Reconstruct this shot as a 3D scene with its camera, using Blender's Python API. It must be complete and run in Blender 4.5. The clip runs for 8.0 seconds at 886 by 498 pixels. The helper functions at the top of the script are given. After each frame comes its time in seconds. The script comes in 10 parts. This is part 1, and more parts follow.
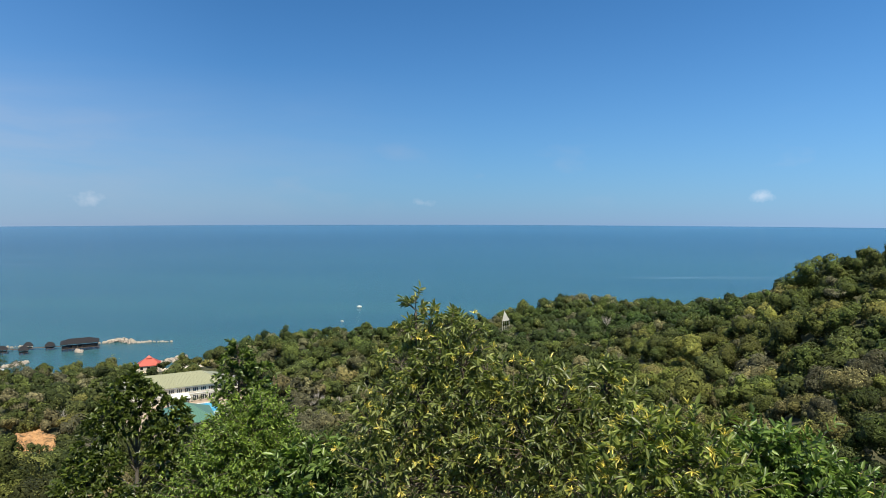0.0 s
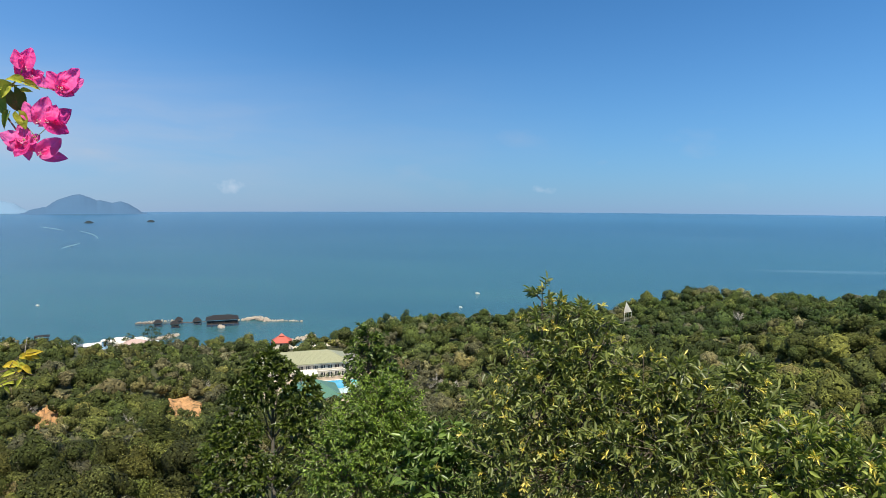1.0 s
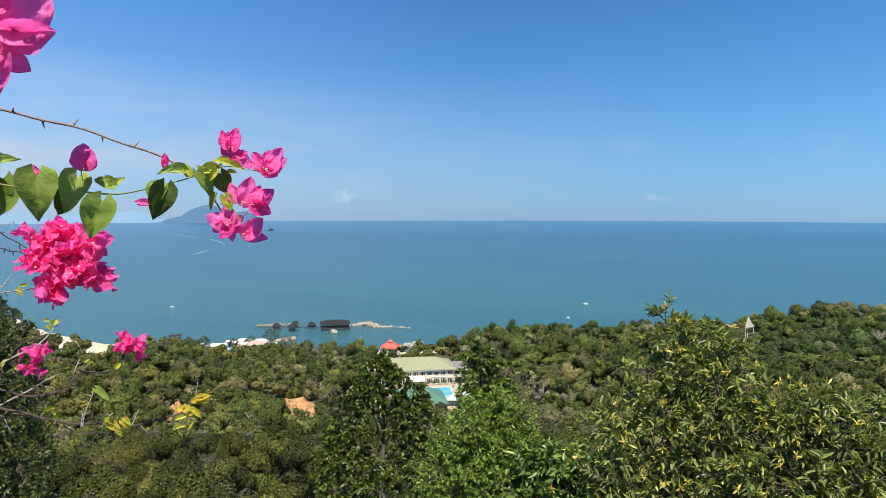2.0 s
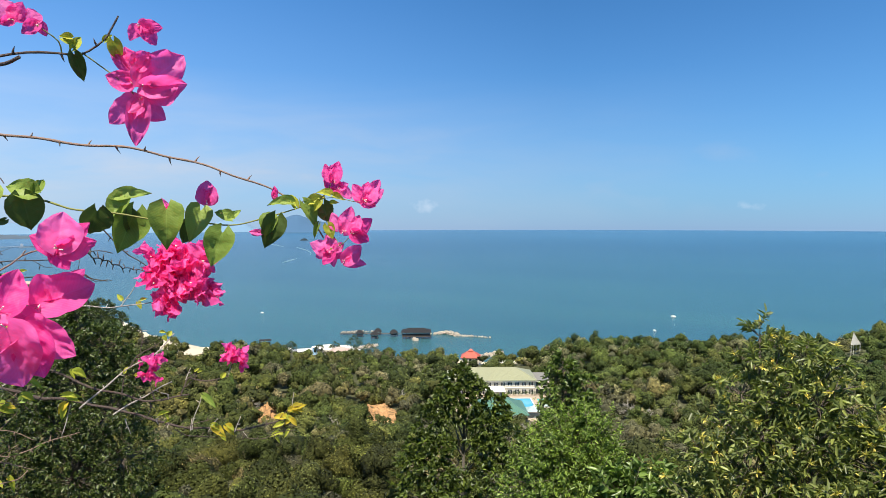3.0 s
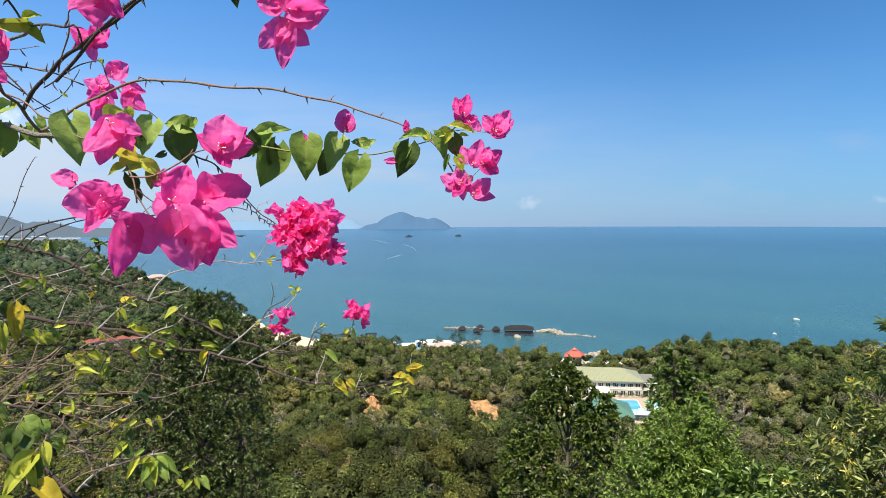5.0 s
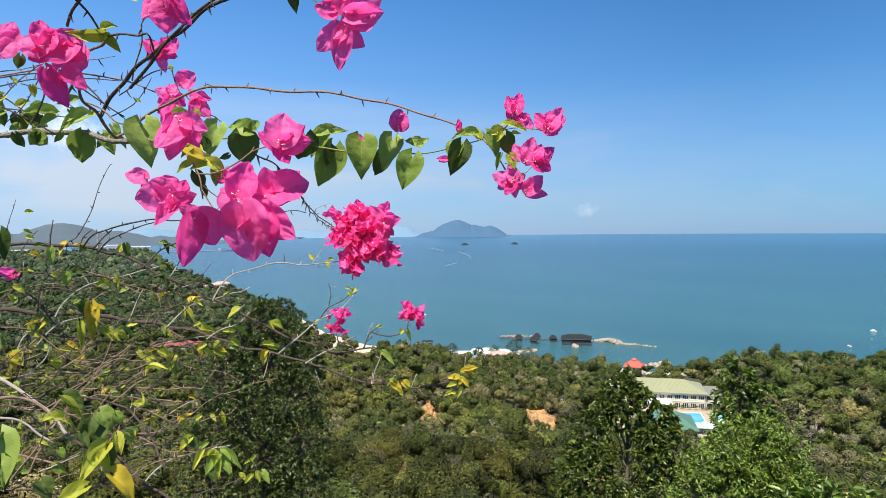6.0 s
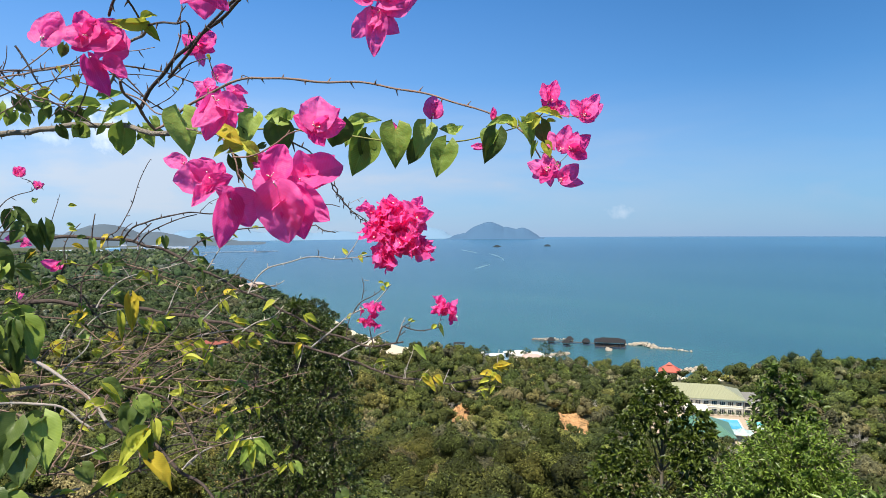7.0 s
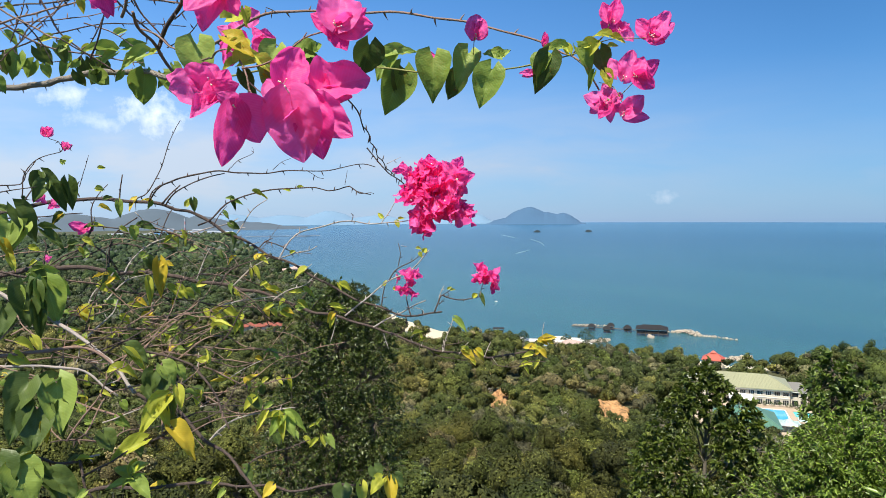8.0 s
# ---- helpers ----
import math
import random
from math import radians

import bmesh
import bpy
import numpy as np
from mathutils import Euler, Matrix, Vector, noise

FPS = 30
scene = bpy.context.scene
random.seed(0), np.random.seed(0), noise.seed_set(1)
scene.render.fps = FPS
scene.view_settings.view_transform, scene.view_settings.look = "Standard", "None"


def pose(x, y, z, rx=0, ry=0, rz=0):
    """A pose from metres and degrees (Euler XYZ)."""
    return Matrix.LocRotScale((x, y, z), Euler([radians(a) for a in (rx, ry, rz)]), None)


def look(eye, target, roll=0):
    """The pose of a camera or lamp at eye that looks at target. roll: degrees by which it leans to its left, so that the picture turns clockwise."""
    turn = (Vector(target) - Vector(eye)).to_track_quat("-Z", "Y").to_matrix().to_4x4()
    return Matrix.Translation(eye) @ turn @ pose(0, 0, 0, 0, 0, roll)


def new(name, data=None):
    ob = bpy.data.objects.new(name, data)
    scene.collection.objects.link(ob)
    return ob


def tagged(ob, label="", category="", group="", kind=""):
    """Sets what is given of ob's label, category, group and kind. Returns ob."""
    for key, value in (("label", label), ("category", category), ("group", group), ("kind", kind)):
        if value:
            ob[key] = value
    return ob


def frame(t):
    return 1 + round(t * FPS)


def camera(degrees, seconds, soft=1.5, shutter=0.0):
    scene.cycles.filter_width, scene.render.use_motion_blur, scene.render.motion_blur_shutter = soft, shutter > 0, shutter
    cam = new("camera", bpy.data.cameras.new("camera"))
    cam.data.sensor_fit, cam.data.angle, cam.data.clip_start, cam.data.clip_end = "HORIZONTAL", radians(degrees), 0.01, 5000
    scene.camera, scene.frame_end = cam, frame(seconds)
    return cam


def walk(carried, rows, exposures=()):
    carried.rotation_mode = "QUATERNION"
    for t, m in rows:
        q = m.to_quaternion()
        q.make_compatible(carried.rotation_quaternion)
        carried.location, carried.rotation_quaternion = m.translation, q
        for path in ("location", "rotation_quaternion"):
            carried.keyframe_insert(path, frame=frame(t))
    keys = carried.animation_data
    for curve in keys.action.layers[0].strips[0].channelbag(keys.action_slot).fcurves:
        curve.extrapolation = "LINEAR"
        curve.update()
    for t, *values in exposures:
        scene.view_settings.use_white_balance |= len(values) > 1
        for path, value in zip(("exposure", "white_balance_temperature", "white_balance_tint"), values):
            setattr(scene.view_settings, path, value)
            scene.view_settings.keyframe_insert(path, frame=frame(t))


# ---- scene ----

# ---- camera and walk ----
EYE = Vector((0.0, 0.0, 90.0))   # eye height over the sea
cam = camera(68.8, 8.0, soft=0.55)
ROWS = [
    (0.0, 0.0, 0.0, 0.0, 0.19, -3.18, -0.1),
    (0.5, -0.041, 0.015, -0.008, 5.39, -4.08, -0.21),
    (1.0, -0.088, 0.0, 0.023, 10.7, -4.32, -0.23),
    (1.5, -0.157, 0.03, 0.048, 15.76, -3.99, -0.21),
    (2.0, -0.19, 0.034, 0.085, 20.12, -3.56, 0.0),
    (2.2, -0.2, 0.015, 0.103, 21.65, -3.44, 0.03),
    (3.5, -0.182, 0.008, 0.098, 30.06, -2.56, 0.22),
    (4.0, -0.205, 0.004, 0.077, 32.1, -2.89, 0.31),
    (4.5, -0.212, 0.001, 0.055, 34.02, -3.1, 0.25),
    (6.0, -0.203, -0.006, 0.033, 41.29, -2.23, 0.62),
    (6.5, -0.202, 0.002, 0.028, 43.1, -2.01, 0.5),
    (7.0, -0.207, -0.004, 0.021, 44.14, -2.04, 0.48),
    (7.5, -0.239, -0.003, 0.014, 46.1, -2.44, 0.41),
    (8.0, -0.256, 0.042, -0.014, 47.66, -3.34, 0.39),
]
walk(cam, [(t, pose(x, y, EYE.z + z, 90 + pitch, roll, yaw)) for t, x, y, z, yaw, pitch, roll in ROWS],
     exposures=[(0.0, 0.48), (1.0, 0.56), (2.0, 0.68), (3.5, 0.76), (8.0, 0.76)])

# ---- light ----
SUN_AZ, SUN_EL = 200.0, 61.0     # bearing to the left of +y, height
world = bpy.data.worlds.new("sky")
scene.world = world
world.use_nodes = True
wn, wl = world.node_tree.nodes, world.node_tree.links
wn.clear()


def wnode(kind, **sets):
    n = wn.new(kind)
    for k, v in sets.items():
        n.inputs[k].default_value = v
    return n


def wmath(op, a, b=None, c=None):
    n = wn.new("ShaderNodeMath")
    n.operation = op
    for i, v in enumerate((a, b, c)):
        if v is None:
            continue
        if isinstance(v, (int, float)):
            n.inputs[i].default_value = v
        else:
            wl.new(v, n.inputs[i])
    return n.outputs[0]


def wmix(fac, a, b, mode="MIX"):
    n = wn.new("ShaderNodeMix")
    n.data_type, n.blend_type = "RGBA", mode
    for i, v in ((0, fac), (6, a), (7, b)):
        if isinstance(v, (int, float, tuple)):
            n.inputs[i].default_value = v
        else:
            wl.new(v, n.inputs[i])
    return n.outputs[2]


coord = wn.new("ShaderNodeTexCoord")
lift = wn.new("ShaderNodeVectorMath")      # the sea's edge lies a degree below the level line
lift.operation = "ADD"
lift.inputs[1].default_value = (0, 0, 0.019)
wl.new(coord.outputs["Generated"], lift.inputs[0])
unit = wn.new("ShaderNodeVectorMath")
unit.operation = "NORMALIZE"
wl.new(lift.outputs[0], unit.inputs[0])
sky = wn.new("ShaderNodeTexSky")
sky.sky_type, sky.sun_disc = "NISHITA", False
sky.sun_elevation, sky.sun_rotation = radians(SUN_EL), radians(-SUN_AZ)
sky.altitude, sky.air_density, sky.dust_density, sky.ozone_density = 0, 1.0, 0.1, 2.0
wl.new(unit.outputs[0], sky.inputs[0])
parts = wn.new("ShaderNodeSeparateXYZ")
wl.new(unit.outputs[0], parts.inputs[0])
# thin high veil, denser towards the land on the far shore
stretch = wn.new("ShaderNodeMapping")
stretch.inputs["Scale"].default_value = (2.2, 2.2, 11)
wl.new(unit.outputs[0], stretch.inputs[0])
veil = wnode("ShaderNodeTexNoise", Scale=1.3, Detail=7.0, Roughness=0.55, Distortion=0.4)
wl.new(stretch.outputs[0], veil.inputs["Vector"])
height = wmath("SUBTRACT", 1.0, wmath("MULTIPLY", wmath("ABSOLUTE", wmath("SUBTRACT", parts.outputs[2], 0.09)), 7.0))
side = wmath("MULTIPLY_ADD", parts.outputs[0], -1.1, 0.05)
amount = wmath("MULTIPLY", wmath("MAXIMUM", height, 0.0), wmath("MAXIMUM", side, 0.0))
veil_fac = wmath("MULTIPLY", amount, wmath("MAXIMUM", wmath("MULTIPLY_ADD", veil.outputs[0], 2.4, -0.55), 0.0))
# small puffs low over the horizon
puff_map = wn.new("ShaderNodeMapping")
puff_map.inputs["Scale"].default_value = (7, 7, 16)
wl.new(unit.outputs[0], puff_map.inputs[0])
puff = wnode("ShaderNodeTexNoise", Scale=1.0, Detail=6.0, Roughness=0.5)
wl.new(puff_map.outputs[0], puff.inputs["Vector"])
low = wmath("SUBTRACT", 1.0, wmath("MULTIPLY", wmath("ABSOLUTE", wmath("SUBTRACT", parts.outputs[2], 0.085)), 12.0))
puff_fac = wmath("MULTIPLY", wmath("MAXIMUM", low, 0.0), wmath("MAXIMUM", wmath("MULTIPLY_ADD", wmath("ADD", puff.outputs[0], wmath("MULTIPLY", wmath("MAXIMUM", side, 0.0), 0.07)), 6.0, -3.55), 0.0))
broad = wmath("MULTIPLY", wmath("MAXIMUM", wmath("SUBTRACT", side, 0.35), 0.0), wmath("MAXIMUM", wmath("MULTIPLY_ADD", parts.outputs[2], -2.2, 0.85), 0.0))
cloud = wmath("MINIMUM", wmath("ADD", wmath("ADD", wmath("MULTIPLY", veil_fac, 0.75), wmath("MULTIPLY", puff_fac, 0.25)), wmath("MULTIPLY", broad, 0.45)), 0.85)
overhead = wmath("MINIMUM", wmath("MAXIMUM", wmath("MULTIPLY_ADD", parts.outputs[2], 2.4, -1.15), 0.0), 1.0)
tone = wmix(overhead, (0.31, 0.84, 1.27, 1), (1.0, 0.97, 0.9, 1))
tinted = wmix(1.0, sky.outputs[0], tone, "MULTIPLY")
haze = wmath("POWER", 2.718, wmath("MULTIPLY", wmath("MAXIMUM", parts.outputs[2], 0.0), -7.5))
hazed = wmix(wmath("MULTIPLY", haze, 0.85), tinted, (2.8, 4.0, 6.6, 1))
whiter = wmath("MINIMUM", wmath("MAXIMUM", wmath("MULTIPLY_ADD", side, 1.8, -0.9), 0.0), 1.0)     # towards the sun-hazed land
veiled = wmix(cloud, hazed, wmix(whiter, (4.9, 5.65, 7.1, 1), (5.0, 5.6, 6.5, 1)))
# single small fair-weather clouds: bearing, height, breadth, flatness, body
fine = wnode("ShaderNodeTexNoise", Scale=42.0, Detail=5.0, Roughness=0.6)
wl.new(unit.outputs[0], fine.inputs["Vector"])
body = 0.0
for az_, el_, broad_, flat, dense in ((28.6, 1.0, 0.034, 2.2, 0.42), (-26.0, 1.4, 0.03, 1.8, 0.5), (71.3, 7.9, 0.085, 2.0, 0.9), (77.8, 9.0, 0.06, 2.2, 0.7), (2.0, 0.9, 0.03, 3.0, 0.3), (75.5, 7.0, 0.06, 2.6, 0.5)):
    c_ = Vector((-math.sin(radians(az_)) * math.cos(radians(el_)), math.cos(radians(az_)) * math.cos(radians(el_)), math.sin(radians(el_)) + 0.019)).normalized()
    off = wn.new("ShaderNodeVectorMath")
    off.operation = "SUBTRACT"
    off.inputs[1].default_value = c_
    wl.new(unit.outputs[0], off.inputs[0])
    squash = wn.new("ShaderNodeVectorMath")
    squash.operation = "MULTIPLY"
    squash.inputs[1].default_value = (1 / broad_, 1 / broad_, flat / broad_)
    wl.new(off.outputs[0], squash.inputs[0])
    far_ = wn.new("ShaderNodeVectorMath")
    far_.operation = "LENGTH"
    wl.new(squash.outputs[0], far_.inputs[0])
    lump = wmath("ADD", wmath("SUBTRACT", 0.62, far_.outputs["Value"]), wmath("MULTIPLY", wmath("SUBTRACT", fine.outputs[0], 0.5), 2.2))
    puffy = wmath("MULTIPLY", wmath("MINIMUM", wmath("MAXIMUM", wmath("MULTIPLY", lump, 1.3), 0.0), 1.0), dense)
    body = puffy if body == 0.0 else wmath("MAXIMUM", body, puffy)
shade = wmix(body, veiled, (7.6, 8.4, 9.6, 1))
bg = wnode("ShaderNodeBackground", Strength=0.064)
wl.new(shade, bg.inputs[0])
across = wmath("MINIMUM", parts.outputs[0], 0.6)       # a little brighter away from the middle of the sea
landward = wmath("MULTIPLY", wmath("MAXIMUM", wmath("MULTIPLY_ADD", parts.outputs[0], -0.5, -0.15), 0.0), wmath("MINIMUM", wmath("MULTIPLY", parts.outputs[2], 3.0), 1.0))
wl.new(wmath("MULTIPLY", wmath("ADD", landward, wmath("MULTIPLY_ADD", wmath("MULTIPLY_ADD", across, 0.4, 0.2), across, 0.98)), 0.0643), bg.inputs["Strength"])
out = wn.new("ShaderNodeOutputWorld")
wl.new(bg.outputs[0], out.inputs[0])

sun = new("sun", bpy.data.lights.new("sun", "SUN"))
sun.data.energy, sun.data.angle, sun.data.color = 5.0, radians(0.55), (1.0, 0.93, 0.8)
sun_way = Vector((-math.sin(radians(SUN_AZ)) * math.cos(radians(SUN_EL)), math.cos(radians(SUN_AZ)) * math.cos(radians(SUN_EL)), math.sin(radians(SUN_EL))))
sun.matrix_world = look(sun_way * 100, (0, 0, 0))


# ---- materials ----
class Mat:
    """A small node-graph builder round one Principled shader."""

    def __init__(self, name, color=(0.5, 0.5, 0.5), rough=0.6, metal=0.0):
        self.m = bpy.data.materials.new(name)
        self.m.use_nodes = True
        self.nodes, self.links = self.m.node_tree.nodes, self.m.node_tree.links
        self.bsdf = self.nodes["Principled BSDF"]
        self.bsdf.inputs["Base Color"].default_value = (*color, 1)
        self.bsdf.inputs["Roughness"].default_value = rough
        self.bsdf.inputs["Metallic"].default_value = metal
        self.out = self.nodes["Material Output"]

    def node(self, kind, **sets):
        n = self.nodes.new(kind)
        for k, v in sets.items():
            n.inputs[k].default_value = v
        return n

    def link(self, a, b):
        self.links.new(a, b)

    def noise(self, scale, detail=4.0, rough=0.55, vec=None, where="Object"):
        n = self.node("ShaderNodeTexNoise", Scale=scale, Detail=detail, Roughness=rough)
        self.link(vec if vec is not None else self.coord(where), n.inputs["Vector"])
        return n.outputs[0]

    def coord(self, where="Object"):
        return self.node("ShaderNodeTexCoord").outputs[where]

    def ramp(self, fac, stops):
        n = self.node("ShaderNodeValToRGB")
        el = n.color_ramp.elements
        while len(el) < len(stops):
            el.new(0.5)
        for e, (p, c) in zip(el, stops):
            e.position, e.color = p, (*c, 1) if len(c) == 3 else c
        self.link(fac, n.inputs[0])
        return n.outputs[0]

    def mix(self, fac, a, b, mode="MIX"):
        n = self.node("ShaderNodeMix")
        n.data_type, n.blend_type = "RGBA", mode
        for i, v in ((0, fac), (6, a), (7, b)):
            if isinstance(v, tuple):
                n.inputs[i].default_value = (*v, 1) if len(v) == 3 else v
            elif isinstance(v, (int, float)):
                n.inputs[i].default_value = v
            else:
                self.link(v, n.inputs[i])
        return n.outputs[2]

    def math(self, op, a, b=0.0):
        n = self.node("ShaderNodeMath")
        n.operation = op
        for i, v in enumerate((a, b)):
            if isinstance(v, (int, float)):
                n.inputs[i].default_value = v
            else:
                self.link(v, n.inputs[i])
        return n.outputs[0]

    def color(self, socket):
        self.link(socket, self.bsdf.inputs["Base Color"])

    def bump(self, height, strength=0.3, distance=0.05):
        n = self.node("ShaderNodeBump", Strength=strength, Distance=distance)
        self.link(height, n.inputs["Height"])
        self.link(n.outputs[0], self.bsdf.inputs["Normal"])
        return n.outputs[0]

    def translucent(self, share, tint_socket=None, tint=(0.5, 0.5, 0.5), gain=1.0):
        """Lets part of the light through, as leaves and bracts do."""
        tr = self.node("ShaderNodeBsdfTranslucent")
        if tint_socket is not None:
            self.link(self.mix(1.0, tint_socket, tuple([gain * c for c in tint]), "MULTIPLY"), tr.inputs[0])
        else:
            tr.inputs[0].default_value = (*tint, 1)
        mx = self.node("ShaderNodeMixShader", Fac=share)
        self.link(self.bsdf.outputs[0], mx.inputs[1])
        self.link(tr.outputs[0], mx.inputs[2])
        self.link(mx.outputs[0], self.out.inputs[0])


def plain(name, color, rough=0.7, spread=0.15, scale=2.0, bump=0.15, metal=0.0, where="Object"):
    """A surface with blotches at two scales and a fine relief."""
    m = Mat(name, color, rough, metal)
    a = m.noise(scale, 6.0, 0.6, where=where)
    b = m.noise(scale * 9, 3.0, 0.6, where=where)
    dark = tuple([c * (1 - spread) for c in color])
    lite = tuple([min(1, c * (1 + spread)) for c in color])
    m.color(m.mix(m.math("MULTIPLY_ADD", b, 0.4), m.ramp(a, [(0.3, dark), (0.7, lite)]), tuple([c * (1 - 0.6 * spread) for c in color])))
    if bump:
        m.bump(b, bump, 0.02)
    return m.m


def foliage_material(name, share=0.28, rough=0.55, spread=((0.62, 0.66, 0.6), (1.45, 1.35, 1.1))):
    """Leaves whose colour is carried per clump by the mesh, varied leaf by leaf."""
    m = Mat(name, rough=rough)
    at = m.node("ShaderNodeAttribute")
    at.attribute_name = "tint"
    rnd = m.node("ShaderNodeNewGeometry").outputs["Random Per Island"]
    c = m.mix(1.0, at.outputs["Color"], m.ramp(rnd, [(0.0, tuple([0.85 * v for v in spread[0]])), (0.55, (0.85, 0.85, 0.85)), (1.0, tuple([0.87 * v for v in spread[1]]))]), "MULTIPLY")
    m.color(c)
    m.bsdf.inputs["Specular IOR Level"].default_value = 0.3 if rough > 0.5 else 0.45
    m.translucent(share, c, (1.1, 1.25, 0.6), 1.3)
    return m.m


MAT_FOREST = foliage_material("forest_leaves", 0.14, 0.75, ((0.76, 0.78, 0.76), (1.24, 1.2, 1.06)))
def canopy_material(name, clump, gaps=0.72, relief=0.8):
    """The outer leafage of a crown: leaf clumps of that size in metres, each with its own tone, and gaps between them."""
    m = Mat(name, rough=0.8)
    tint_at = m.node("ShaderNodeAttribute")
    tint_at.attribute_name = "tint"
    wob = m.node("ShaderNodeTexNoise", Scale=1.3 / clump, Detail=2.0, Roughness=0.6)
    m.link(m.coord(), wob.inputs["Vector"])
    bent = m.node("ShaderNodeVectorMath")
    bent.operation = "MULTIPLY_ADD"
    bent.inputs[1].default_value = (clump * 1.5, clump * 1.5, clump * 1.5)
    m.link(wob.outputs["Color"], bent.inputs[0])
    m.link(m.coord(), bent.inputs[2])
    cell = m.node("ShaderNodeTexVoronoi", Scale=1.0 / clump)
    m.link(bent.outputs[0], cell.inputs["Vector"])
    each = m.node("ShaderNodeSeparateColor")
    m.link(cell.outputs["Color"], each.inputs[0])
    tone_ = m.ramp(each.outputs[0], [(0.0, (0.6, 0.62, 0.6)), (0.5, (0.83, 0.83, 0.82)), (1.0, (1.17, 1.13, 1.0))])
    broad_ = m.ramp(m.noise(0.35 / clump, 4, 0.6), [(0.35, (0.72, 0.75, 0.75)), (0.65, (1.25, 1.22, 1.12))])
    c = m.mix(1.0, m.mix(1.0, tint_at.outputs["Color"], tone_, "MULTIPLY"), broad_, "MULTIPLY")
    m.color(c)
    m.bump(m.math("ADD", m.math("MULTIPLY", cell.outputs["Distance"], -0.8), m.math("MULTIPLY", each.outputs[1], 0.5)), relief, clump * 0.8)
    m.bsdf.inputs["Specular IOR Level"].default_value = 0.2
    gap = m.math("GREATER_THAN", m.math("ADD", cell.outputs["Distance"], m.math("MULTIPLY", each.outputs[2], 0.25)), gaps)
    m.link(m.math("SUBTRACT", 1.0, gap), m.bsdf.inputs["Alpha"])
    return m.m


MAT_LEAF = foliage_material("near_leaves", 0.3, 0.36, ((0.45, 0.5, 0.45), (1.6, 1.5, 1.2)))
MAT_BARK = plain("bark", (0.13, 0.10, 0.075), 0.85, 0.35, 9, 0.5)

g = Mat("hill_soil", rough=0.9)
gc = g.ramp(g.noise(0.06, 8, 0.65), [(0.3, (0.03, 0.038, 0.013)), (0.5, (0.055, 0.057, 0.022)), (0.68, (0.11, 0.095, 0.045))])
gz = g.node("ShaderNodeSeparateXYZ")
g.link(g.coord(), gz.inputs[0])
sandy = g.math("LESS_THAN", g.math("ADD", gz.outputs[2], g.math("MULTIPLY", g.noise(0.05), 1.2)), 2.9)
soil = g.mix(g.math("MULTIPLY", g.noise(1.7, 6, 0.7), 0.8), gc, (0.04, 0.05, 0.018))
g.color(g.mix(sandy, soil, g.ramp(g.noise(0.3, 6), [(0.3, (0.55, 0.46, 0.33)), (0.7, (0.68, 0.59, 0.44))])))
g.bump(g.noise(0.8, 8, 0.7), 0.6, 0.4)
MAT_GROUND = g.m

w = Mat("sea_water", rough=0.22)
wsep = w.node("ShaderNodeSeparateXYZ")
w.link(w.coord(), wsep.inputs[0])
wmap = w.node("ShaderNodeMapping")
wmap.inputs["Scale"].default_value = (0.0009, 0.0035, 1)
w.link(w.coord(), wmap.inputs[0])
streak = w.noise(1.0, 6, 0.55, wmap.outputs[0])
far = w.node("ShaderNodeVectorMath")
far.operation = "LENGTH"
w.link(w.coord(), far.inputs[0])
# horizon haze put into the colour: teal near, deep blue, paler beyond 3 km
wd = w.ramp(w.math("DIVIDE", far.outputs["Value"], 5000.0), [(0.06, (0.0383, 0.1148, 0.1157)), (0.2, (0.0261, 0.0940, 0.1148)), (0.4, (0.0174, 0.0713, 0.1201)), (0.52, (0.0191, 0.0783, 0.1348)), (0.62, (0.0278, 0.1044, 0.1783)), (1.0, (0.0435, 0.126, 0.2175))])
slick_map = w.node("ShaderNodeMapping")
slick_map.inputs["Scale"].default_value = (0.0007, 0.0075, 1)
slick_map.inputs["Rotation"].default_value = (0, 0, 0.12)
w.link(w.coord(), slick_map.inputs[0])
slick = w.ramp(w.noise(1.0, 3, 0.5, slick_map.outputs[0]), [(0.66, (0, 0, 0)), (0.68, (1, 1, 1)), (0.7, (0, 0, 0))])
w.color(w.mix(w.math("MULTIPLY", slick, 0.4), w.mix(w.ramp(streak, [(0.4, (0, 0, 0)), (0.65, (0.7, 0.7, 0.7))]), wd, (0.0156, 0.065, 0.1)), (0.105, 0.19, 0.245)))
w.bsdf.inputs["IOR"].default_value = 1.33
w.bsdf.inputs["Specular IOR Level"].default_value = 0.35
w.bump(w.noise(0.25, 6, 0.65), 0.55, 1.0)
MAT_SEA = w.m


# ---- mesh helpers ----
def at(az, el, d):
    """The place d metres from the eye, az degrees left of +y and el degrees up."""
    a, e = radians(az), radians(el)
    return EYE + Vector((-math.sin(a) * math.cos(e), math.cos(a) * math.cos(e), math.sin(e))) * d


def on_plan(az, r, z=0.0):
    a = radians(az)
    return Vector((-math.sin(a) * r, math.cos(a) * r, z))


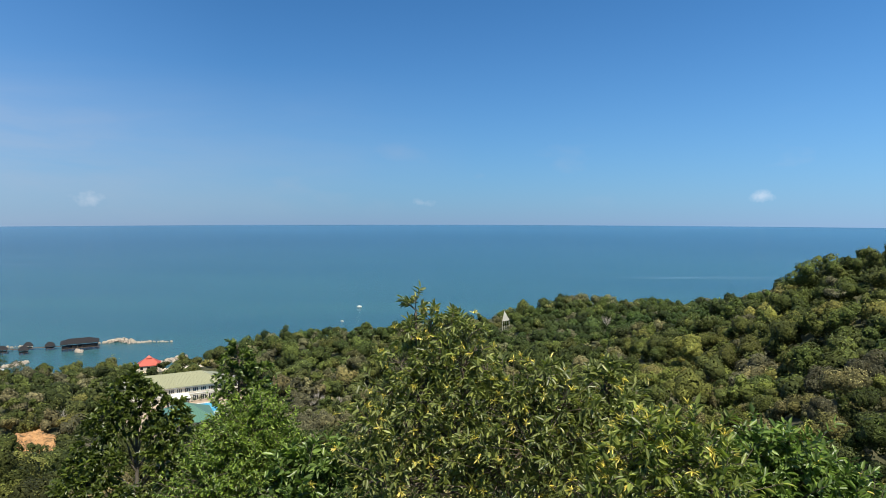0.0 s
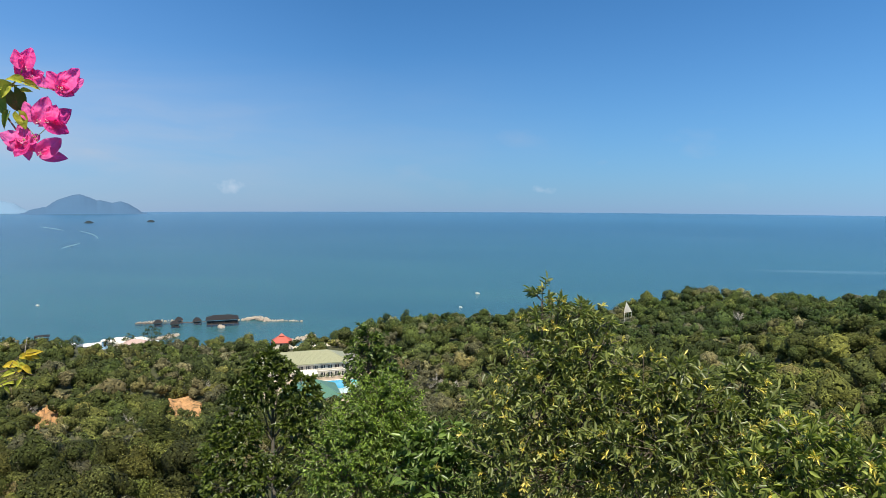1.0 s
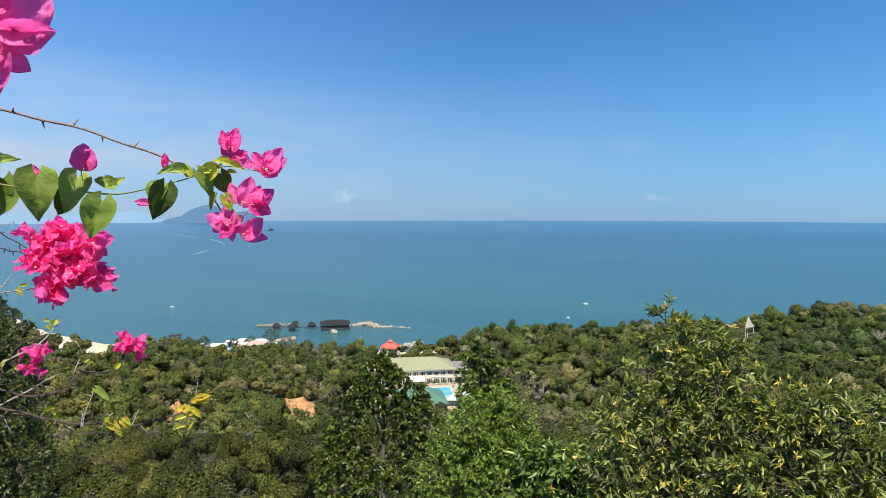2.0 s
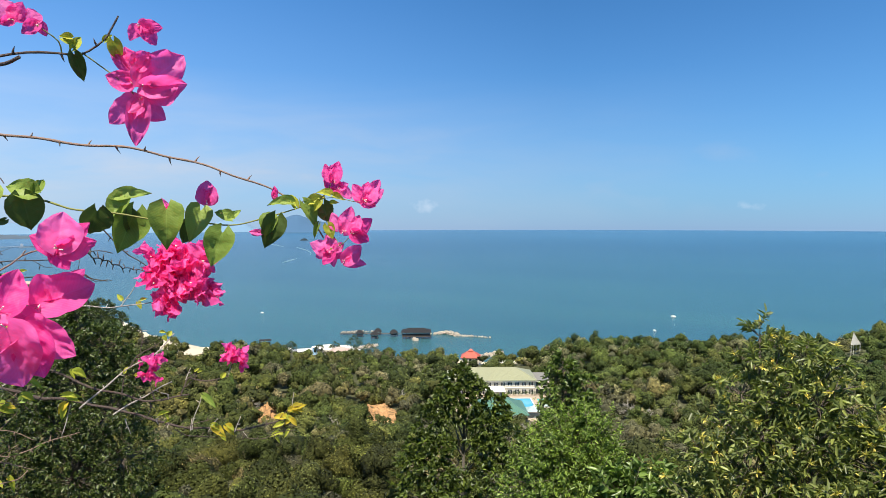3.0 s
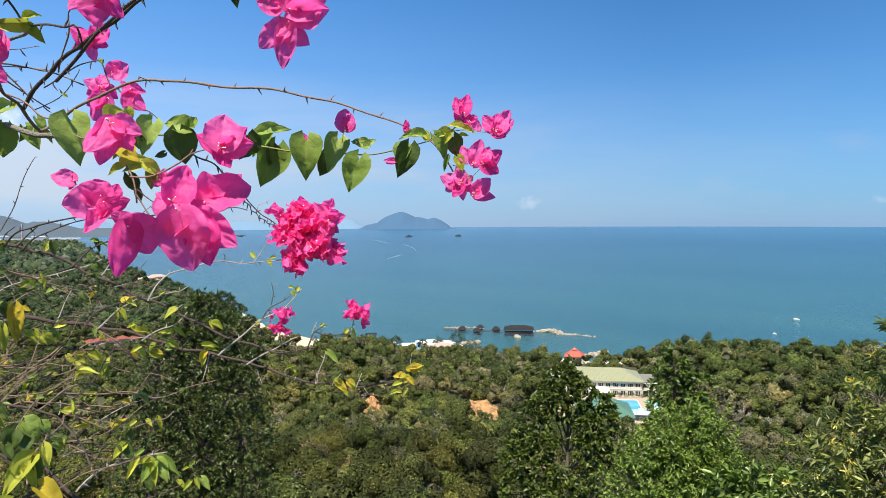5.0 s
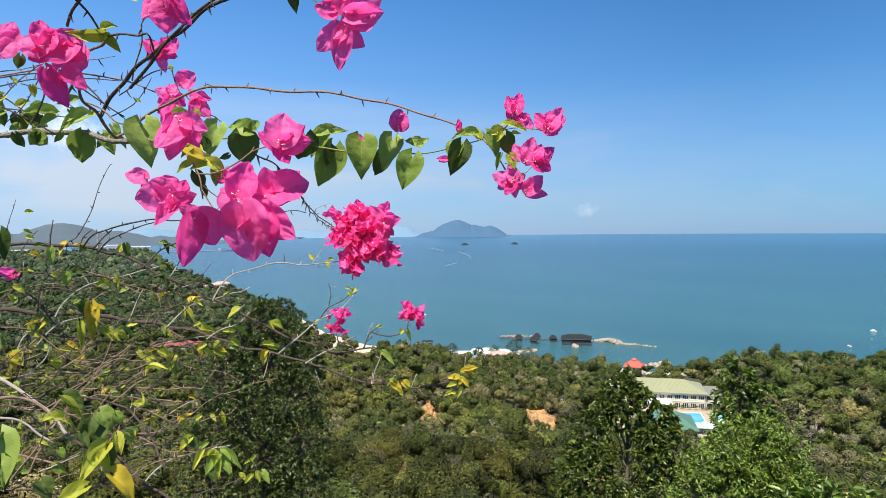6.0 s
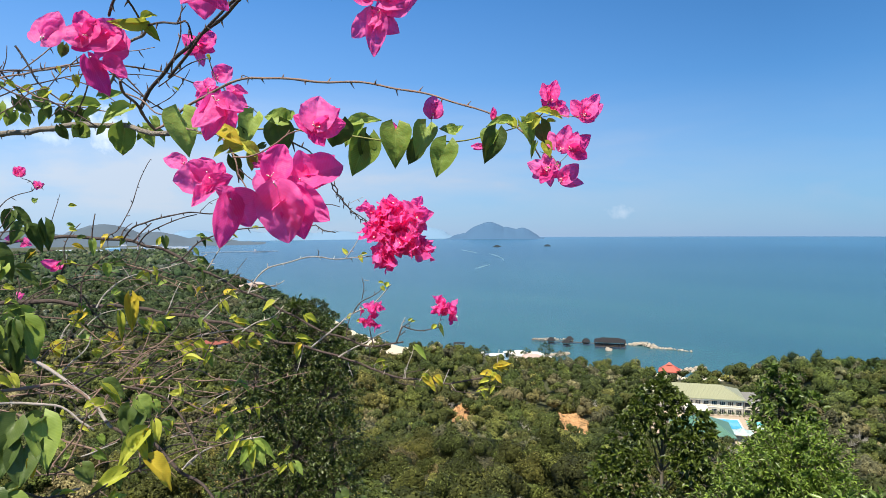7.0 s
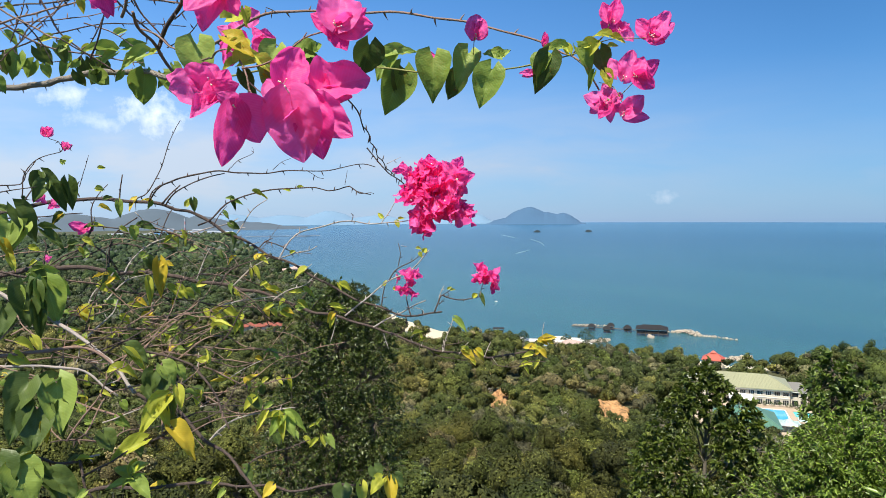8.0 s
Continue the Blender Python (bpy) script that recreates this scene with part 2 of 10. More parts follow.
def mesh_from(name, verts, faces_flat, sizes, mats, tints=None, smooth=False, mat_index=None):
    """A mesh from arrays: corners, flat face corners, corners per face, colour per face."""
    me = bpy.data.meshes.new(name)
    verts = np.asarray(verts, dtype=np.float32)
    faces_flat = np.asarray(faces_flat, dtype=np.int32)
    sizes = np.asarray(sizes, dtype=np.int32)
    me.vertices.add(len(verts))
    me.vertices.foreach_set("co", verts.ravel())
    me.loops.add(len(faces_flat))
    me.loops.foreach_set("vertex_index", faces_flat)
    me.polygons.add(len(sizes))
    starts = np.concatenate([[0], np.cumsum(sizes)[:-1]]).astype(np.int32)
    me.polygons.foreach_set("loop_start", starts)
    if smooth:
        me.polygons.foreach_set("use_smooth", np.ones(len(sizes), dtype=bool))
    for m in mats:
        me.materials.append(m)
    if mat_index is not None:
        me.polygons.foreach_set("material_index", np.asarray(mat_index, dtype=np.int32))
    me.update(calc_edges=True)
    if tints is not None:
        layer = me.attributes.new("tint", "FLOAT_COLOR", "FACE")
        rgba = np.ones((len(sizes), 4), dtype=np.float32)
        rgba[:, :3] = tints
        layer.data.foreach_set("color", rgba.ravel())
    me.validate()
    return me


def part(name, bm, material, parent=None, label="", smooth=False):
    me = bpy.data.meshes.new(name)
    if smooth:
        for f in bm.faces:
            f.smooth = True
    bm.normal_update()
    bm.to_mesh(me)
    bm.free()
    for m in (material if isinstance(material, (list, tuple)) else [material]):
        me.materials.append(m)
    ob = new(name, me)
    ob.parent = parent
    if label:
        tagged(ob, label)
    return ob


def mesh_part(name, me, parent=None, label=""):
    ob = new(name, me)
    ob.parent = parent
    if label:
        tagged(ob, label)
    return ob


def thing(name, place, label, category, group="", kind="", rz=0.0):
    ob = new(name)
    ob.matrix_basis = pose(*place, 0, 0, rz)
    return tagged(ob, label, category, group, kind)


def box(bm, x0, x1, y0, y1, z0, z1):
    """A box between the bounds, added to bm."""
    r = bmesh.ops.create_cube(bm, size=1.0)
    for v in r["verts"]:
        v.co = ((x0 + x1) / 2 + v.co.x * (x1 - x0), (y0 + y1) / 2 + v.co.y * (y1 - y0), (z0 + z1) / 2 + v.co.z * (z1 - z0))
    return r["verts"]


def boxed(*bounds):
    bm = bmesh.new()
    for b in bounds:
        box(bm, *b)
    return bm


def tubes(paths, sides=6):
    """Corners and faces of tapered tubes; each path is (points N x 3, radii N)."""
    V, F, S, base = [], [], [], 0
    ang = np.arange(sides) / sides * 2 * np.pi
    for pts, rad in paths:
        pts, rad = np.asarray(pts, float), np.asarray(rad, float)
        n = len(pts)
        tan = np.gradient(pts, axis=0)
        tan /= np.linalg.norm(tan, axis=1)[:, None] + 1e-12
        ref = np.array([0.31, 0.17, 0.93]) if abs(tan[0][2]) < 0.8 else np.array([0.9, 0.3, 0.1])
        u = np.cross(tan, ref)
        u /= np.linalg.norm(u, axis=1)[:, None] + 1e-12
        v = np.cross(tan, u)
        ring = pts[:, None] + rad[:, None, None] * (np.cos(ang)[None, :, None] * u[:, None] + np.sin(ang)[None, :, None] * v[:, None])
        V.append(ring.reshape(-1, 3))
        i = np.arange(n - 1)[:, None] * sides + np.arange(sides)[None]
        j = np.arange(n - 1)[:, None] * sides + (np.arange(sides)[None] + 1) % sides
        q = np.stack([i, j, j + sides, i + sides], 2).reshape(-1, 4) + base
        F.append(q.ravel())
        S.append(np.full(len(q), 4))
        F.append(base + (n - 1) * sides + np.arange(sides))
        S.append([sides])
        base += n * sides
    return np.concatenate(V), np.concatenate(F), np.concatenate(S)


def unit_rows(a):
    return a / (np.linalg.norm(a, axis=1)[:, None] + 1e-12)


# ---- the lie of the land ----
BEAR = [-60, -34, -20, -12, -3, 5, 12, 18, 30, 48, 60, 90]
RING = [8, 20, 40, 100, 180, 260, 330, 400]
LAND = np.array([
    [83.5, 76, 68, 62, 72, 84, 82, 70],
    [83.5, 75, 66, 57, 58, 69, 63, 43],
    [83.5, 75, 64, 50, 39, 36.5, 37.5, 30],
    [83.5, 75, 64, 48, 32, 26, 27.5, 28],
    [83.5, 75, 65, 47, 29, 19, 16, 16.5],
    [83.5, 75, 65, 46, 25, 12, 8, 8],
    [83.5, 75, 65, 46, 24, 9, 7, 9.5],
    [83.5, 75, 65, 46, 23, 5, 4.6, 6.5],
    [83.5, 75, 65, 46, 23, 6.2, 4.6, 3.5],
    [83.5, 75, 65, 46, 24, 9, 6, 4],
    [85.6, 76, 67, 48, 26, 10, 6, 5],
    [86.4, 78, 70, 55, 30, 14, 8, 6],
])
SHORE_AZ = [-60, -34, -20, -12, -3, 5, 12, 17, 18.6, 19.6, 23, 28, 32, 38, 43, 48, 50.2, 52.3, 55.2, 56.8, 58.3, 61.15, 63.75, 64.9, 66, 67.5, 69, 90]
SHORE_R = [560, 480, 470, 500, 490, 470, 455, 440, 425, 405, 398, 408, 420, 436, 458, 478, 510, 555, 690, 745, 870, 1045, 1335, 1750, 2600, 3300, 4600, 4900]


def shore(az):
    return np.interp(az, SHORE_AZ, SHORE_R)


def land_z(x, y):
    """Ground height; the hill, the spur, the coastal plain and the sea bed."""
    x, y = np.asarray(x, float), np.asarray(y, float)
    r = np.hypot(x, y)
    az = np.degrees(np.arctan2(-x, y))
    azc = np.clip(az, -60, 90)
    b = np.interp(azc, BEAR, np.arange(len(BEAR)))
    k = np.interp(np.log(np.maximum(r, 8)), np.log(RING), np.arange(len(RING)))
    b0, k0 = np.minimum(b.astype(int), len(BEAR) - 2), np.minimum(k.astype(int), len(RING) - 2)
    fb, fk = b - b0, k - k0
    fb = fb * fb * (3 - 2 * fb)
    z = (LAND[b0, k0] * (1 - fb) + LAND[b0 + 1, k0] * fb) * (1 - fk) + (LAND[b0, k0 + 1] * (1 - fb) + LAND[b0 + 1, k0 + 1] * fb) * fk
    z = np.where(r < 8, 88.4 + (z - 88.4) * np.clip((r - 1.2) / 6.8, 0, 1), z)
    back = np.clip((np.abs(az - 15) - 95) / 40, 0, 1)      # behind the lookout the hill goes on
    z = z * (1 - back) + (88.4 + np.minimum(r, 300) * 0.02) * back
    wob = 1.6 * np.sin(x * 0.043 + 1.3) * np.cos(y * 0.037) * np.clip((r - 30) / 120, 0, 1)
    edge = np.where(back > 0, 4900, shore(azc)) - r
    f = np.clip((edge + 4) / 42, 0, 1)
    f = f * f * (3 - 2 * f)
    z = (z + wob * np.clip(z / 14 - 0.3, 0, 1)) * f + (1 - f) * np.maximum(-6.0, edge * 0.05)
    return np.where(edge < 0, np.maximum(-6.0, edge * 0.06), z)


def polar_sheet(name, rings, bearings, zfun, material, smooth=True):
    rr, aa = np.meshgrid(rings, np.radians(bearings), indexing="ij")
    x, y = -np.sin(aa) * rr, np.cos(aa) * rr
    z = zfun(x, y)
    n, m = x.shape
    i = np.arange(n - 1)[:, None] * m + np.arange(m)[None]
    j = np.arange(n - 1)[:, None] * m + (np.arange(m)[None] + 1) % m
    quads = np.stack([i, i + m, j + m, j], 2).reshape(-1, 4)
    me = mesh_from(name, np.stack([x, y, z], 2).reshape(-1, 3), quads[:, ::-1].ravel(), np.full(len(quads), 4), [material], smooth=smooth)
    return new(name, me)


bearings = np.concatenate([np.arange(-60, 92, 0.75), np.arange(94, 300, 6)])
rings = np.concatenate([[0.05, 0.6, 1.2], np.geomspace(1.8, 420, 95), np.geomspace(430, 4950, 60)])
tagged(polar_sheet("ground", rings, bearings, land_z, MAT_GROUND), "brown soil and dry undergrowth of the wooded hillside", "ground", kind="structure")
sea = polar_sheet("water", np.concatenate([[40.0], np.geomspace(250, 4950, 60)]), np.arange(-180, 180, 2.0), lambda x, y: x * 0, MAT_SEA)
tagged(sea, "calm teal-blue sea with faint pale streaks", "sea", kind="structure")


# the long sandy beach
b_az = np.arange(46.8, 58.2, 0.2)
b_in = np.interp(b_az, [46.8, 48.2, 53, 58], [14, 68, 74, 32]) + 5 * np.sin(b_az * 4.1)
b_f = np.linspace(0, 1, 12)
b_r = shore(b_az)[None] - b_in[None] * b_f[:, None] + 4 * (1 - b_f[:, None])
b_x, b_y = -np.sin(np.radians(b_az))[None] * b_r, np.cos(np.radians(b_az))[None] * b_r
b_i = (np.arange(11)[:, None] * len(b_az) + np.arange(len(b_az) - 1)[None]).ravel()
b_q = np.stack([b_i, b_i + 1, b_i + 1 + len(b_az), b_i + len(b_az)], 1)
MAT_SAND = plain("dry_beach_sand", (0.56, 0.48, 0.36), 0.9, 0.14, 0.2, 0.3)
b_z = np.maximum(land_z(b_x, b_y) + 0.35, 0.05)
beach = new("beach", mesh_from("beach", np.stack([b_x, b_y, b_z], 2).reshape(-1, 3), b_q.ravel(), np.full(len(b_q), 4), [MAT_SAND], smooth=True))
tagged(beach, "long pale sandy beach curving along the bay", "beach", kind="structure")


# ---- woods ----
def crown_faces(rng, centres, radii, heights, tints, count, leaf, up=0.2, corners=4, rough=0.2):
    """Many small leaf faces over lumpy crowns: corners, colours."""
    n = len(centres)
    lumps = 9
    ld = unit_rows(rng.normal(size=(n * lumps, 3)) * [1, 1, 0.75] + [0, 0, 0.35]).reshape(n, lumps, 3) * rng.uniform(0.45, 0.68, (n, lumps, 1))
    lr = rng.uniform(0.3, 0.5, (n, lumps, 1))
    ld[:, 0], lr[:, 0] = (0, 0, 0.12), 0.56
    pick = rng.integers(0, lumps, size=(n, count))
    row = np.arange(n)[:, None]
    ball = unit_rows((rng.normal(size=(n, count, 3)) + ld[row, pick] * 1.1).reshape(-1, 3)).reshape(n, count, 3)
    d = ld[row, pick] + ball * lr[row, pick] * rng.uniform(0.86, 1.1, (n, count, 1))
    size = np.stack([radii, radii, heights], 1)[:, None]
    p = centres[:, None] + d * size
    nor = unit_rows((ball + rng.normal(size=d.shape) * rough + [0, 0, up]).reshape(-1, 3))
    p = p.reshape(-1, 3)
    a = unit_rows(np.cross(nor, rng.normal(size=nor.shape)))
    b = np.cross(nor, a)
    s = np.repeat(leaf * radii / np.mean(radii), count)[:, None] * rng.uniform(0.65, 1.3, (len(p), 1))
    asp = rng.uniform(0.45, 0.9, (len(p), 1))
    if corners == 3:
        s = s * 0.92
        quad = np.stack([p - a * s, p + (a * 0.5 - b * 0.87) * s - nor * s * 0.12, p + (a * 0.5 + b * 0.87) * s], 1)
    else:
        quad = np.stack([p - a * s, p - b * s * asp - nor * s * 0.15, p + a * s, p + b * s * asp + nor * s * 0.1], 1)
    col = np.repeat(tints, count, 0) * rng.uniform(0.88, 1.13, (len(p), 1))
    return quad.reshape(-1, 3), col, centres[:, None] + ld * size, lr * 0.78 * size, unit_rows((ball + [0, 0, 0.15]).reshape(-1, 3))


def ball(level):
    """Corners and faces of a ball of triangles."""
    bm = bmesh.new()
    bmesh.ops.create_icosphere(bm, subdivisions=level, radius=1.0)
    bm.verts.ensure_lookup_table()
    res = np.array([v.co[:] for v in bm.verts]), np.array([[v.index for v in f.verts] for f in bm.faces])
    bm.free()
    return res


BALLS = {1: ball(1), 2: ball(2)}


GREENS = np.array([(0.06, 0.085, 0.024), (0.088, 0.11, 0.032), (0.12, 0.135, 0.042), (0.042, 0.064, 0.02), (0.155, 0.155, 0.055), (0.075, 0.095, 0.036), (0.16, 0.15, 0.075), (0.19, 0.175, 0.115)])
GREEN_ODDS = [0.18, 0.18, 0.15, 0.17, 0.1, 0.1, 0.07, 0.05]
CLEARINGS = [   # bearing from, to, distance from, to
    (17.3, 26.2, 256, 334),      # the resort
    (31.4, 34.8, 228, 285), (41.6, 43.6, 222, 295),   # dug soil
    (11.5, 15.5, 320, 333), (-34.4, -33.2, 154, 167),
    (23.8, 25.9, 358, 424), (20.2, 23.7, 372, 424), (63.4, 65.4, 846, 912), (59.9, 61.9, 905, 1000), (56.2, 57.1, 668, 712), (61.6, 65.8, 470, 500), (-6.3, -4.5, 378, 404), (35.6, 41.4, 415, 470),
]


def clear(az, r):
    ok = np.ones(len(az), bool)
    for a0, a1, r0, r1 in CLEARINGS:
        ok &= ~((az > a0) & (az < a1) & (r > r0) & (r < r1))
    return ok


def woods(name, seed, r0, r1, a0, a1, gap, size, lumps, level, count, leaf, label, grow=1.0, beach=10):
    """One stretch of wood as a single sheet of crowns: leafy lumps, roughened by small leaf faces."""
    rng = np.random.default_rng(seed)
    gx = np.arange(-r1, r1, gap)
    X, Y = np.meshgrid(gx, gx)
    X, Y = X.ravel() + rng.uniform(-0.48, 0.48, X.size) * gap, Y.ravel() + rng.uniform(-0.48, 0.48, X.size) * gap
    r, az = np.hypot(X, Y), np.degrees(np.arctan2(-X, Y))
    ok = (r > r0) & (r < r1) & (az > a0) & (az < a1) & clear(az, r)
    ok &= (r < 440) | (az > 2)
    ok &= r < shore(az) - np.interp(az, [24, 26, 35, 36, 43, 44, 46.8, 48, 53, 57, 64, 66], [10, 2, 2, 12, 12, 10, 12, 70, 74, 34, 16, 10]) * beach / 10
    X, Y, r, az = X[ok], Y[ok], r[ok], az[ok]
    n = len(X)
    z = land_z(X, Y)
    patch = np.sin(X * 0.021 + 0.7 * np.sin(Y * 0.017)) * np.cos(Y * 0.026 + 1.1)
    stand = np.sin(X * 0.06 + 1.7 * np.sin(Y * 0.043)) * np.sin(Y * 0.057 + 1.3 * np.sin(X * 0.037) + 0.4)
    rad = size * np.clip(np.exp(rng.normal(0, 0.3, n)), 0.5, 1.75) * (1 + 0.15 * patch)
    hei = rad * rng.uniform(0.75, 1.2, n)
    top = grow * (0.5 + 0.95 * rng.random(n) ** 1.3) * (1 + 0.2 * patch) * (rad / size) ** 0.5
    top = top * np.where((az > 26) & (az < 50), np.interp(shore(az) - r, [20, 70], [0.55, 1.0]), 1.0)      # low growth behind the beach
    top = top * np.where((az < 6) & (r > 200), np.interp(az, [-34, -24, -10], [1.15, 0.95, 0.8]), 1.0)      # even canopy on the spur
    centre = np.stack([X, Y, z + np.maximum(top - hei * 0.8, hei * 0.35)], 1)
    # species stand in loose groups
    order = np.clip(np.searchsorted(np.cumsum(GREEN_ODDS), np.clip(0.5 + 0.28 * stand + rng.normal(0, 0.3, n), 0.001, 0.999)), 0, 7)
    shuffle = np.array([3, 0, 5, 1, 2, 4, 6, 7])
    tint = GREENS[shuffle[order]] * np.clip(np.exp(rng.normal(0, 0.28, (n, 1))), 0.55, 1.8)
    tint = tint * 0.84 + np.array([0.086, 0.108, 0.032]) * 0.16
    tint = tint * (1 + 0.15 * patch[:, None] * [1, 0.6, 0.4])
    tint = tint * (1 - np.clip((4 - az) / 18, 0, 1)[:, None] * [0.06, 0.02, 0.1])      # darker species on the spur
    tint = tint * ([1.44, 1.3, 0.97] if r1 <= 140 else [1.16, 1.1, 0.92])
    # distance haze mixed into the crown colour: far woods lose red, turn bluish
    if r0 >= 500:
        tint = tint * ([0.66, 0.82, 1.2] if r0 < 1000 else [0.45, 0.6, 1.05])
    grey = (az > 7) & (az < 14.5) & (r > 205) & (r < 300) & (rng.random(n) < 0.4)      # leafless scrub on the shoulder
    grey |= rng.random(n) < 0.045
    tint = tint * np.where((az < 19) & (r > 305), 1.0, 0.0)[:, None] * [0.8, 0.92, 0.92] + tint * np.where((az < 19) & (r > 305), 0.0, 1.0)[:, None]      # deep green shore trees on the point
    tint[grey] = np.array([0.15, 0.148, 0.085]) * rng.uniform(0.7, 1.1, (grey.sum(), 1))
    bv, bf = BALLS[level]
    m = len(bv)
    span = np.stack([rad, rad, hei], 1)
    ld = unit_rows(rng.normal(size=(n * lumps, 3)) * [1, 1, 0.6] + [0, 0, 0.35]).reshape(n, lumps, 3) * rng.uniform(0.45, 0.75, (n, lumps, 1))
    lr = rng.uniform(0.3, 0.52, (n, lumps, 1))
    ld[:, 0], lr[:, 0] = (0, 0, 0.1), 0.66
    spots = centre[:, None] + ld * span[:, None]
    rough = rng.uniform(0.66, 1.16, (n, lumps, m, 1))
    CV = spots[:, :, None] + bv[None, None] * rough * lr[:, :, None] * span[:, None, None]
    lump_tint = np.repeat(tint[:, None], lumps, 1) * rng.uniform(0.82, 1.18, (n, lumps, 1))
    CF = (bf[None] + (np.arange(n * lumps) * m)[:, None, None]).reshape(-1)
    # leaf faces over the lumps
    pick = rng.integers(0, lumps, size=(n, count))
    row = np.arange(n)[:, None]
    out_ = unit_rows((rng.normal(size=(n, count, 3)) + ld[row, pick] * 1.1).reshape(-1, 3)).reshape(n, count, 3)
    p = (spots[row, pick] + out_ * lr[row, pick] * span[:, None] * rng.uniform(0.8, 1.2, (n, count, 1))).reshape(-1, 3)
    nor = unit_rows(out_.reshape(-1, 3) + rng.normal(size=p.shape) * 0.35 + [0, 0, 0.15])
    a = unit_rows(np.cross(nor, rng.normal(size=nor.shape)))
    b = np.cross(nor, a)
    s = leaf * rng.uniform(0.55, 1.35, (len(p), 1))
    LV = np.stack([p - a * s, p + (a * 0.5 - b * 0.7) * s - nor * s * 0.15, p + (a * 0.5 + b * 0.7) * s], 1).reshape(-1, 3)
    leaf_tint = lump_tint[row, pick].reshape(-1, 3) * np.exp(rng.normal(0.03, 0.2 if r1 <= 140 else 0.14, (len(p), 1)))
    k = n * lumps * m
    V = np.concatenate([CV.reshape(-1, 3), LV])
    F = np.concatenate([CF, k + np.arange(len(LV))])
    # shade within crowns is put into the colour: lumps darker, outer leaf faces lighter
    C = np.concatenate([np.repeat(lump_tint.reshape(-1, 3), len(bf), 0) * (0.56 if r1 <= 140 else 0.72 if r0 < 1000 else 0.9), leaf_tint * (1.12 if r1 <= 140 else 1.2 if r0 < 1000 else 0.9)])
    index = np.concatenate([np.zeros(n * lumps * len(bf)), np.ones(len(p))])
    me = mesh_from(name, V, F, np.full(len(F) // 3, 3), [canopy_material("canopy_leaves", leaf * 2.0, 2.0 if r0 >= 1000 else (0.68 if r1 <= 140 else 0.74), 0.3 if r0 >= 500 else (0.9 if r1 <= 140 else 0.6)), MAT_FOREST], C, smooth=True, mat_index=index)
    soft = unit_rows(out_.reshape(-1, 3) + [0, 0, 0.1]) * 0.5 + nor * 0.5       # a leaf takes on the roundness of its clump
    ball_n = np.broadcast_to(bv[None, None] / np.stack([rad, rad, hei], 1)[:, None, None], CV.shape).reshape(-1, 3)
    me.normals_split_custom_set_from_vertices(np.concatenate([unit_rows(ball_n), np.repeat(unit_rows(soft), 3, 0)]).tolist())
    return tagged(new(name, me), label, "woodland", kind="stuff")


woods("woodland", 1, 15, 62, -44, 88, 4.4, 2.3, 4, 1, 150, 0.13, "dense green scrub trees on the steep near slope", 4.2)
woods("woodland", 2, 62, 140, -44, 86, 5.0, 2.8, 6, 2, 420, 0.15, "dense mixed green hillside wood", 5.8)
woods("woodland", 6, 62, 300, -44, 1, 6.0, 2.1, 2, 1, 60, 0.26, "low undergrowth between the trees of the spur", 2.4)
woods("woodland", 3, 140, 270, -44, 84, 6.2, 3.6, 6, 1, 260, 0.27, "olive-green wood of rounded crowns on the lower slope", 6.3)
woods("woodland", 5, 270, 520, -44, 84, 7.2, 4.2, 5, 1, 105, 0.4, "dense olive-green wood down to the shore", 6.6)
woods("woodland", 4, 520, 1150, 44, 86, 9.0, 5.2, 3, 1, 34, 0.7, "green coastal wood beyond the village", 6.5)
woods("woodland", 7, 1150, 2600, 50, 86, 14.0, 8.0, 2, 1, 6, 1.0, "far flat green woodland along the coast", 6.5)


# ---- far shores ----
# distance haze is mixed into these base colours, bluest on the farthest range
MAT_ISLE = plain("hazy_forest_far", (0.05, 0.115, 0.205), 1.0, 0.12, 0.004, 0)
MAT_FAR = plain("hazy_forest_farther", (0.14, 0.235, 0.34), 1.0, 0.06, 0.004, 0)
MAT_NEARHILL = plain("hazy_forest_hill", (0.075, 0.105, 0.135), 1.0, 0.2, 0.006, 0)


def far_hill(name, az0, az1, r, depth, peaks, low, rough, seed, material, label):
    """A range of hills: rounded peaks (bearing, height, half width in degrees) over a low shore."""
    n, m = 90, 9
    V = []
    for i in range(n):
        az = az0 + (az1 - az0) * i / (n - 1)
        end = min(1.0, min(i, n - 1 - i) / 6.0)
        h = low
        for p, hp, wp in peaks:
            u = abs(az - p) / wp
            h = max(h, low + (hp - low) * max(0.0, 1 - u ** 1.6))
        h = (h + rough * noise.fractal((az * 0.9, seed, 0), 0.8, 2.0, 5)) * end ** 0.6
        for j in range(m):
            f = j / (m - 1) * 2 - 1
            bulge = max(0.0, 1 - abs(f) ** 1.5)
            V.append(on_plan(az, r + f * depth, -1.5 + (max(h, 0.3) + 1.5) * bulge + rough * 0.3 * noise.noise((az * 2, f * 2, seed)) * bulge))
    q = [(i * m + j, (i + 1) * m + j, (i + 1) * m + j + 1, i * m + j + 1) for i in range(n - 1) for j in range(m - 1)]
    me = mesh_from(name, V, np.array(q)[:, ::-1].ravel(), np.full(len(q), 4), [material], smooth=True)
    return tagged(new(name, me), label, "island", kind="structure")


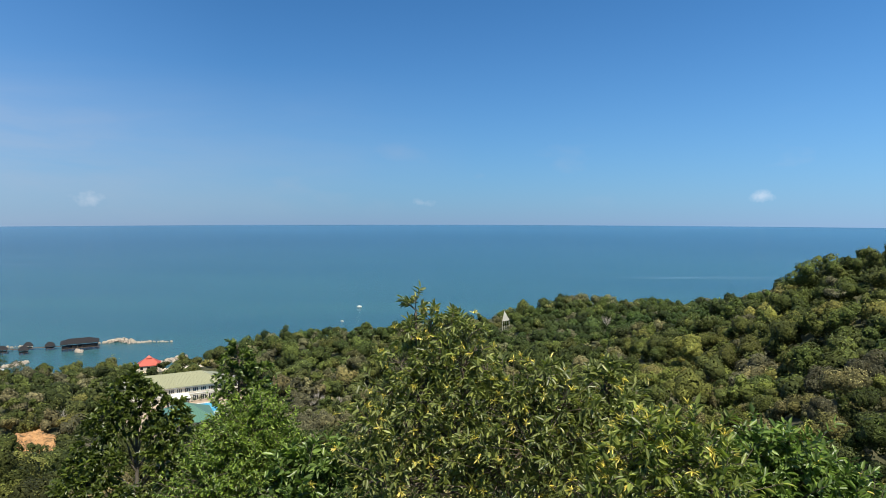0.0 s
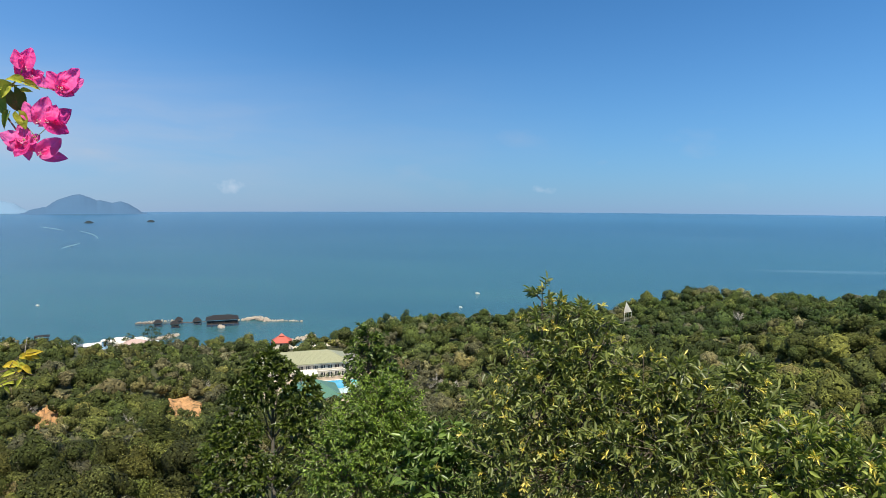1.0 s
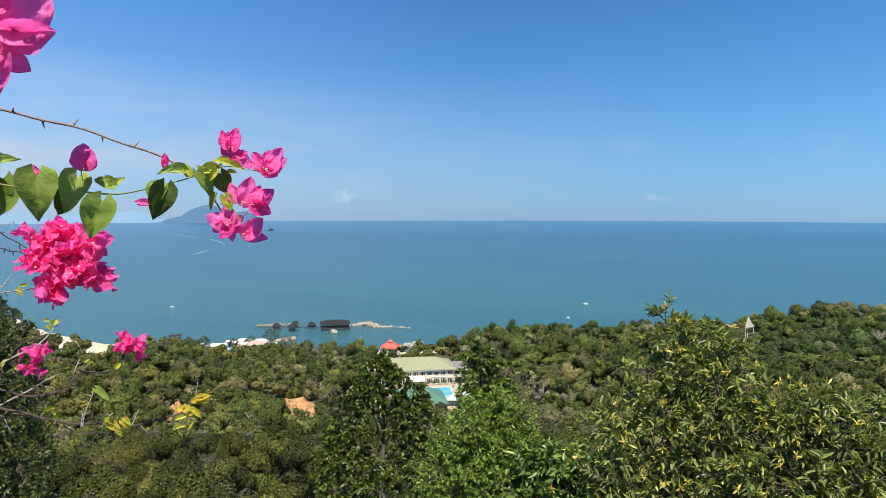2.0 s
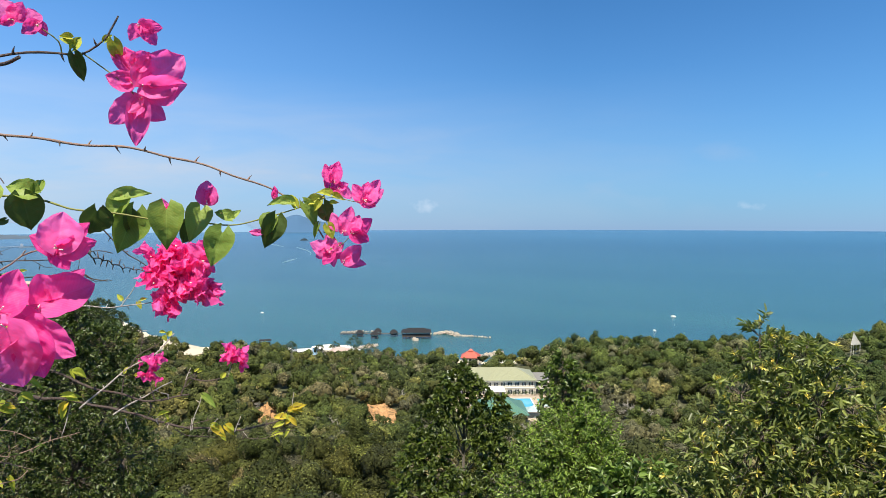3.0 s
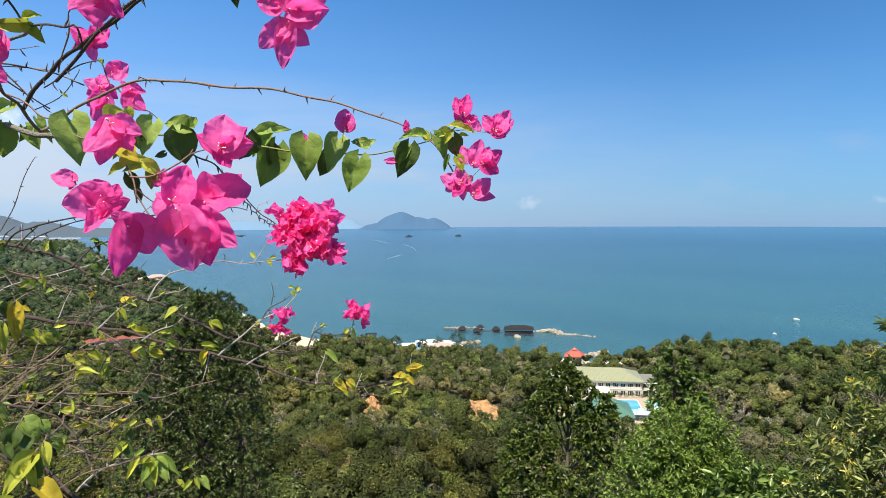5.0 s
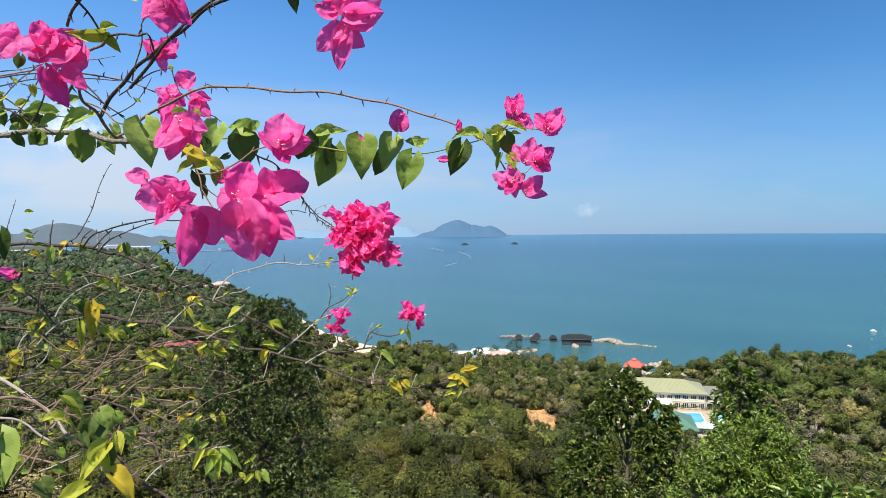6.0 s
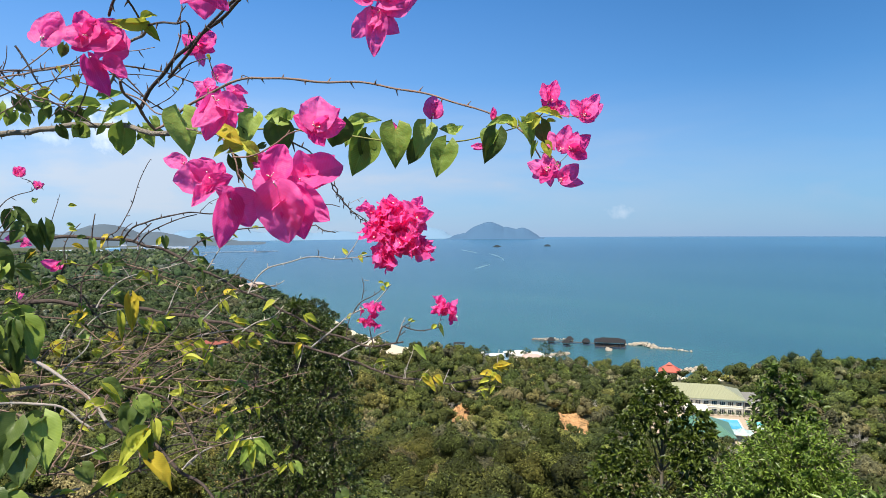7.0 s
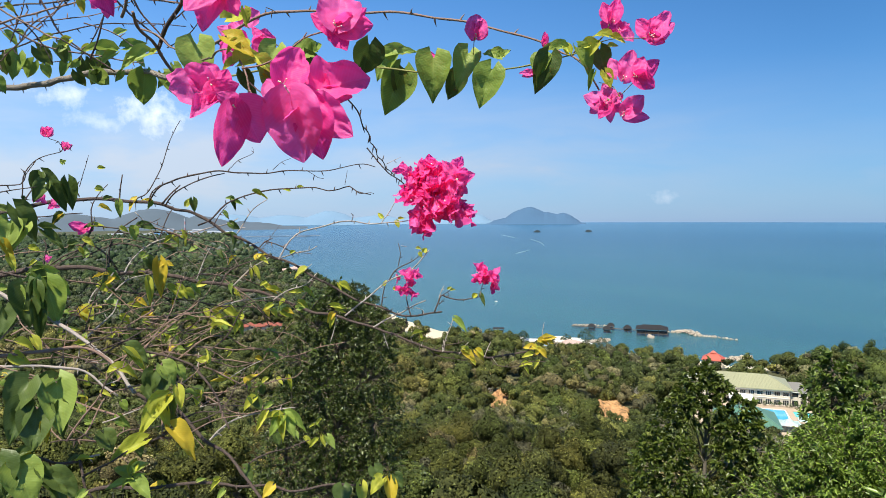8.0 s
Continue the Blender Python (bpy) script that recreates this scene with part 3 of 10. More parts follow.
far_hill("backdrop_island", 35.2, 43.9, 4550, 260, [(40.1, 117, 2.6), (37.2, 74, 1.6), (38.6, 80, 2.4), (42.3, 40, 1.4)], 4, 5, 3.0, MAT_ISLE, "dark wooded island tinted with bluish haze")
far_hill("backdrop_range", 42.5, 68.0, 4750, 150, [(45.6, 84, 2.2), (48.5, 72, 3.0), (53.5, 62, 3.0), (57.6, 100, 2.4), (61.5, 70, 3.2), (65.5, 78, 3.0)], 30, 6, 9.0, MAT_FAR, "faint haze-blue mountain range across the water")
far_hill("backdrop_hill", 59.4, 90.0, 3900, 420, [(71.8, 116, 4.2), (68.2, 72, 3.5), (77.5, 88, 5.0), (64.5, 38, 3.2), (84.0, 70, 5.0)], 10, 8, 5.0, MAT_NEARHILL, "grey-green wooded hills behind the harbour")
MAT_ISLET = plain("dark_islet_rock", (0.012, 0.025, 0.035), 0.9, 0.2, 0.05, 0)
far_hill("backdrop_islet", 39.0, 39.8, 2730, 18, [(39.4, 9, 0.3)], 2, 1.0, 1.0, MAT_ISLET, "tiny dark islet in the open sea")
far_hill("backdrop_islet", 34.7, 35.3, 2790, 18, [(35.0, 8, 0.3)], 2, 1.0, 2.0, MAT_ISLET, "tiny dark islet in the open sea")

# ---- resort ----
MAT_WHITE = plain("white_paint", (0.74, 0.72, 0.66), 0.6, 0.08, 0.4, 0.05)
MAT_CREAM = plain("cream_wall", (0.56, 0.51, 0.42), 0.75, 0.1, 0.3, 0.05)
MAT_LIME = plain("lime_roof_sheet", (0.29, 0.295, 0.185), 0.45, 0.1, 0.15, 0.1)
MAT_GREENROOF = plain("green_roof_sheet", (0.085, 0.19, 0.14), 0.4, 0.12, 0.2, 0.1)
MAT_REDROOF = plain("red_roof_tiles", (0.46, 0.09, 0.06), 0.6, 0.2, 0.4, 0.2)
MAT_DARKROOF = plain("dark_thatch", (0.014, 0.014, 0.016), 0.9, 0.3, 0.6, 0.4)
MAT_GLASS = plain("dark_window_glass", (0.02, 0.025, 0.03), 0.12, 0.2, 0.5, 0)
MAT_PAVING = plain("tan_paving", (0.4, 0.32, 0.24), 0.85, 0.12, 0.25, 0.2)
MAT_POOL = plain("pool_water", (0.07, 0.38, 0.6), 0.08, 0.12, 0.2, 0.1)
MAT_BLUE = plain("blue_plastic", (0.03, 0.36, 0.62), 0.3, 0.1, 0.4, 0)
MAT_TENT = plain("pale_canvas", (0.62, 0.76, 0.76), 0.7, 0.06, 0.5, 0.1)
MAT_TIMBER = plain("weathered_timber", (0.1, 0.075, 0.055), 0.85, 0.3, 1.0, 0.3)


def ridged_roof(x0, x1, y0, y1, z0, z1, inset, thick=0.25):
    """A hipped roof with eaves of some thickness."""
    bm = bmesh.new()
    ym = (y0 + y1) / 2
    low = [bm.verts.new((x, y, z0 - thick)) for x, y in ((x0, y0), (x1, y0), (x1, y1), (x0, y1))]
    eave = [bm.verts.new((x, y, z0)) for x, y in ((x0, y0), (x1, y0), (x1, y1), (x0, y1))]
    a, b = bm.verts.new((x0 + inset, ym, z1)), bm.verts.new((x1 - inset, ym, z1))
    bm.faces.new(low[::-1])
    for i in range(4):
        bm.faces.new((low[i], low[(i + 1) % 4], eave[(i + 1) % 4], eave[i]))
    bm.faces.new((eave[0], eave[1], b, a))
    bm.faces.new((eave[1], eave[2], b))
    bm.faces.new((eave[2], eave[3], a, b))
    bm.faces.new((eave[3], eave[0], a))
    bmesh.ops.recalc_face_normals(bm, faces=bm.faces)
    return bm


def roof_seams(roof, x0, x1, y0, y1, z0, z1, inset, gap, material):
    """Raised seams every few decimetres on the front slope, and caps along hips and ridge."""
    ym = (y0 + y1) / 2
    n = int((x1 - x0) / gap)
    for i in range(1, n):
        x = x0 + (x1 - x0) * i / n
        f = min(1.0, (x - x0) / inset, (x1 - x) / inset)
        y, z = y0 + (ym - y0) * f, z0 + (z1 - z0) * f
        bm = bmesh.new()
        q = [bm.verts.new(v) for v in ((x - 0.05, y0, z0), (x, y0, z0 + 0.1), (x + 0.05, y0, z0), (x + 0.05, y, z), (x, y, z + 0.08), (x - 0.05, y, z))]
        bm.faces.new((q[0], q[1], q[4], q[5]))
        bm.faces.new((q[1], q[2], q[3], q[4]))
        part("seam", bm, material, roof)
    a, b = Vector((x0 + inset, ym, z1)), Vector((x1 - inset, ym, z1))
    for p0, p1 in ((Vector((x0, y0, z0)), a), (Vector((x1, y0, z0)), b), (a, b)):
        side = (p1 - p0).cross(Vector((0, 0, 1))).normalized() * 0.18
        bm = bmesh.new()
        q = [bm.verts.new(v) for v in (p0 - side, p0 + Vector((0, 0, 0.14)), p0 + side, p1 + side, p1 + Vector((0, 0, 0.14)), p1 - side)]
        bm.faces.new((q[0], q[1], q[4], q[5]))
        bm.faces.new((q[1], q[2], q[3], q[4]))
        part("ridge_cap", bm, material, roof)


BASE = 6.0
ORIGIN, FACING = (-136.7, 272.0), 28.5


def spot(x, y, z=0.0):
    """A place in the resort: x along the hotel's front, y behind it, z above the terrace."""
    c, s_ = math.cos(radians(FACING)), math.sin(radians(FACING))
    return (ORIGIN[0] + c * x - s_ * y, ORIGIN[1] + s_ * x + c * y, BASE + z)


def opening_wall(length, y, t, storeys, bay, z0=0.0, step=3.4, first=0.0):
    """A wall with a window opening in each bay and storey, and the list of openings."""
    bm, holes = bmesh.new(), []
    n = int(length / bay)
    for k in range(storeys):
        zb = z0 + k * step
        sill, head = (0.15, 2.5) if k == 0 else (0.75, 2.55)
        box(bm, first, first + length, y, y + t, zb, zb + sill)
        box(bm, first, first + length, y, y + t, zb + head, zb + step)
        for i in range(n + 1):
            xa = first + max(0.0, i * bay - (bay - 2.3) / 2)
            xb = first + min(length, i * bay + (bay - 2.3) / 2)
            if i == n:
                xb = first + length
            box(bm, xa, xb, y, y + t, zb + sill, zb + head)
        for i in range(n):
            holes.append((first + i * bay + (bay - 2.3) / 2, first + (i + 1) * bay - (bay - 2.3) / 2, zb + sill, zb + head))
    return bm, holes


hotel = thing("hotel", spot(0, 0), "cream two-storey hotel with lime-green hipped metal roof", "building", rz=FACING)
L, D = 40.2, 19.0
bm, holes = opening_wall(L, 0.0, 0.35, 2, 3.35)
for b in ((0, 0.35, 0.35, D, 0, 6.8), (L - 0.35, L, 0.35, D, 0, 6.8), (0.35, L - 0.35, D - 0.35, D, 0, 6.8), (0.35, L - 0.35, 0.35, D - 0.35, 3.2, 3.35)):
    box(bm, *b)
part("wall", bm, MAT_CREAM, hotel)
roof = part("roof", ridged_roof(-1.0, L + 1.0, -1.2, D + 1.2, 7.15, 11.0, 9.0, 0.3), MAT_LIME, hotel, "lime-green seamed metal roof")
roof_seams(roof, -1.0, L + 1.0, -1.2, D + 1.2, 7.15, 11.0, 9.0, 0.55, MAT_LIME)
part("fascia", boxed((-0.8, L + 0.8, -1.0, -0.75, 6.55, 6.85), (L + 0.55, L + 0.8, -1.0, D + 0.8, 6.55, 6.85)), MAT_WHITE, hotel, "white fascia board")
part("string_course", boxed((-0.1, L + 0.1, -0.16, 0.0, 3.15, 3.45)), MAT_WHITE, hotel, "white moulding between the storeys")
for x0, x1, z0, z1 in holes:
    win = part("window", boxed((x0, x1, 0.14, 0.2, z0, z0 + 0.1), (x0, x1, 0.14, 0.2, z1 - 0.1, z1), (x0, x0 + 0.1, 0.14, 0.2, z0 + 0.1, z1 - 0.1), (x1 - 0.1, x1, 0.14, 0.2, z0 + 0.1, z1 - 0.1), (x0 + 0.72, x0 + 0.84, 0.14, 0.2, z0 + 0.1, z1 - 0.1), (x1 - 0.84, x1 - 0.72, 0.14, 0.2, z0 + 0.1, z1 - 0.1)), MAT_WHITE, hotel)
    part("pane", boxed((x0 + 0.05, x1 - 0.05, 0.16, 0.18, z0 + 0.05, z1 - 0.05)), MAT_GLASS, win, "dark window glass")
# the lower end block with a flat roof, and a porch with a white hipped roof
wing = thing("hotel_wing", spot(L + 0.4, 0.9), "cream flat-roofed end wing of the hotel", "building", rz=FACING)
bm, holes = opening_wall(6.4, 0.0, 0.35, 2, 3.2, step=3.2, first=0.0)
for b in ((6.05, 6.4, 0.35, 15, 0, 6.4), (0, 0.35, 0.35, 15, 0, 6.4), (0.35, 6.05, 14.65, 15, 0, 6.4)):
    box(bm, *b)
part("wall", bm, MAT_CREAM, wing)
part("fascia", boxed((-0.2, 6.9, -0.62, -0.4, 6.1, 6.38), (6.68, 6.9, -0.4, 15.3, 6.1, 6.38)), MAT_WHITE, wing, "white fascia board")
part("roof", boxed((-0.2, 6.9, -0.6, 15.4, 6.4, 6.75)), plain("grey_roof_felt", (0.2, 0.19, 0.17), 0.85), wing, "grey flat roof slab")
for x0, x1, z0, z1 in holes:
    part("window", boxed((x0, x1, 0.14, 0.2, z0, z1)), MAT_GLASS, wing)
porch = thing("hotel_porch", spot(16.5, -9.0), "white-roofed open porch before the hotel", "porch", rz=FACING)
part("roof", ridged_roof(-0.8, 8.8, -0.8, 8.2, 4.2, 5.6, 4.2, 0.3), MAT_WHITE, porch, "white hipped roof")
for i, j in ((0, 0), (1, 0), (0, 1), (1, 1)):
    part("post", boxed((0.2 + 7.2 * i, 0.6 + 7.2 * i, 0.2 + 6.6 * j, 0.6 + 6.6 * j, 0.0, 3.95)), MAT_CREAM, porch)
part("wall", boxed((1.2, 6.8, 4.0, 4.3, 0.0, 3.9)), MAT_CREAM, porch)

terrace = thing("terrace", spot(0, 0), "tan paved terrace round the pools", "terrace", kind="structure", rz=FACING)
PX0, PX1, PY0, PY1 = 26.0, 37.0, -23.0, -6.5
part("slab", boxed((-6, PX0, -46, 0, -1.6, 0), (PX1, 40, -46, 0, -1.6, 0), (PX0, PX1, PY1, 0, -1.6, 0), (PX0, PX1, -46, PY0, -1.6, 0),
                   (40, 47, -7, 0, -1.6, 0), (40, 47, -46, -15, -1.6, 0), (47, 62, -46, 24, -1.6, 0), (46.5, 47, 0.01, 24, -1.6, -0.02)), MAT_PAVING, terrace)
part("coping", boxed((PX0 - 0.5, PX1 + 0.5, PY1, PY1 + 0.5, 0.004, 0.12), (PX0 - 0.5, PX1 + 0.5, PY0 - 0.5, PY0, 0.004, 0.12), (PX0 - 0.5, PX0, PY0, PY1, 0.004, 0.12), (PX1, PX1 + 0.5, PY0, PY1, 0.004, 0.12)), MAT_WHITE, terrace, "pale pool coping")
part("pool_water", boxed((PX0, PX1, PY0, PY1, -1.6, -0.12)), MAT_POOL, terrace, "bright blue swimming pool water")
part("pool_water", boxed((40, 47, -15, -7, -1.6, -0.12)), plain("turquoise_pool", (0.1, 0.5, 0.52), 0.08, 0.1, 0.2, 0.1), terrace, "turquoise water of the small pool")

pavilion = thing("pavilion", spot(19.5, -33), "large pavilion with green hipped metal roof", "pavilion", rz=FACING)
roof = part("roof", ridged_roof(-11.5, 11.5, -10.5, 10.5, 3.4, 8.6, 9.8, 0.3), MAT_GREENROOF, pavilion, "green seamed metal roof")
roof_seams(roof, -11.5, 11.5, -10.5, 10.5, 3.4, 8.6, 9.8, 0.8, MAT_GREENROOF)
part("wall", boxed((-10, 10, -9, -8.7, 0, 3.05), (-10, 10, 8.7, 9, 0, 3.05), (-10, -9.7, -8.7, 8.7, 0, 3.05), (9.7, 10, -8.7, 8.7, 0, 3.05)), plain("grey_wall", (0.33, 0.35, 0.35), 0.8), pavilion)
for i in range(5):
    part("window", boxed((-8.6 + 3.9 * i, -6.6 + 3.9 * i, -9.06, -8.94, 0.9, 2.4)), MAT_GLASS, pavilion)


def canopy(place, size, height, label, rz=FACING):
    """A shade tent: a pointed canvas on four posts."""
    ob = thing("shade_tent", place, label, "tent", group="shade tents by the pool", rz=rz)
    bm = bmesh.new()
    n = 8
    ring = []
    for k in range(3):
        f = (1.0, 0.5, 0.0)[k]
        z = height + (0.0, 0.55, 1.9)[k]
        ring.append([bm.verts.new((math.cos(radians(45 + 45 * i)) * size * f * (1.0 if i % 2 == 0 else 0.76), math.sin(radians(45 + 45 * i)) * size * f * (1.0 if i % 2 == 0 else 0.76), z)) for i in range(n)] if f else [bm.verts.new((0, 0, z))])
    for i in range(n):
        bm.faces.new((ring[0][i], ring[0][(i + 1) % n], ring[1][(i + 1) % n], ring[1][i]))
        bm.faces.new((ring[1][i], ring[1][(i + 1) % n], ring[2][0]))
    bmesh.ops.solidify(bm, geom=bm.faces[:], thickness=0.05)
    part("canvas", bm, MAT_TENT, ob)
    for i in range(4):
        a = radians(45 + 90 * i)
        x, y = math.cos(a) * size * 0.93, math.sin(a) * size * 0.93
        part("post", boxed((x - 0.08, x + 0.08, y - 0.08, y + 0.08, 0, height + 0.05)), MAT_WHITE, ob)
    return ob


canopy(spot(34.5, -34), 5.2, 3.0, "pale aqua canvas shade tent by the pool")
canopy(spot(41.5, -27), 3.6, 2.6, "small pale canvas shade tent by the pool")


def bush(name, place, radius, height, seed, tint, label, category="bush", group="", count=420, leaf=0.11):
    rng = np.random.default_rng(seed)
    V, C, _, _, _ = crown_faces(rng, np.array([[0, 0, height * 0.5]]), np.array([radius]), np.array([height * 0.62]), np.array([tint]), count, leaf)
    V = V[: len(V) // 4 * 4]
    V[:, 2] = np.maximum(V[:, 2], 0.0)
    ob = new(name, mesh_from(name, V, np.arange(len(V)), np.full(len(V) // 4, 4), [MAT_FOREST], C))
    ob.matrix_basis = pose(*place)
    return tagged(ob, label, category, group)


for i in range(7):
    bush("hedge_bush", spot(24.0 + 3.1 * i, -2.0), 1.6, 2.3, 40 + i, (0.045, 0.078, 0.026), "clipped dark green bush before the hotel front", group="bushes before the hotel")


def water_slide(place):
    """A blue slide: a spiral chute on posts."""
    ob = thing("water_slide", place, "bright blue spiral water slide on posts", "slide", rz=FACING)
    V, q, n = [], [], 34
    for i in range(n):
        a = i / (n - 1) * 2.4 * math.pi
        r = 3.0 + 0.4 * math.sin(a)
        z = 5.2 - 4.6 * i / (n - 1)
        for dr, dz in ((-0.9, 0.7), (-0.75, 0.12), (0.0, 0.0), (0.75, 0.12), (0.9, 0.7), (0.75, -0.1), (0, -0.15), (-0.75, -0.1)):
            V.append((math.cos(a) * (r + dr), math.sin(a) * (r + dr), z + dz))
    for i in range(n - 1):
        for j in range(8):
            q.append((i * 8 + j, i * 8 + (j + 1) % 8, (i + 1) * 8 + (j + 1) % 8, (i + 1) * 8 + j))
    mesh_part("chute", mesh_from("chute", V, np.array(q).ravel(), np.full(len(q), 4), [MAT_BLUE], smooth=True), ob)
    part("tower", boxed((-0.9, 0.9, -0.9, 0.9, 0, 5.4)), MAT_BLUE, ob)
    for a in (0.6, 2.2, 3.8):
        x, y = 3.1 * math.cos(a), 3.1 * math.sin(a)
        part("post", boxed((x - 0.1, x + 0.1, y - 0.1, y + 0.1, 0, 5.15 - 4.6 * a / (2.4 * math.pi))), MAT_WHITE, ob)
    return ob


water_slide(spot(61, -9))

# ---- shore buildings, pier and boats ----
def house(name, az, r, w, d, h, roof_h, rz, wall_mat, roof_mat, label, group="", z=None, inset=None):
    p = on_plan(az, r)
    zg = float(land_z(p.x, p.y)) if z is None else z
    ob = thing(name, (p.x, p.y, zg), label, "house", group=group, rz=rz)
    part("wall", boxed((-w / 2, w / 2, -d / 2, d / 2, -0.8, h)), wall_mat, ob)
    part("roof", ridged_roof(-w / 2 - 0.6, w / 2 + 0.6, -d / 2 - 0.6, d / 2 + 0.6, h + 0.1, h + roof_h, inset if inset else d / 2), roof_mat, ob)
    n = max(1, int(w / 3.5))
    for i in range(n):
        x = -w / 2 + w * (i + 0.5) / n
        part("window", boxed((x - 0.7, x + 0.7, -d / 2 - 0.05, -d / 2 + 0.05, h * 0.35, h * 0.8)), MAT_GLASS, ob)
    return ob


MAT_PINKISH = plain("pinkish_roof", (0.42, 0.31, 0.27))
red = house("red_pavilion", 24.85, 392, 10.8, 9.0, 3.2, 3.6, 22, MAT_CREAM, MAT_REDROOF, "beach pavilion with red tiled two-tier hipped roof", z=2.6)
part("lantern", ridged_roof(-1.5, 1.5, -1.3, 1.3, 6.7, 8.0, 1.2), MAT_REDROOF, red, "small raised red roof top")
for k, (az, r, w, d, h, rh) in enumerate([(38.9, 428, 7, 6, 3.0, 0.9), (37.5, 428, 13, 9, 3.8, 2.8), (36.4, 419, 12, 8, 3.4, 2.2), (35.3, 432, 9, 6, 2.2, 1.5), (40.2, 432, 12, 5, 2.0, 0.8), (41.3, 434, 10, 5, 2.2, 0.9), (36.1, 434, 11, 7, 3.6, 2.2), (39.5, 425, 8, 5, 2.4, 1.0)]):
    house("beach_house", az, r, w, d, h, rh, az, MAT_WHITE, MAT_WHITE if k != 2 else MAT_PINKISH, "white low beach house among shore trees", group="houses on the beach")
house("blue_kiosk", 38.6, 424, 3.0, 3.0, 5.0, 0.8, 38, plain("pale_blue_wall", (0.3, 0.5, 0.72)), MAT_WHITE, "narrow pale blue kiosk tower on the beach")
for k, (az, r, w, d, h, rh) in enumerate([(60.3, 955, 22, 12, 5.0, 3.0), (60.95, 950, 16, 11, 4.0, 2.6), (61.5, 940, 14, 10, 3.4, 2.2)]):
    house("coast_house", az, r, w, d, h, rh, az + 12 * k, MAT_CREAM, MAT_PINKISH, "pale low house on the sandy far shore", group="houses on the far shore")
house("shore_hut", 56.6, 690, 7, 6, 2.6, 1.8, 56, MAT_CREAM, MAT_TIMBER, "small brown-roofed hut above the long beach")
MAT_OLDRED = plain("weathered_red_tiles", (0.26, 0.075, 0.05), 0.8, 0.3, 0.8, 0.4)
for k in range(5):
    house("village_house", 62.2 + 0.75 * k, 486 + 5 * (k % 2), 6.0, 7.5, 2.6, 2.2, 60 + 7 * k, MAT_CREAM, MAT_OLDRED, "small white house with weathered red tiled roof", group="red-roofed houses")

# restaurant over the water, huts and causeway
def over_water(name, az, r, w, d, deck, eave, top, rz, label, category, group=""):
    p = on_plan(az, r)
    ob = thing(name, (p.x, p.y, 0.0), label, category, group=group, rz=rz)
    part("deck", boxed((-w / 2, w / 2, -d / 2, d / 2, deck - 0.25, deck)), MAT_TIMBER, ob)
    part("roof", ridged_roof(-w / 2 - 0.7, w / 2 + 0.7, -d / 2 - 0.7, d / 2 + 0.7, eave, top, min(d * 0.42, w / 2 - 0.1), 0.25), MAT_DARKROOF, ob)
    n = max(2, int(w / 3.0))
    for i in range(n + 1):
        x = -w / 2 + 0.15 + (w - 0.3) * i / n
        for y in (-d / 2 + 0.15, d / 2 - 0.15):
            part("post", boxed((x - 0.11, x + 0.11, y - 0.11, y + 0.11, -3.0, eave)), MAT_TIMBER, ob)
    part("railing", boxed((-w / 2, w / 2, -d / 2 - 0.06, -d / 2, deck + 0.85, deck + 0.97), (-w / 2, w / 2, -d / 2 - 0.06, -d / 2, deck + 0.4, deck + 0.48)), MAT_TIMBER, ob)
    return ob


over_water("pier_restaurant", 29.7, 486, 21, 13, 2.0, 5.0, 7.4, 29.7, "dark thatched restaurant on stilts over the sea", "pier building")
for az, r, w in ((31.7, 493, 4.6), (33.1, 500, 4.4), (33.4, 486, 4.8), (34.7, 494, 4.6)):
    over_water("pier_hut", az, r, w, w, 1.4, 3.0, 5.2, az, "small dark thatched hut on stilts over the sea", "hut", "huts on the pier")
a, b = on_plan(31.0, 495), on_plan(36.4, 505)
cw = thing("causeway", (a.x, a.y, 0), "long narrow timber causeway on piles", "pier", rz=math.degrees(math.atan2(b.y - a.y, b.x - a.x)))
length = (b - a).length
part("deck", boxed((0, length, -1.1, 1.1, 1.15, 1.4)), MAT_TIMBER, cw)
for i in range(15):
    part("pile", boxed((length * i / 14 - 0.12, length * i / 14 + 0.12, -0.9, -0.66, -3, 1.15)), MAT_TIMBER, cw)
over_water("lookout_platform", 42.8, 470, 7, 5, 2.6, 4.6, 4.9, 42, "grey timber platform on stilts in shallow water", "platform")

MAT_ROCK = plain("pale_shore_rock", (0.4, 0.34, 0.27), 0.9, 0.3, 0.25, 0.5)


def rock_pile(name, pts, width, count, size, seed, label):
    """Heaped boulders along a line on plan."""
    rng = np.random.default_rng(seed)
    bm = bmesh.new()
    for i in range(count):
        f = rng.uniform(0, len(pts) - 1.001)
        k = int(f)
        p = Vector(pts[k]).lerp(Vector(pts[k + 1]), f - k)
        s_ = size * rng.uniform(0.5, 1.4)
        off = rng.normal(0, width, 2)
        m = Matrix.LocRotScale((p.x + off[0], p.y + off[1], max(-0.2, p.z - 0.25 * abs(off[0])) + 0.1 * s_), Euler(rng.uniform(0, 6, 3)), (s_, s_ * rng.uniform(0.6, 1), s_ * rng.uniform(0.5, 0.8)))
        r = bmesh.ops.create_icosphere(bm, subdivisions=1, radius=1.0, matrix=m)
        for v in r["verts"]:
            v.co += Vector(rng.uniform(-0.18, 0.18, 3)) * s_
    ob = part(name, bm, MAT_ROCK)
    return tagged(ob, label, "rocks", kind="stuff")


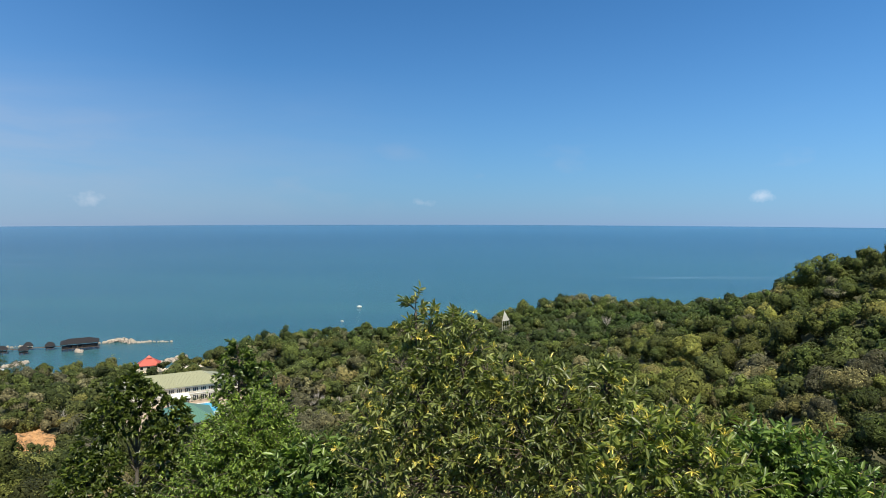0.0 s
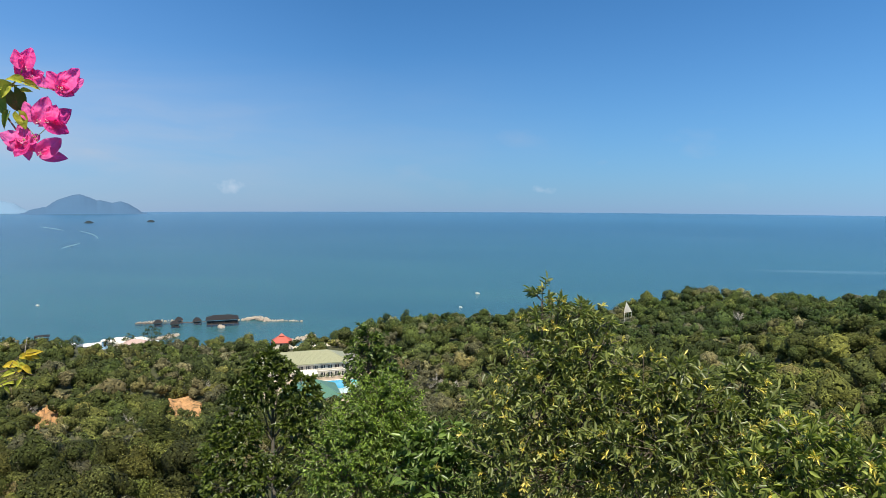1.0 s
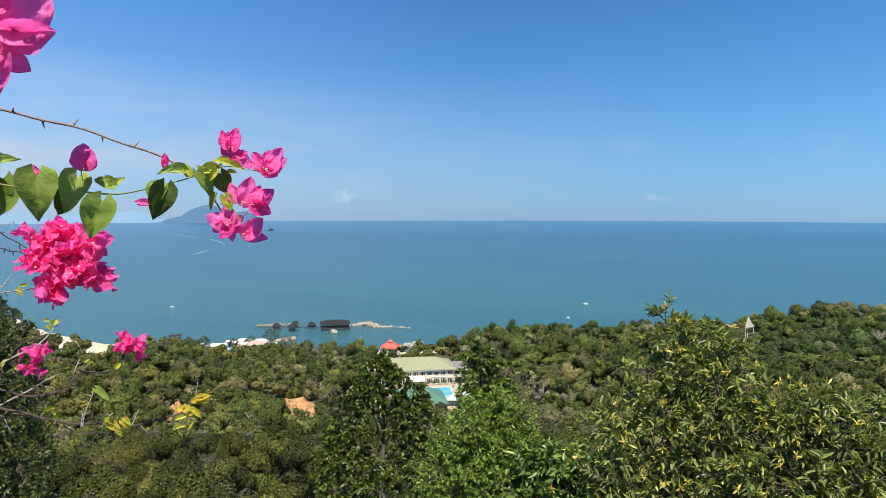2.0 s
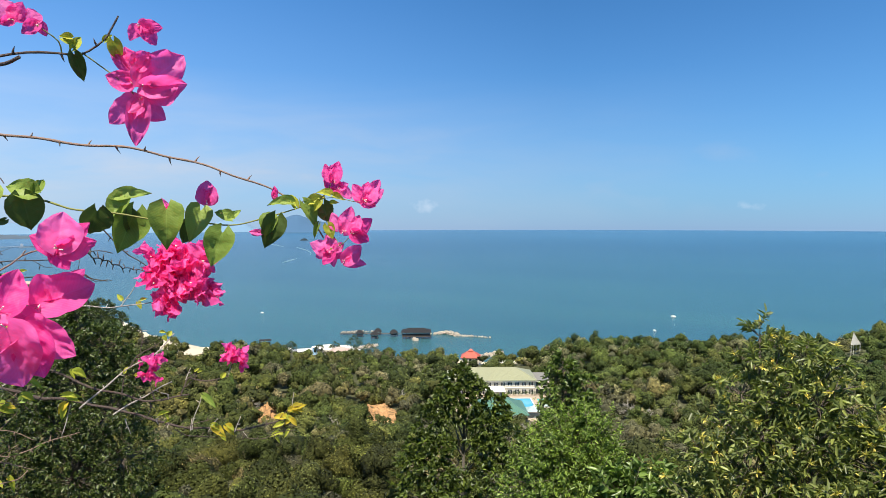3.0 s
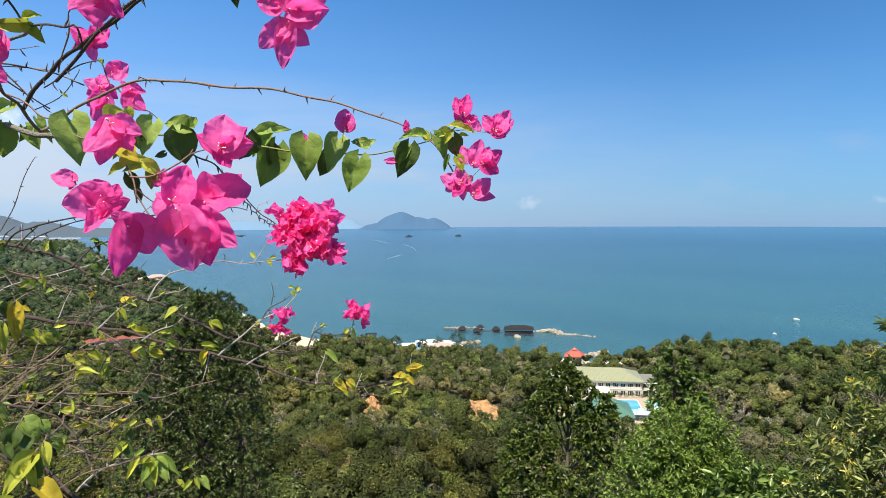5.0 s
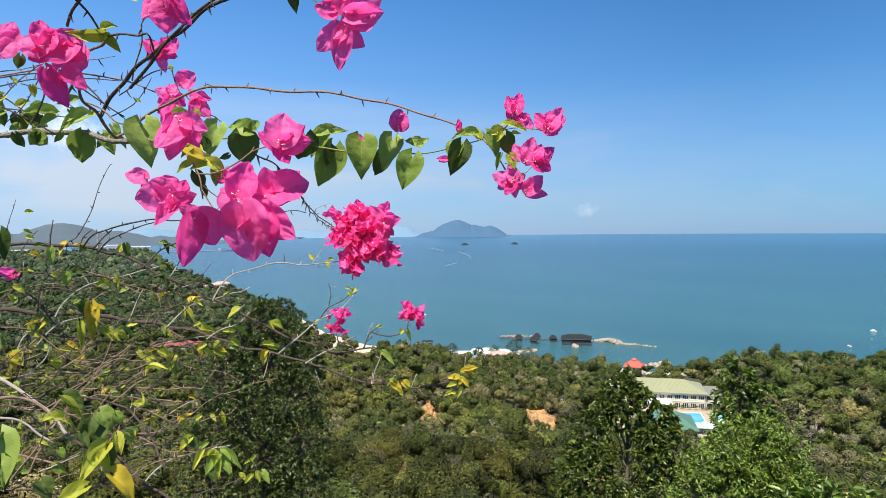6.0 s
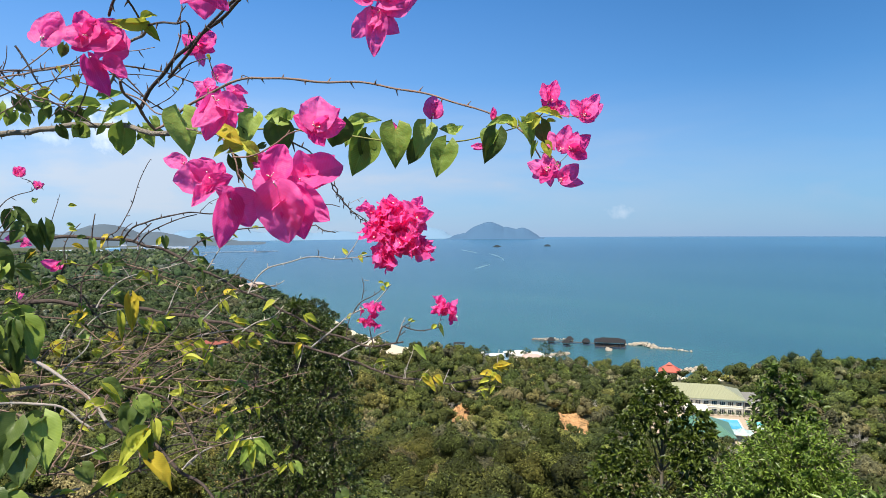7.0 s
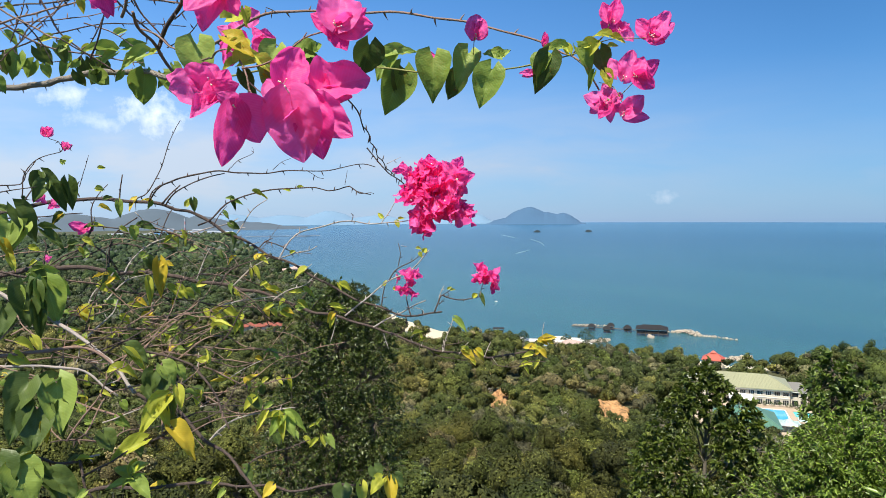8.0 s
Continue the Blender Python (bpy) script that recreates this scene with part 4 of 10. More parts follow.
rock_pile("rocks", [on_plan(28.3, 499, 0.3), on_plan(27.2, 502, 1.3), on_plan(26.4, 498, 1.0), on_plan(25.9, 492, 0.2)], 1.6, 100, 1.1, 3, "heap of pale boulders beside the pier")
rock_pile("rocks", [on_plan(25.8, 492, 0.0), on_plan(24.6, 490, 0.3), on_plan(23.1, 485, 0.0)], 0.8, 46, 0.9, 4, "low line of pale rocks in the water")
rock_pile("rocks", [on_plan(33.0, 512, 0.2), on_plan(34.6, 516, 0.4), on_plan(36.3, 512, 0.5)], 1.0, 80, 0.7, 5, "low pale rock breakwater")
rock_pile("rocks", [on_plan(22.0, 430, 0.3), on_plan(23.0, 424, 0.5), on_plan(24.2, 414, 0.6)], 1.6, 80, 1.2, 6, "pale rocks along the small bay")
rock_pile("rocks", [on_plan(33.2, 458, 0.3), on_plan(34.0, 452, 0.5), on_plan(35.0, 446, 0.6)], 1.6, 70, 1.2, 7, "pale rocks at the water's edge")
rock_pile("rocks", [on_plan(18.4, 436, 0.5), on_plan(17.6, 446, 0.7)], 1.5, 40, 1.2, 8, "pale rocks under the wooded point")

wall_ob = thing("garden_wall", on_plan(21.5, 398, 1.2), "low white garden wall by the bay", "wall", rz=21.5)
for i in range(7):
    part("panel", boxed((-7 + 2 * i, -5.3 + 2 * i, -0.1, 0.1, -0.6, 1.5)), MAT_WHITE, wall_ob)
part("coping", boxed((-7.1, 6.8, -0.16, 0.16, 1.504, 1.66)), MAT_WHITE, wall_ob)


def boat(az, r, size, rz, label):
    p = on_plan(az, r)
    ob = thing("boat", (p.x, p.y, 0), label, "boat", group="boats at sea", rz=rz)
    V, q = [], []
    for i in range(9):
        u = i / 8
        wd = 0.3 * size * (1 - max(0, (u - 0.45) / 0.55) ** 2) ** 0.5 * 0.55 + 0.01
        for f, z in ((-1, 0.12), (-0.75, -0.05), (0, -0.1), (0.75, -0.05), (1, 0.12), (0.8, 0.125), (0, 0.09), (-0.8, 0.125)):
            V.append(((u - 0.5) * size, f * wd, z * size * (1 + 0.5 * u * u)))
    for i in range(8):
        for j in range(8):
            q.append((i * 8 + j, (i + 1) * 8 + j, (i + 1) * 8 + (j + 1) % 8, i * 8 + (j + 1) % 8))
    F = list(np.array(q).ravel()) + list(range(8)) + list(range(64, 72))[::-1]
    mesh_part("hull", mesh_from("hull", V, F, [4] * len(q) + [8, 8], [MAT_WHITE]), ob)
    part("cabin", boxed((-0.18 * size, 0.16 * size, -0.1 * size, 0.1 * size, 0.08 * size, 0.26 * size)), MAT_WHITE, ob)
    part("cabin_roof", boxed((-0.24 * size, 0.2 * size, -0.13 * size, 0.13 * size, 0.262 * size, 0.29 * size)), MAT_WHITE, ob)
    return ob


boat(7.6, 622, 4.6, 170, "small white motor boat on open water")
boat(9.1, 540, 3.2, 150, "tiny white dinghy on open water")
rock_pile("rocks", [on_plan(29.95, 474, 0.1), on_plan(29.6, 474, 0.0)], 0.7, 9, 1.9, 31, "low pale rock standing in the shallow water")
boat(43.0, 640, 3.0, 20, "tiny dark dinghy on open water")

# a white sail-like roof in the wood of the spur
p = on_plan(-5.4, 398)
sail = thing("sail_roof", (p.x, p.y, float(land_z(p.x, p.y))), "white pointed sail-like roof above the wood", "roof", rz=-5)
bm = bmesh.new()
vs = [bm.verts.new(v) for v in ((-2.1, -1.4, 5.2), (2.5, -1.4, 6.0), (0.4, 2.4, 5.2), (-0.8, 0.3, 11.6))]
for f in ((0, 1, 3), (1, 2, 3), (2, 0, 3)):
    bm.faces.new([vs[i] for i in f])
bmesh.ops.solidify(bm, geom=bm.faces[:], thickness=0.06)
part("sail", bm, MAT_WHITE, sail)
part("mast", boxed((-0.9, -0.7, 0.2, 0.4, -0.5, 11.65)), MAT_WHITE, sail)
for x, y in ((-1.8, -1.35), (2.1, -1.35), (0.4, 2.3)):
    part("post", boxed((x - 0.1, x + 0.1, y - 0.1, y + 0.1, -0.5, 5.5)), MAT_WHITE, sail)

# harbour works on the far plain
# these three carry the distance haze in their base colour
MAT_HAZEBLUE = plain("hazed_blue_sheet", (0.2, 0.4, 0.62), 0.7, 0.05, 0.02, 0)
MAT_HAZEWHITE = plain("hazed_pale_sheet", (0.36, 0.4, 0.46), 0.7, 0.05, 0.02, 0)
MAT_HAZEGREY = plain("hazed_grey_sheet", (0.25, 0.3, 0.36), 0.7, 0.05, 0.02, 0)
for k, (az, w, h, m) in enumerate([(71.2, 46, 15, MAT_HAZEBLUE), (70.5, 24, 24, MAT_HAZEGREY), (69.8, 30, 12, MAT_HAZEGREY), (68.6, 56, 13, MAT_HAZEBLUE), (68.4, 40, 21, MAT_HAZEWHITE), (67.3, 36, 14, MAT_HAZEGREY), (66.6, 46, 12, MAT_HAZEWHITE), (65.9, 26, 10, MAT_HAZEGREY), (72.6, 60, 9, MAT_HAZEWHITE), (74.5, 50, 10, MAT_HAZEGREY)]):
    p = on_plan(az, 2560 + 45 * (k % 4), 5.0)
    ob = thing("factory_hall", p, "hazy sheet-metal factory hall by the harbour", "factory", group="harbour works", rz=az)
    part("wall", boxed((-w / 2, w / 2, -12, 12, -3, h)), m, ob)
    part("roof", ridged_roof(-w / 2 - 0.5, w / 2 + 0.5, -12.5, 12.5, h + 0.2, h + 3, 1.0), MAT_HAZEWHITE if k % 2 else m, ob)
p = on_plan(69.4, 2500, 5.0)
stack = thing("chimney", p, "red and white banded factory chimney", "chimney")
for i in range(6):
    bm = bmesh.new()
    bmesh.ops.create_cone(bm, cap_ends=True, segments=12, radius1=3.4 - 0.2 * i, radius2=3.2 - 0.2 * i, depth=11, matrix=Matrix.Translation((0, 0, 5.5 + 11 * i)))
    part("band", bm, MAT_HAZEWHITE if i % 2 else plain("pale_red", (0.42, 0.24, 0.25)), stack)
p = on_plan(61.2, 2480, 0.0)
jetty = thing("jetty", p, "long grey harbour jetty", "jetty", rz=62)
part("deck", boxed((-150, 120, -5, 5, 1.0, 3.0)), MAT_HAZEGREY, jetty)
for i in range(12):
    part("pile", boxed((-145 + 23 * i, -142 + 23 * i, -3, 3, -4, 1.0)), MAT_HAZEGREY, jetty)
ship = thing("cargo_ship", on_plan(59.9, 2440, 0.0), "dark cargo ship beside the jetty", "ship", rz=60)
bm = boxed((-28, 24, -5, 5, -1, 4.5))
for v in bm.verts:
    if v.co.x > 20:
        v.co.y *= 0.2 if v.co.z > 0 else 0.05
        v.co.x += 6 if v.co.z > 0 else 0
part("hull", bm, MAT_HAZEGREY, ship)
part("bridge", boxed((-24, -16, -4, 4, 4.504, 12)), MAT_HAZEWHITE, ship)

# pale foam streaks on the open sea
MAT_FOAM = plain("thin_sea_foam", (0.15, 0.27, 0.34), 0.6, 0.3, 0.02, 0.1)


def foam_streak(rows, width):
    left, right = [], []
    for i, (az, r) in enumerate(rows):
        k = width * (0.25 if i in (0, len(rows) - 1) else 1.0)
        left.append(on_plan(az, r - k, 0.25))
        right.append(on_plan(az, r + k, 0.25))
    n = len(rows)
    V = [tuple(p) for p in left + right]
    F = [(i, i + 1, n + i + 1, n + i) for i in range(n - 1)]
    ob = new("foam_streak", mesh_from("foam_streak", V, np.array(F).ravel(), np.full(len(F), 4), [MAT_FOAM]))
    return tagged(ob, "faint pale foam streak drifting on the sea", "foam", kind="stuff")


foam_streak([(42.6, 2420), (42.2, 2350), (41.8, 2270), (41.4, 2190), (41.1, 2120)], 22)
foam_streak([(40.1, 2080), (39.7, 1990), (39.3, 1900), (39.0, 1800), (38.8, 1690), (38.9, 1640)], 22)
foam_streak([(40.0, 1500), (40.4, 1450), (40.9, 1400), (41.3, 1360)], 16)

# dug earth
MAT_CLAY = Mat("orange_clay", rough=0.95)
MAT_CLAY.color(MAT_CLAY.ramp(MAT_CLAY.noise(0.35, 8, 0.65), [(0.36, (0.1, 0.07, 0.03)), (0.47, (0.36, 0.2, 0.085)), (0.6, (0.5, 0.28, 0.12)), (0.75, (0.6, 0.4, 0.23))]))
MAT_CLAY.bump(MAT_CLAY.noise(0.9, 8, 0.7), 0.8, 0.6)


def dug_earth(az0, az1, r0, r1, seed, rise, label):
    """A raw cut in the slope: a rough face of clay with a ragged rim."""
    n, m = 44, 36
    V = []
    for i in range(n):
        for j in range(m):
            u, v = i / (n - 1), j / (m - 1)
            rag = 0.15 * noise.fractal((u * 3.5, v * 3.5, seed), 0.8, 2.0, 5)
            k = math.hypot(u - 0.5, v - 0.5) + 1e-6
            sq = max(abs(u - 0.5), abs(v - 0.5)) / k       # squeezes the square sheet into a ragged round
            du, dv = (u - 0.5) * sq * (1 + 2 * rag), (v - 0.5) * sq * (1 + 2 * rag)
            az, r = az0 + (az1 - az0) * (0.5 + 1.1 * du), r0 + (r1 - r0) * (0.5 + 1.1 * dv)
            p = on_plan(az, r)
            rim = min(u, 1 - u, v, 1 - v) * 8
            z = float(land_z(p.x, p.y)) + min(1.0, rim) * (0.3 + rise * max(0.0, v - 0.35) + 0.024 * (r1 - r0) * noise.fractal((u * 9, v * 6, seed + 3), 0.7, 2.1, 6)) - 0.35 * (1 - min(1.0, rim))
            V.append((p.x, p.y, z))
    q = [(i * m + j, i * m + j + 1, (i + 1) * m + j + 1, (i + 1) * m + j) for i in range(n - 1) for j in range(m - 1)]
    ob = new("dug_earth", mesh_from("dug_earth", V, np.array(q)[:, ::-1].ravel(), np.full(len(q), 4), [MAT_CLAY.m]))
    return tagged(ob, label, "bare earth", kind="structure")


dug_earth(31.3, 35.0, 243, 290, 1.0, 2.6, "raw orange clay cut in the slope")
dug_earth(41.7, 43.6, 238, 298, 7.0, 2.6, "raw orange clay cut in the slope")
dug_earth(59.9, 61.9, 910, 985, 11.0, 0.6, "pale sandy yard round the far shore houses")
dug_earth(63.5, 65.3, 850, 908, 13.0, 2.0, "pale cleared slope in the far wood")
MAT_CLAY = Mat("red_earth", rough=0.95)
MAT_CLAY.color(MAT_CLAY.ramp(MAT_CLAY.noise(0.35, 8, 0.65), [(0.25, (0.1, 0.045, 0.03)), (0.5, (0.2, 0.085, 0.05)), (0.75, (0.3, 0.15, 0.09))]))
dug_earth(-34.5, -33.0, 153, 170, 4.0, 3.0, "bare reddish earth between the trees")


# ---- near trees ----
def leaf_fan(base, way, up, length, width, fold=0.25, curl=0.15, six=True):
    """Leaf blades: corners (n, 6, 3) with a folded midrib, as two quads each."""
    way = unit_rows(way)
    side = unit_rows(np.cross(way, up))
    nor = np.cross(side, way)
    L, W = length[:, None], width[:, None]
    tip = base + way * L - nor * L * curl
    a = base + way * L * 0.3 + nor * W * fold
    b = base + way * L * 0.68 + nor * (W * fold - L * curl * 0.4)
    return np.stack([base, a + side * W * 0.5, b + side * W * 0.42, tip, b - side * W * 0.42, a - side * W * 0.5], 1)


def leaves_mesh(name, V, tint, material):
    n = len(V)
    i = np.arange(n)[:, None] * 6
    F = np.concatenate([i + [0, 1, 2, 3], i + [0, 3, 4, 5]], 1).reshape(-1, 4)
    return mesh_from(name, V.reshape(-1, 3), F.ravel(), np.full(len(F), 4), [material], np.repeat(tint, 2, 0))


def leafy_tree(name, az, r, puffs, seed, leaf, width, tint, label, twigs=46, per=9, droop=0.2, young=0.0, spread=1.0, trunk=0.05, tuft=0.3, bark=None):
    """A tree whose crown is built of leafy boughs (bearing, height angle, distance, radius); trunk and limbs carry them."""
    rng = np.random.default_rng(seed)
    p0 = on_plan(az, r)
    foot = np.array([p0.x, p0.y, float(land_z(p0.x, p0.y)) - 0.15])
    C = np.array([list(at(a, e, d)) for a, e, d, _ in puffs])
    R = np.array([q[3] for q in puffs])
    order = np.argsort(-C[:, 2])
    top = C[order[0]]
    ob = thing(name, foot, label, "tree")
    # trunk to the highest bough, limbs off it
    paths = []
    n = 12
    f = np.linspace(0, 1, n)[:, None]
    mid = foot * (1 - f) + top * f
    mid[:, :2] += np.sin(f * 7 + seed)[:, :] * 0.03 * np.array([[1, -0.7]]) * np.linalg.norm(top - foot) * 0.2 * f * (1 - f) * 4
    trunk_r = trunk * (1 - 0.85 * f[:, 0]) + 0.004
    limbs = []
    for c, rad in zip(C, R):
        if np.allclose(c, top):
            continue
        h = np.clip((c[2] - foot[2]) / (top[2] - foot[2]) - 0.12 - 0.5 * np.hypot(*(c - top)[:2]) / max(1.0, top[2] - foot[2]), 0.08, 0.92)
        k = h * (n - 1)
        s0 = mid[int(k)] * (1 - (k - int(k))) + mid[min(int(k) + 1, n - 1)] * (k - int(k))
        g_ = np.linspace(0, 1, 7)[:, None]
        path = s0 * (1 - g_) + c * g_
        path[:, 2] -= (np.sin(g_ * np.pi) * 0.08 * np.linalg.norm(c - s0))[:, 0]
        path += rng.normal(0, 0.012, path.shape) * np.linalg.norm(c - s0) * np.sin(g_ * np.pi)
        limbs.append((path, np.linspace(max(0.006, trunk * (0.55 - 0.3 * h)), 0.005, 7)))
    V, F, S = tubes([(mid - foot, trunk_r)], 8)
    mesh_part("trunk", mesh_from("trunk", V, F, S, [bark or MAT_BARK], smooth=True), ob)
    for path, rad in limbs:
        V, F, S = tubes([(path - foot, rad)], 6)
        mesh_part("limb", mesh_from("limb", V, F, S, [bark or MAT_BARK], smooth=True), ob)
    # twigs and leaves of each bough
    tw, LV, LT = [], [], []
    for c, rad in zip(C, R):
        m = max(10, int(twigs * (rad / 0.4) ** 1.6 * spread))
        d = unit_rows(rng.normal(size=(m, 3)) + [0, 0, 0.45])
        ln = rad * rng.uniform(0.55, 1.12, m) * np.where(rng.random(m) < 0.14, 1.35, 1.0)
        start = c + d * rad * 0.08
        end = c + d * ln[:, None] * [1, 1, 0.95]
        for i in range(0, m, 2):
            g_ = np.linspace(0, 1, 4)[:, None]
            tw.append(((start[i] * (1 - g_) + end[i] * g_) - foot, np.linspace(0.0045, 0.0015, 4) * (1 + trunk * 4)))
        u = rng.uniform(tuft, 1.0, (m, per)) ** 0.7
        u[:, 0] = 1.0
        pos = start[:, None] * (1 - u[..., None]) + end[:, None] * u[..., None]
        az_ = rng.uniform(0, 2 * np.pi, (m, per))
        ref = unit_rows(np.cross(d, rng.normal(size=d.shape)))
        ref2 = np.cross(d, ref)
        out_ = np.cos(az_)[..., None] * ref[:, None] + np.sin(az_)[..., None] * ref2[:, None]
        ahead = rng.uniform(0.35, 1.2, (m, per, 1))
        ahead[:, 0] = 2.0
        way = out_ + d[:, None] * ahead + np.array([0, 0, -droop]) + rng.normal(0, 0.2, out_.shape)
        pos, way = pos.reshape(-1, 3), way.reshape(-1, 3)
        upv = unit_rows(rng.normal(size=pos.shape) * 0.45 + [0, 0, 1])
        sz = leaf * rng.uniform(0.6, 1.25, len(pos))
        wd = sz * width * rng.uniform(0.8, 1.2, len(pos))
        t_ = np.array(tint) * rng.uniform(0.7, 1.25, (len(pos), 1))
        fresh_twig = rng.random(m) < young
        fresh = np.repeat(fresh_twig, per)
        t_[fresh] = np.array([0.62, 0.53, 0.14]) * rng.uniform(0.7, 1.3, (fresh.sum(), 1))
        wd[fresh] *= 0.5
        sz[fresh] *= 0.62
        pos[fresh] = np.repeat(end[fresh_twig], per, 0)
        way[fresh] = unit_rows(rng.normal(size=(fresh.sum(), 3)) + np.repeat(d[fresh_twig], per, 0) * 0.9)
        LV.append(leaf_fan(pos - foot, way, upv, sz, wd))
        LT.append(t_)
    V, F, S = tubes(tw, 4)
    tagged(mesh_part("twig_work", mesh_from("twig_work", V, F, S, [bark or MAT_BARK]), ob), kind="stuff")
    tagged(mesh_part("crown", leaves_mesh("crown", np.concatenate(LV), np.concatenate(LT), MAT_LEAF), ob), kind="stuff")
    return ob


def boughs(d, *rows):
    return [(a, e, d, q) for a, e, q in rows]


MAT_PALEBARK = plain("pale_bark", (0.2, 0.175, 0.135), 0.85, 0.3, 9, 0.4)
LONG = dict(leaf=0.094, width=0.27, twigs=54, per=11, droop=0.1, trunk=0.042, tuft=0.45)
leafy_tree("acacia_tree", 1.0, 7.1, boughs(6.9, (2.6, -8.6, 0.17), (1.2, -9.6, 0.16), (-0.6, -9.9, 0.17), (-2.4, -10.6, 0.18), (3.0, -10.8, 0.2), (0.6, -11.4, 0.22), (-2.6, -12.2, 0.2), (3.9, -13.2, 0.27), (0.9, -13.2, 0.34), (-1.6, -13.6, 0.27), (-3.9, -14.0, 0.25), (5.0, -15.8, 0.32), (2.2, -16.0, 0.42), (-1.4, -16.4, 0.42), (-4.4, -16.8, 0.32), (6.2, -18.6, 0.36), (3.2, -19.2, 0.5), (-0.6, -19.6, 0.5), (-4.0, -20.2, 0.42), (5.4, -22.4, 0.55), (1.4, -23.0, 0.6), (-2.6, -23.4, 0.6)),
           11, tint=(0.18, 0.212, 0.064), label="young tree with long narrow green leaves and yellow shoots", young=0.2, **LONG)
leafy_tree("acacia_tree", -8.8, 6.9, boughs(6.7, (-8.7, -13.9, 0.21), (-8.2, -15.8, 0.36), (-10.3, -17.0, 0.44), (-6.2, -17.6, 0.44), (-8.6, -20.4, 0.67), (-5.0, -22.5, 0.61), (-11.5, -22.5, 0.61)),
           12, tint=(0.18, 0.212, 0.064), label="young tree with long narrow green leaves", young=0.18, **LONG)
leafy_tree("acacia_tree", -14.4, 7.0, boughs(6.9, (-14.4, -13.6, 0.19), (-14.0, -15.2, 0.31), (-15.6, -17.0, 0.39), (-12.8, -17.4, 0.36), (-14.6, -20.4, 0.61), (-17.2, -21.6, 0.54)),
           13, tint=(0.18, 0.212, 0.064), label="young tree with long narrow green leaves", young=0.17, **LONG)
leafy_tree("acacia_tree", -19.0, 5.7, boughs(5.6, (-18.2, -18.8, 0.34), (-16.4, -20.8, 0.36), (-21.0, -20.2, 0.41), (-18.8, -23.2, 0.48), (-23.6, -22.4, 0.44), (-14.0, -24.0, 0.39)),
           14, tint=(0.18, 0.225, 0.052), label="low bushy tree with yellow flower spikes", young=0.28, **LONG)
leafy_tree("acacia_tree", -28.0, 7.9, boughs(7.6, (-26.4, -18.6, 0.36), (-28.6, -19.6, 0.44), (-24.4, -20.6, 0.41), (-31.4, -21.2, 0.48), (-27.6, -22.6, 0.61), (-34.0, -22.8, 0.54)),
           15, tint=(0.15, 0.23, 0.055), label="low bushy tree with broad bright leaves", young=0.03, leaf=0.1, width=0.34, twigs=62, per=12, trunk=0.036)
leafy_tree("acacia_tree", 11.0, 7.7, boughs(7.5, (11.8, -21.0, 0.26), (9.4, -21.2, 0.28), (13.4, -22.0, 0.32), (10.6, -22.4, 0.4), (7.6, -23.2, 0.45), (13.0, -24.2, 0.5)),
           16, tint=(0.13, 0.2, 0.05), label="low bushy tree with glossy green leaves", young=0.02, leaf=0.109, width=0.34, twigs=52, per=11, trunk=0.036)
leafy_tree("slender_tree", 17.4, 8.8, boughs(8.7, (17.9, -11.5, 0.12), (17.8, -12.3, 0.17), (17.2, -13.2, 0.2), (18.6, -13.5, 0.19), (16.0, -13.9, 0.18), (17.6, -14.6, 0.25), (16.6, -15.2, 0.22), (18.9, -15.4, 0.2), (15.4, -15.6, 0.16), (17.4, -16.6, 0.3), (16.8, -17.8, 0.36)),
           17, leaf=0.066, width=0.45, tuft=0.62, tint=(0.1, 0.15, 0.032), label="slender dark tree with rounded glossy leaves", twigs=84, per=11, trunk=0.036)
leafy_tree("bushy_tree", 17.2, 8.4, boughs(8.1, (16.7, -16.7, 0.27), (17.6, -18.1, 0.44), (15.7, -18.4, 0.44), (19.2, -19.4, 0.44), (14.4, -20.3, 0.41), (17.0, -20.8, 0.61), (20.6, -21.8, 0.51), (15.2, -23.0, 0.61), (18.8, -23.6, 0.67)),
           18, leaf=0.052, width=0.36, tint=(0.17, 0.25, 0.045), label="bright green bushy tree with fine leaves", twigs=110, per=18, trunk=0.036)
leafy_tree("dark_tree", 25.8, 20.8, boughs(20.6, (25.9, -13.3, 0.3), (26.5, -14.0, 0.36), (25.2, -14.2, 0.36), (27.4, -14.9, 0.38), (24.5, -14.8, 0.36), (26.0, -15.1, 0.42), (25.5, -16.3, 0.3), (23.4, -15.8, 0.4), (28.2, -16.1, 0.4), (27.0, -16.4, 0.42), (22.6, -17.2, 0.44), (28.9, -17.6, 0.44), (24.2, -17.8, 0.5), (22.0, -18.8, 0.5), (29.4, -19.2, 0.52), (24.0, -19.6, 0.56), (27.9, -19.6, 0.46), (21.6, -20.6, 0.6), (30.2, -21.0, 0.6), (28.2, -21.8, 0.62), (23.0, -22.2, 0.7), (26.6, -23.4, 0.8), (30.0, -23.4, 0.8)),
           19, leaf=0.165, width=0.45, tint=(0.088, 0.122, 0.024), label="tall dark broadleaf tree with forked pale trunk", twigs=31, per=12, trunk=0.13, tuft=0.68, bark=MAT_PALEBARK)
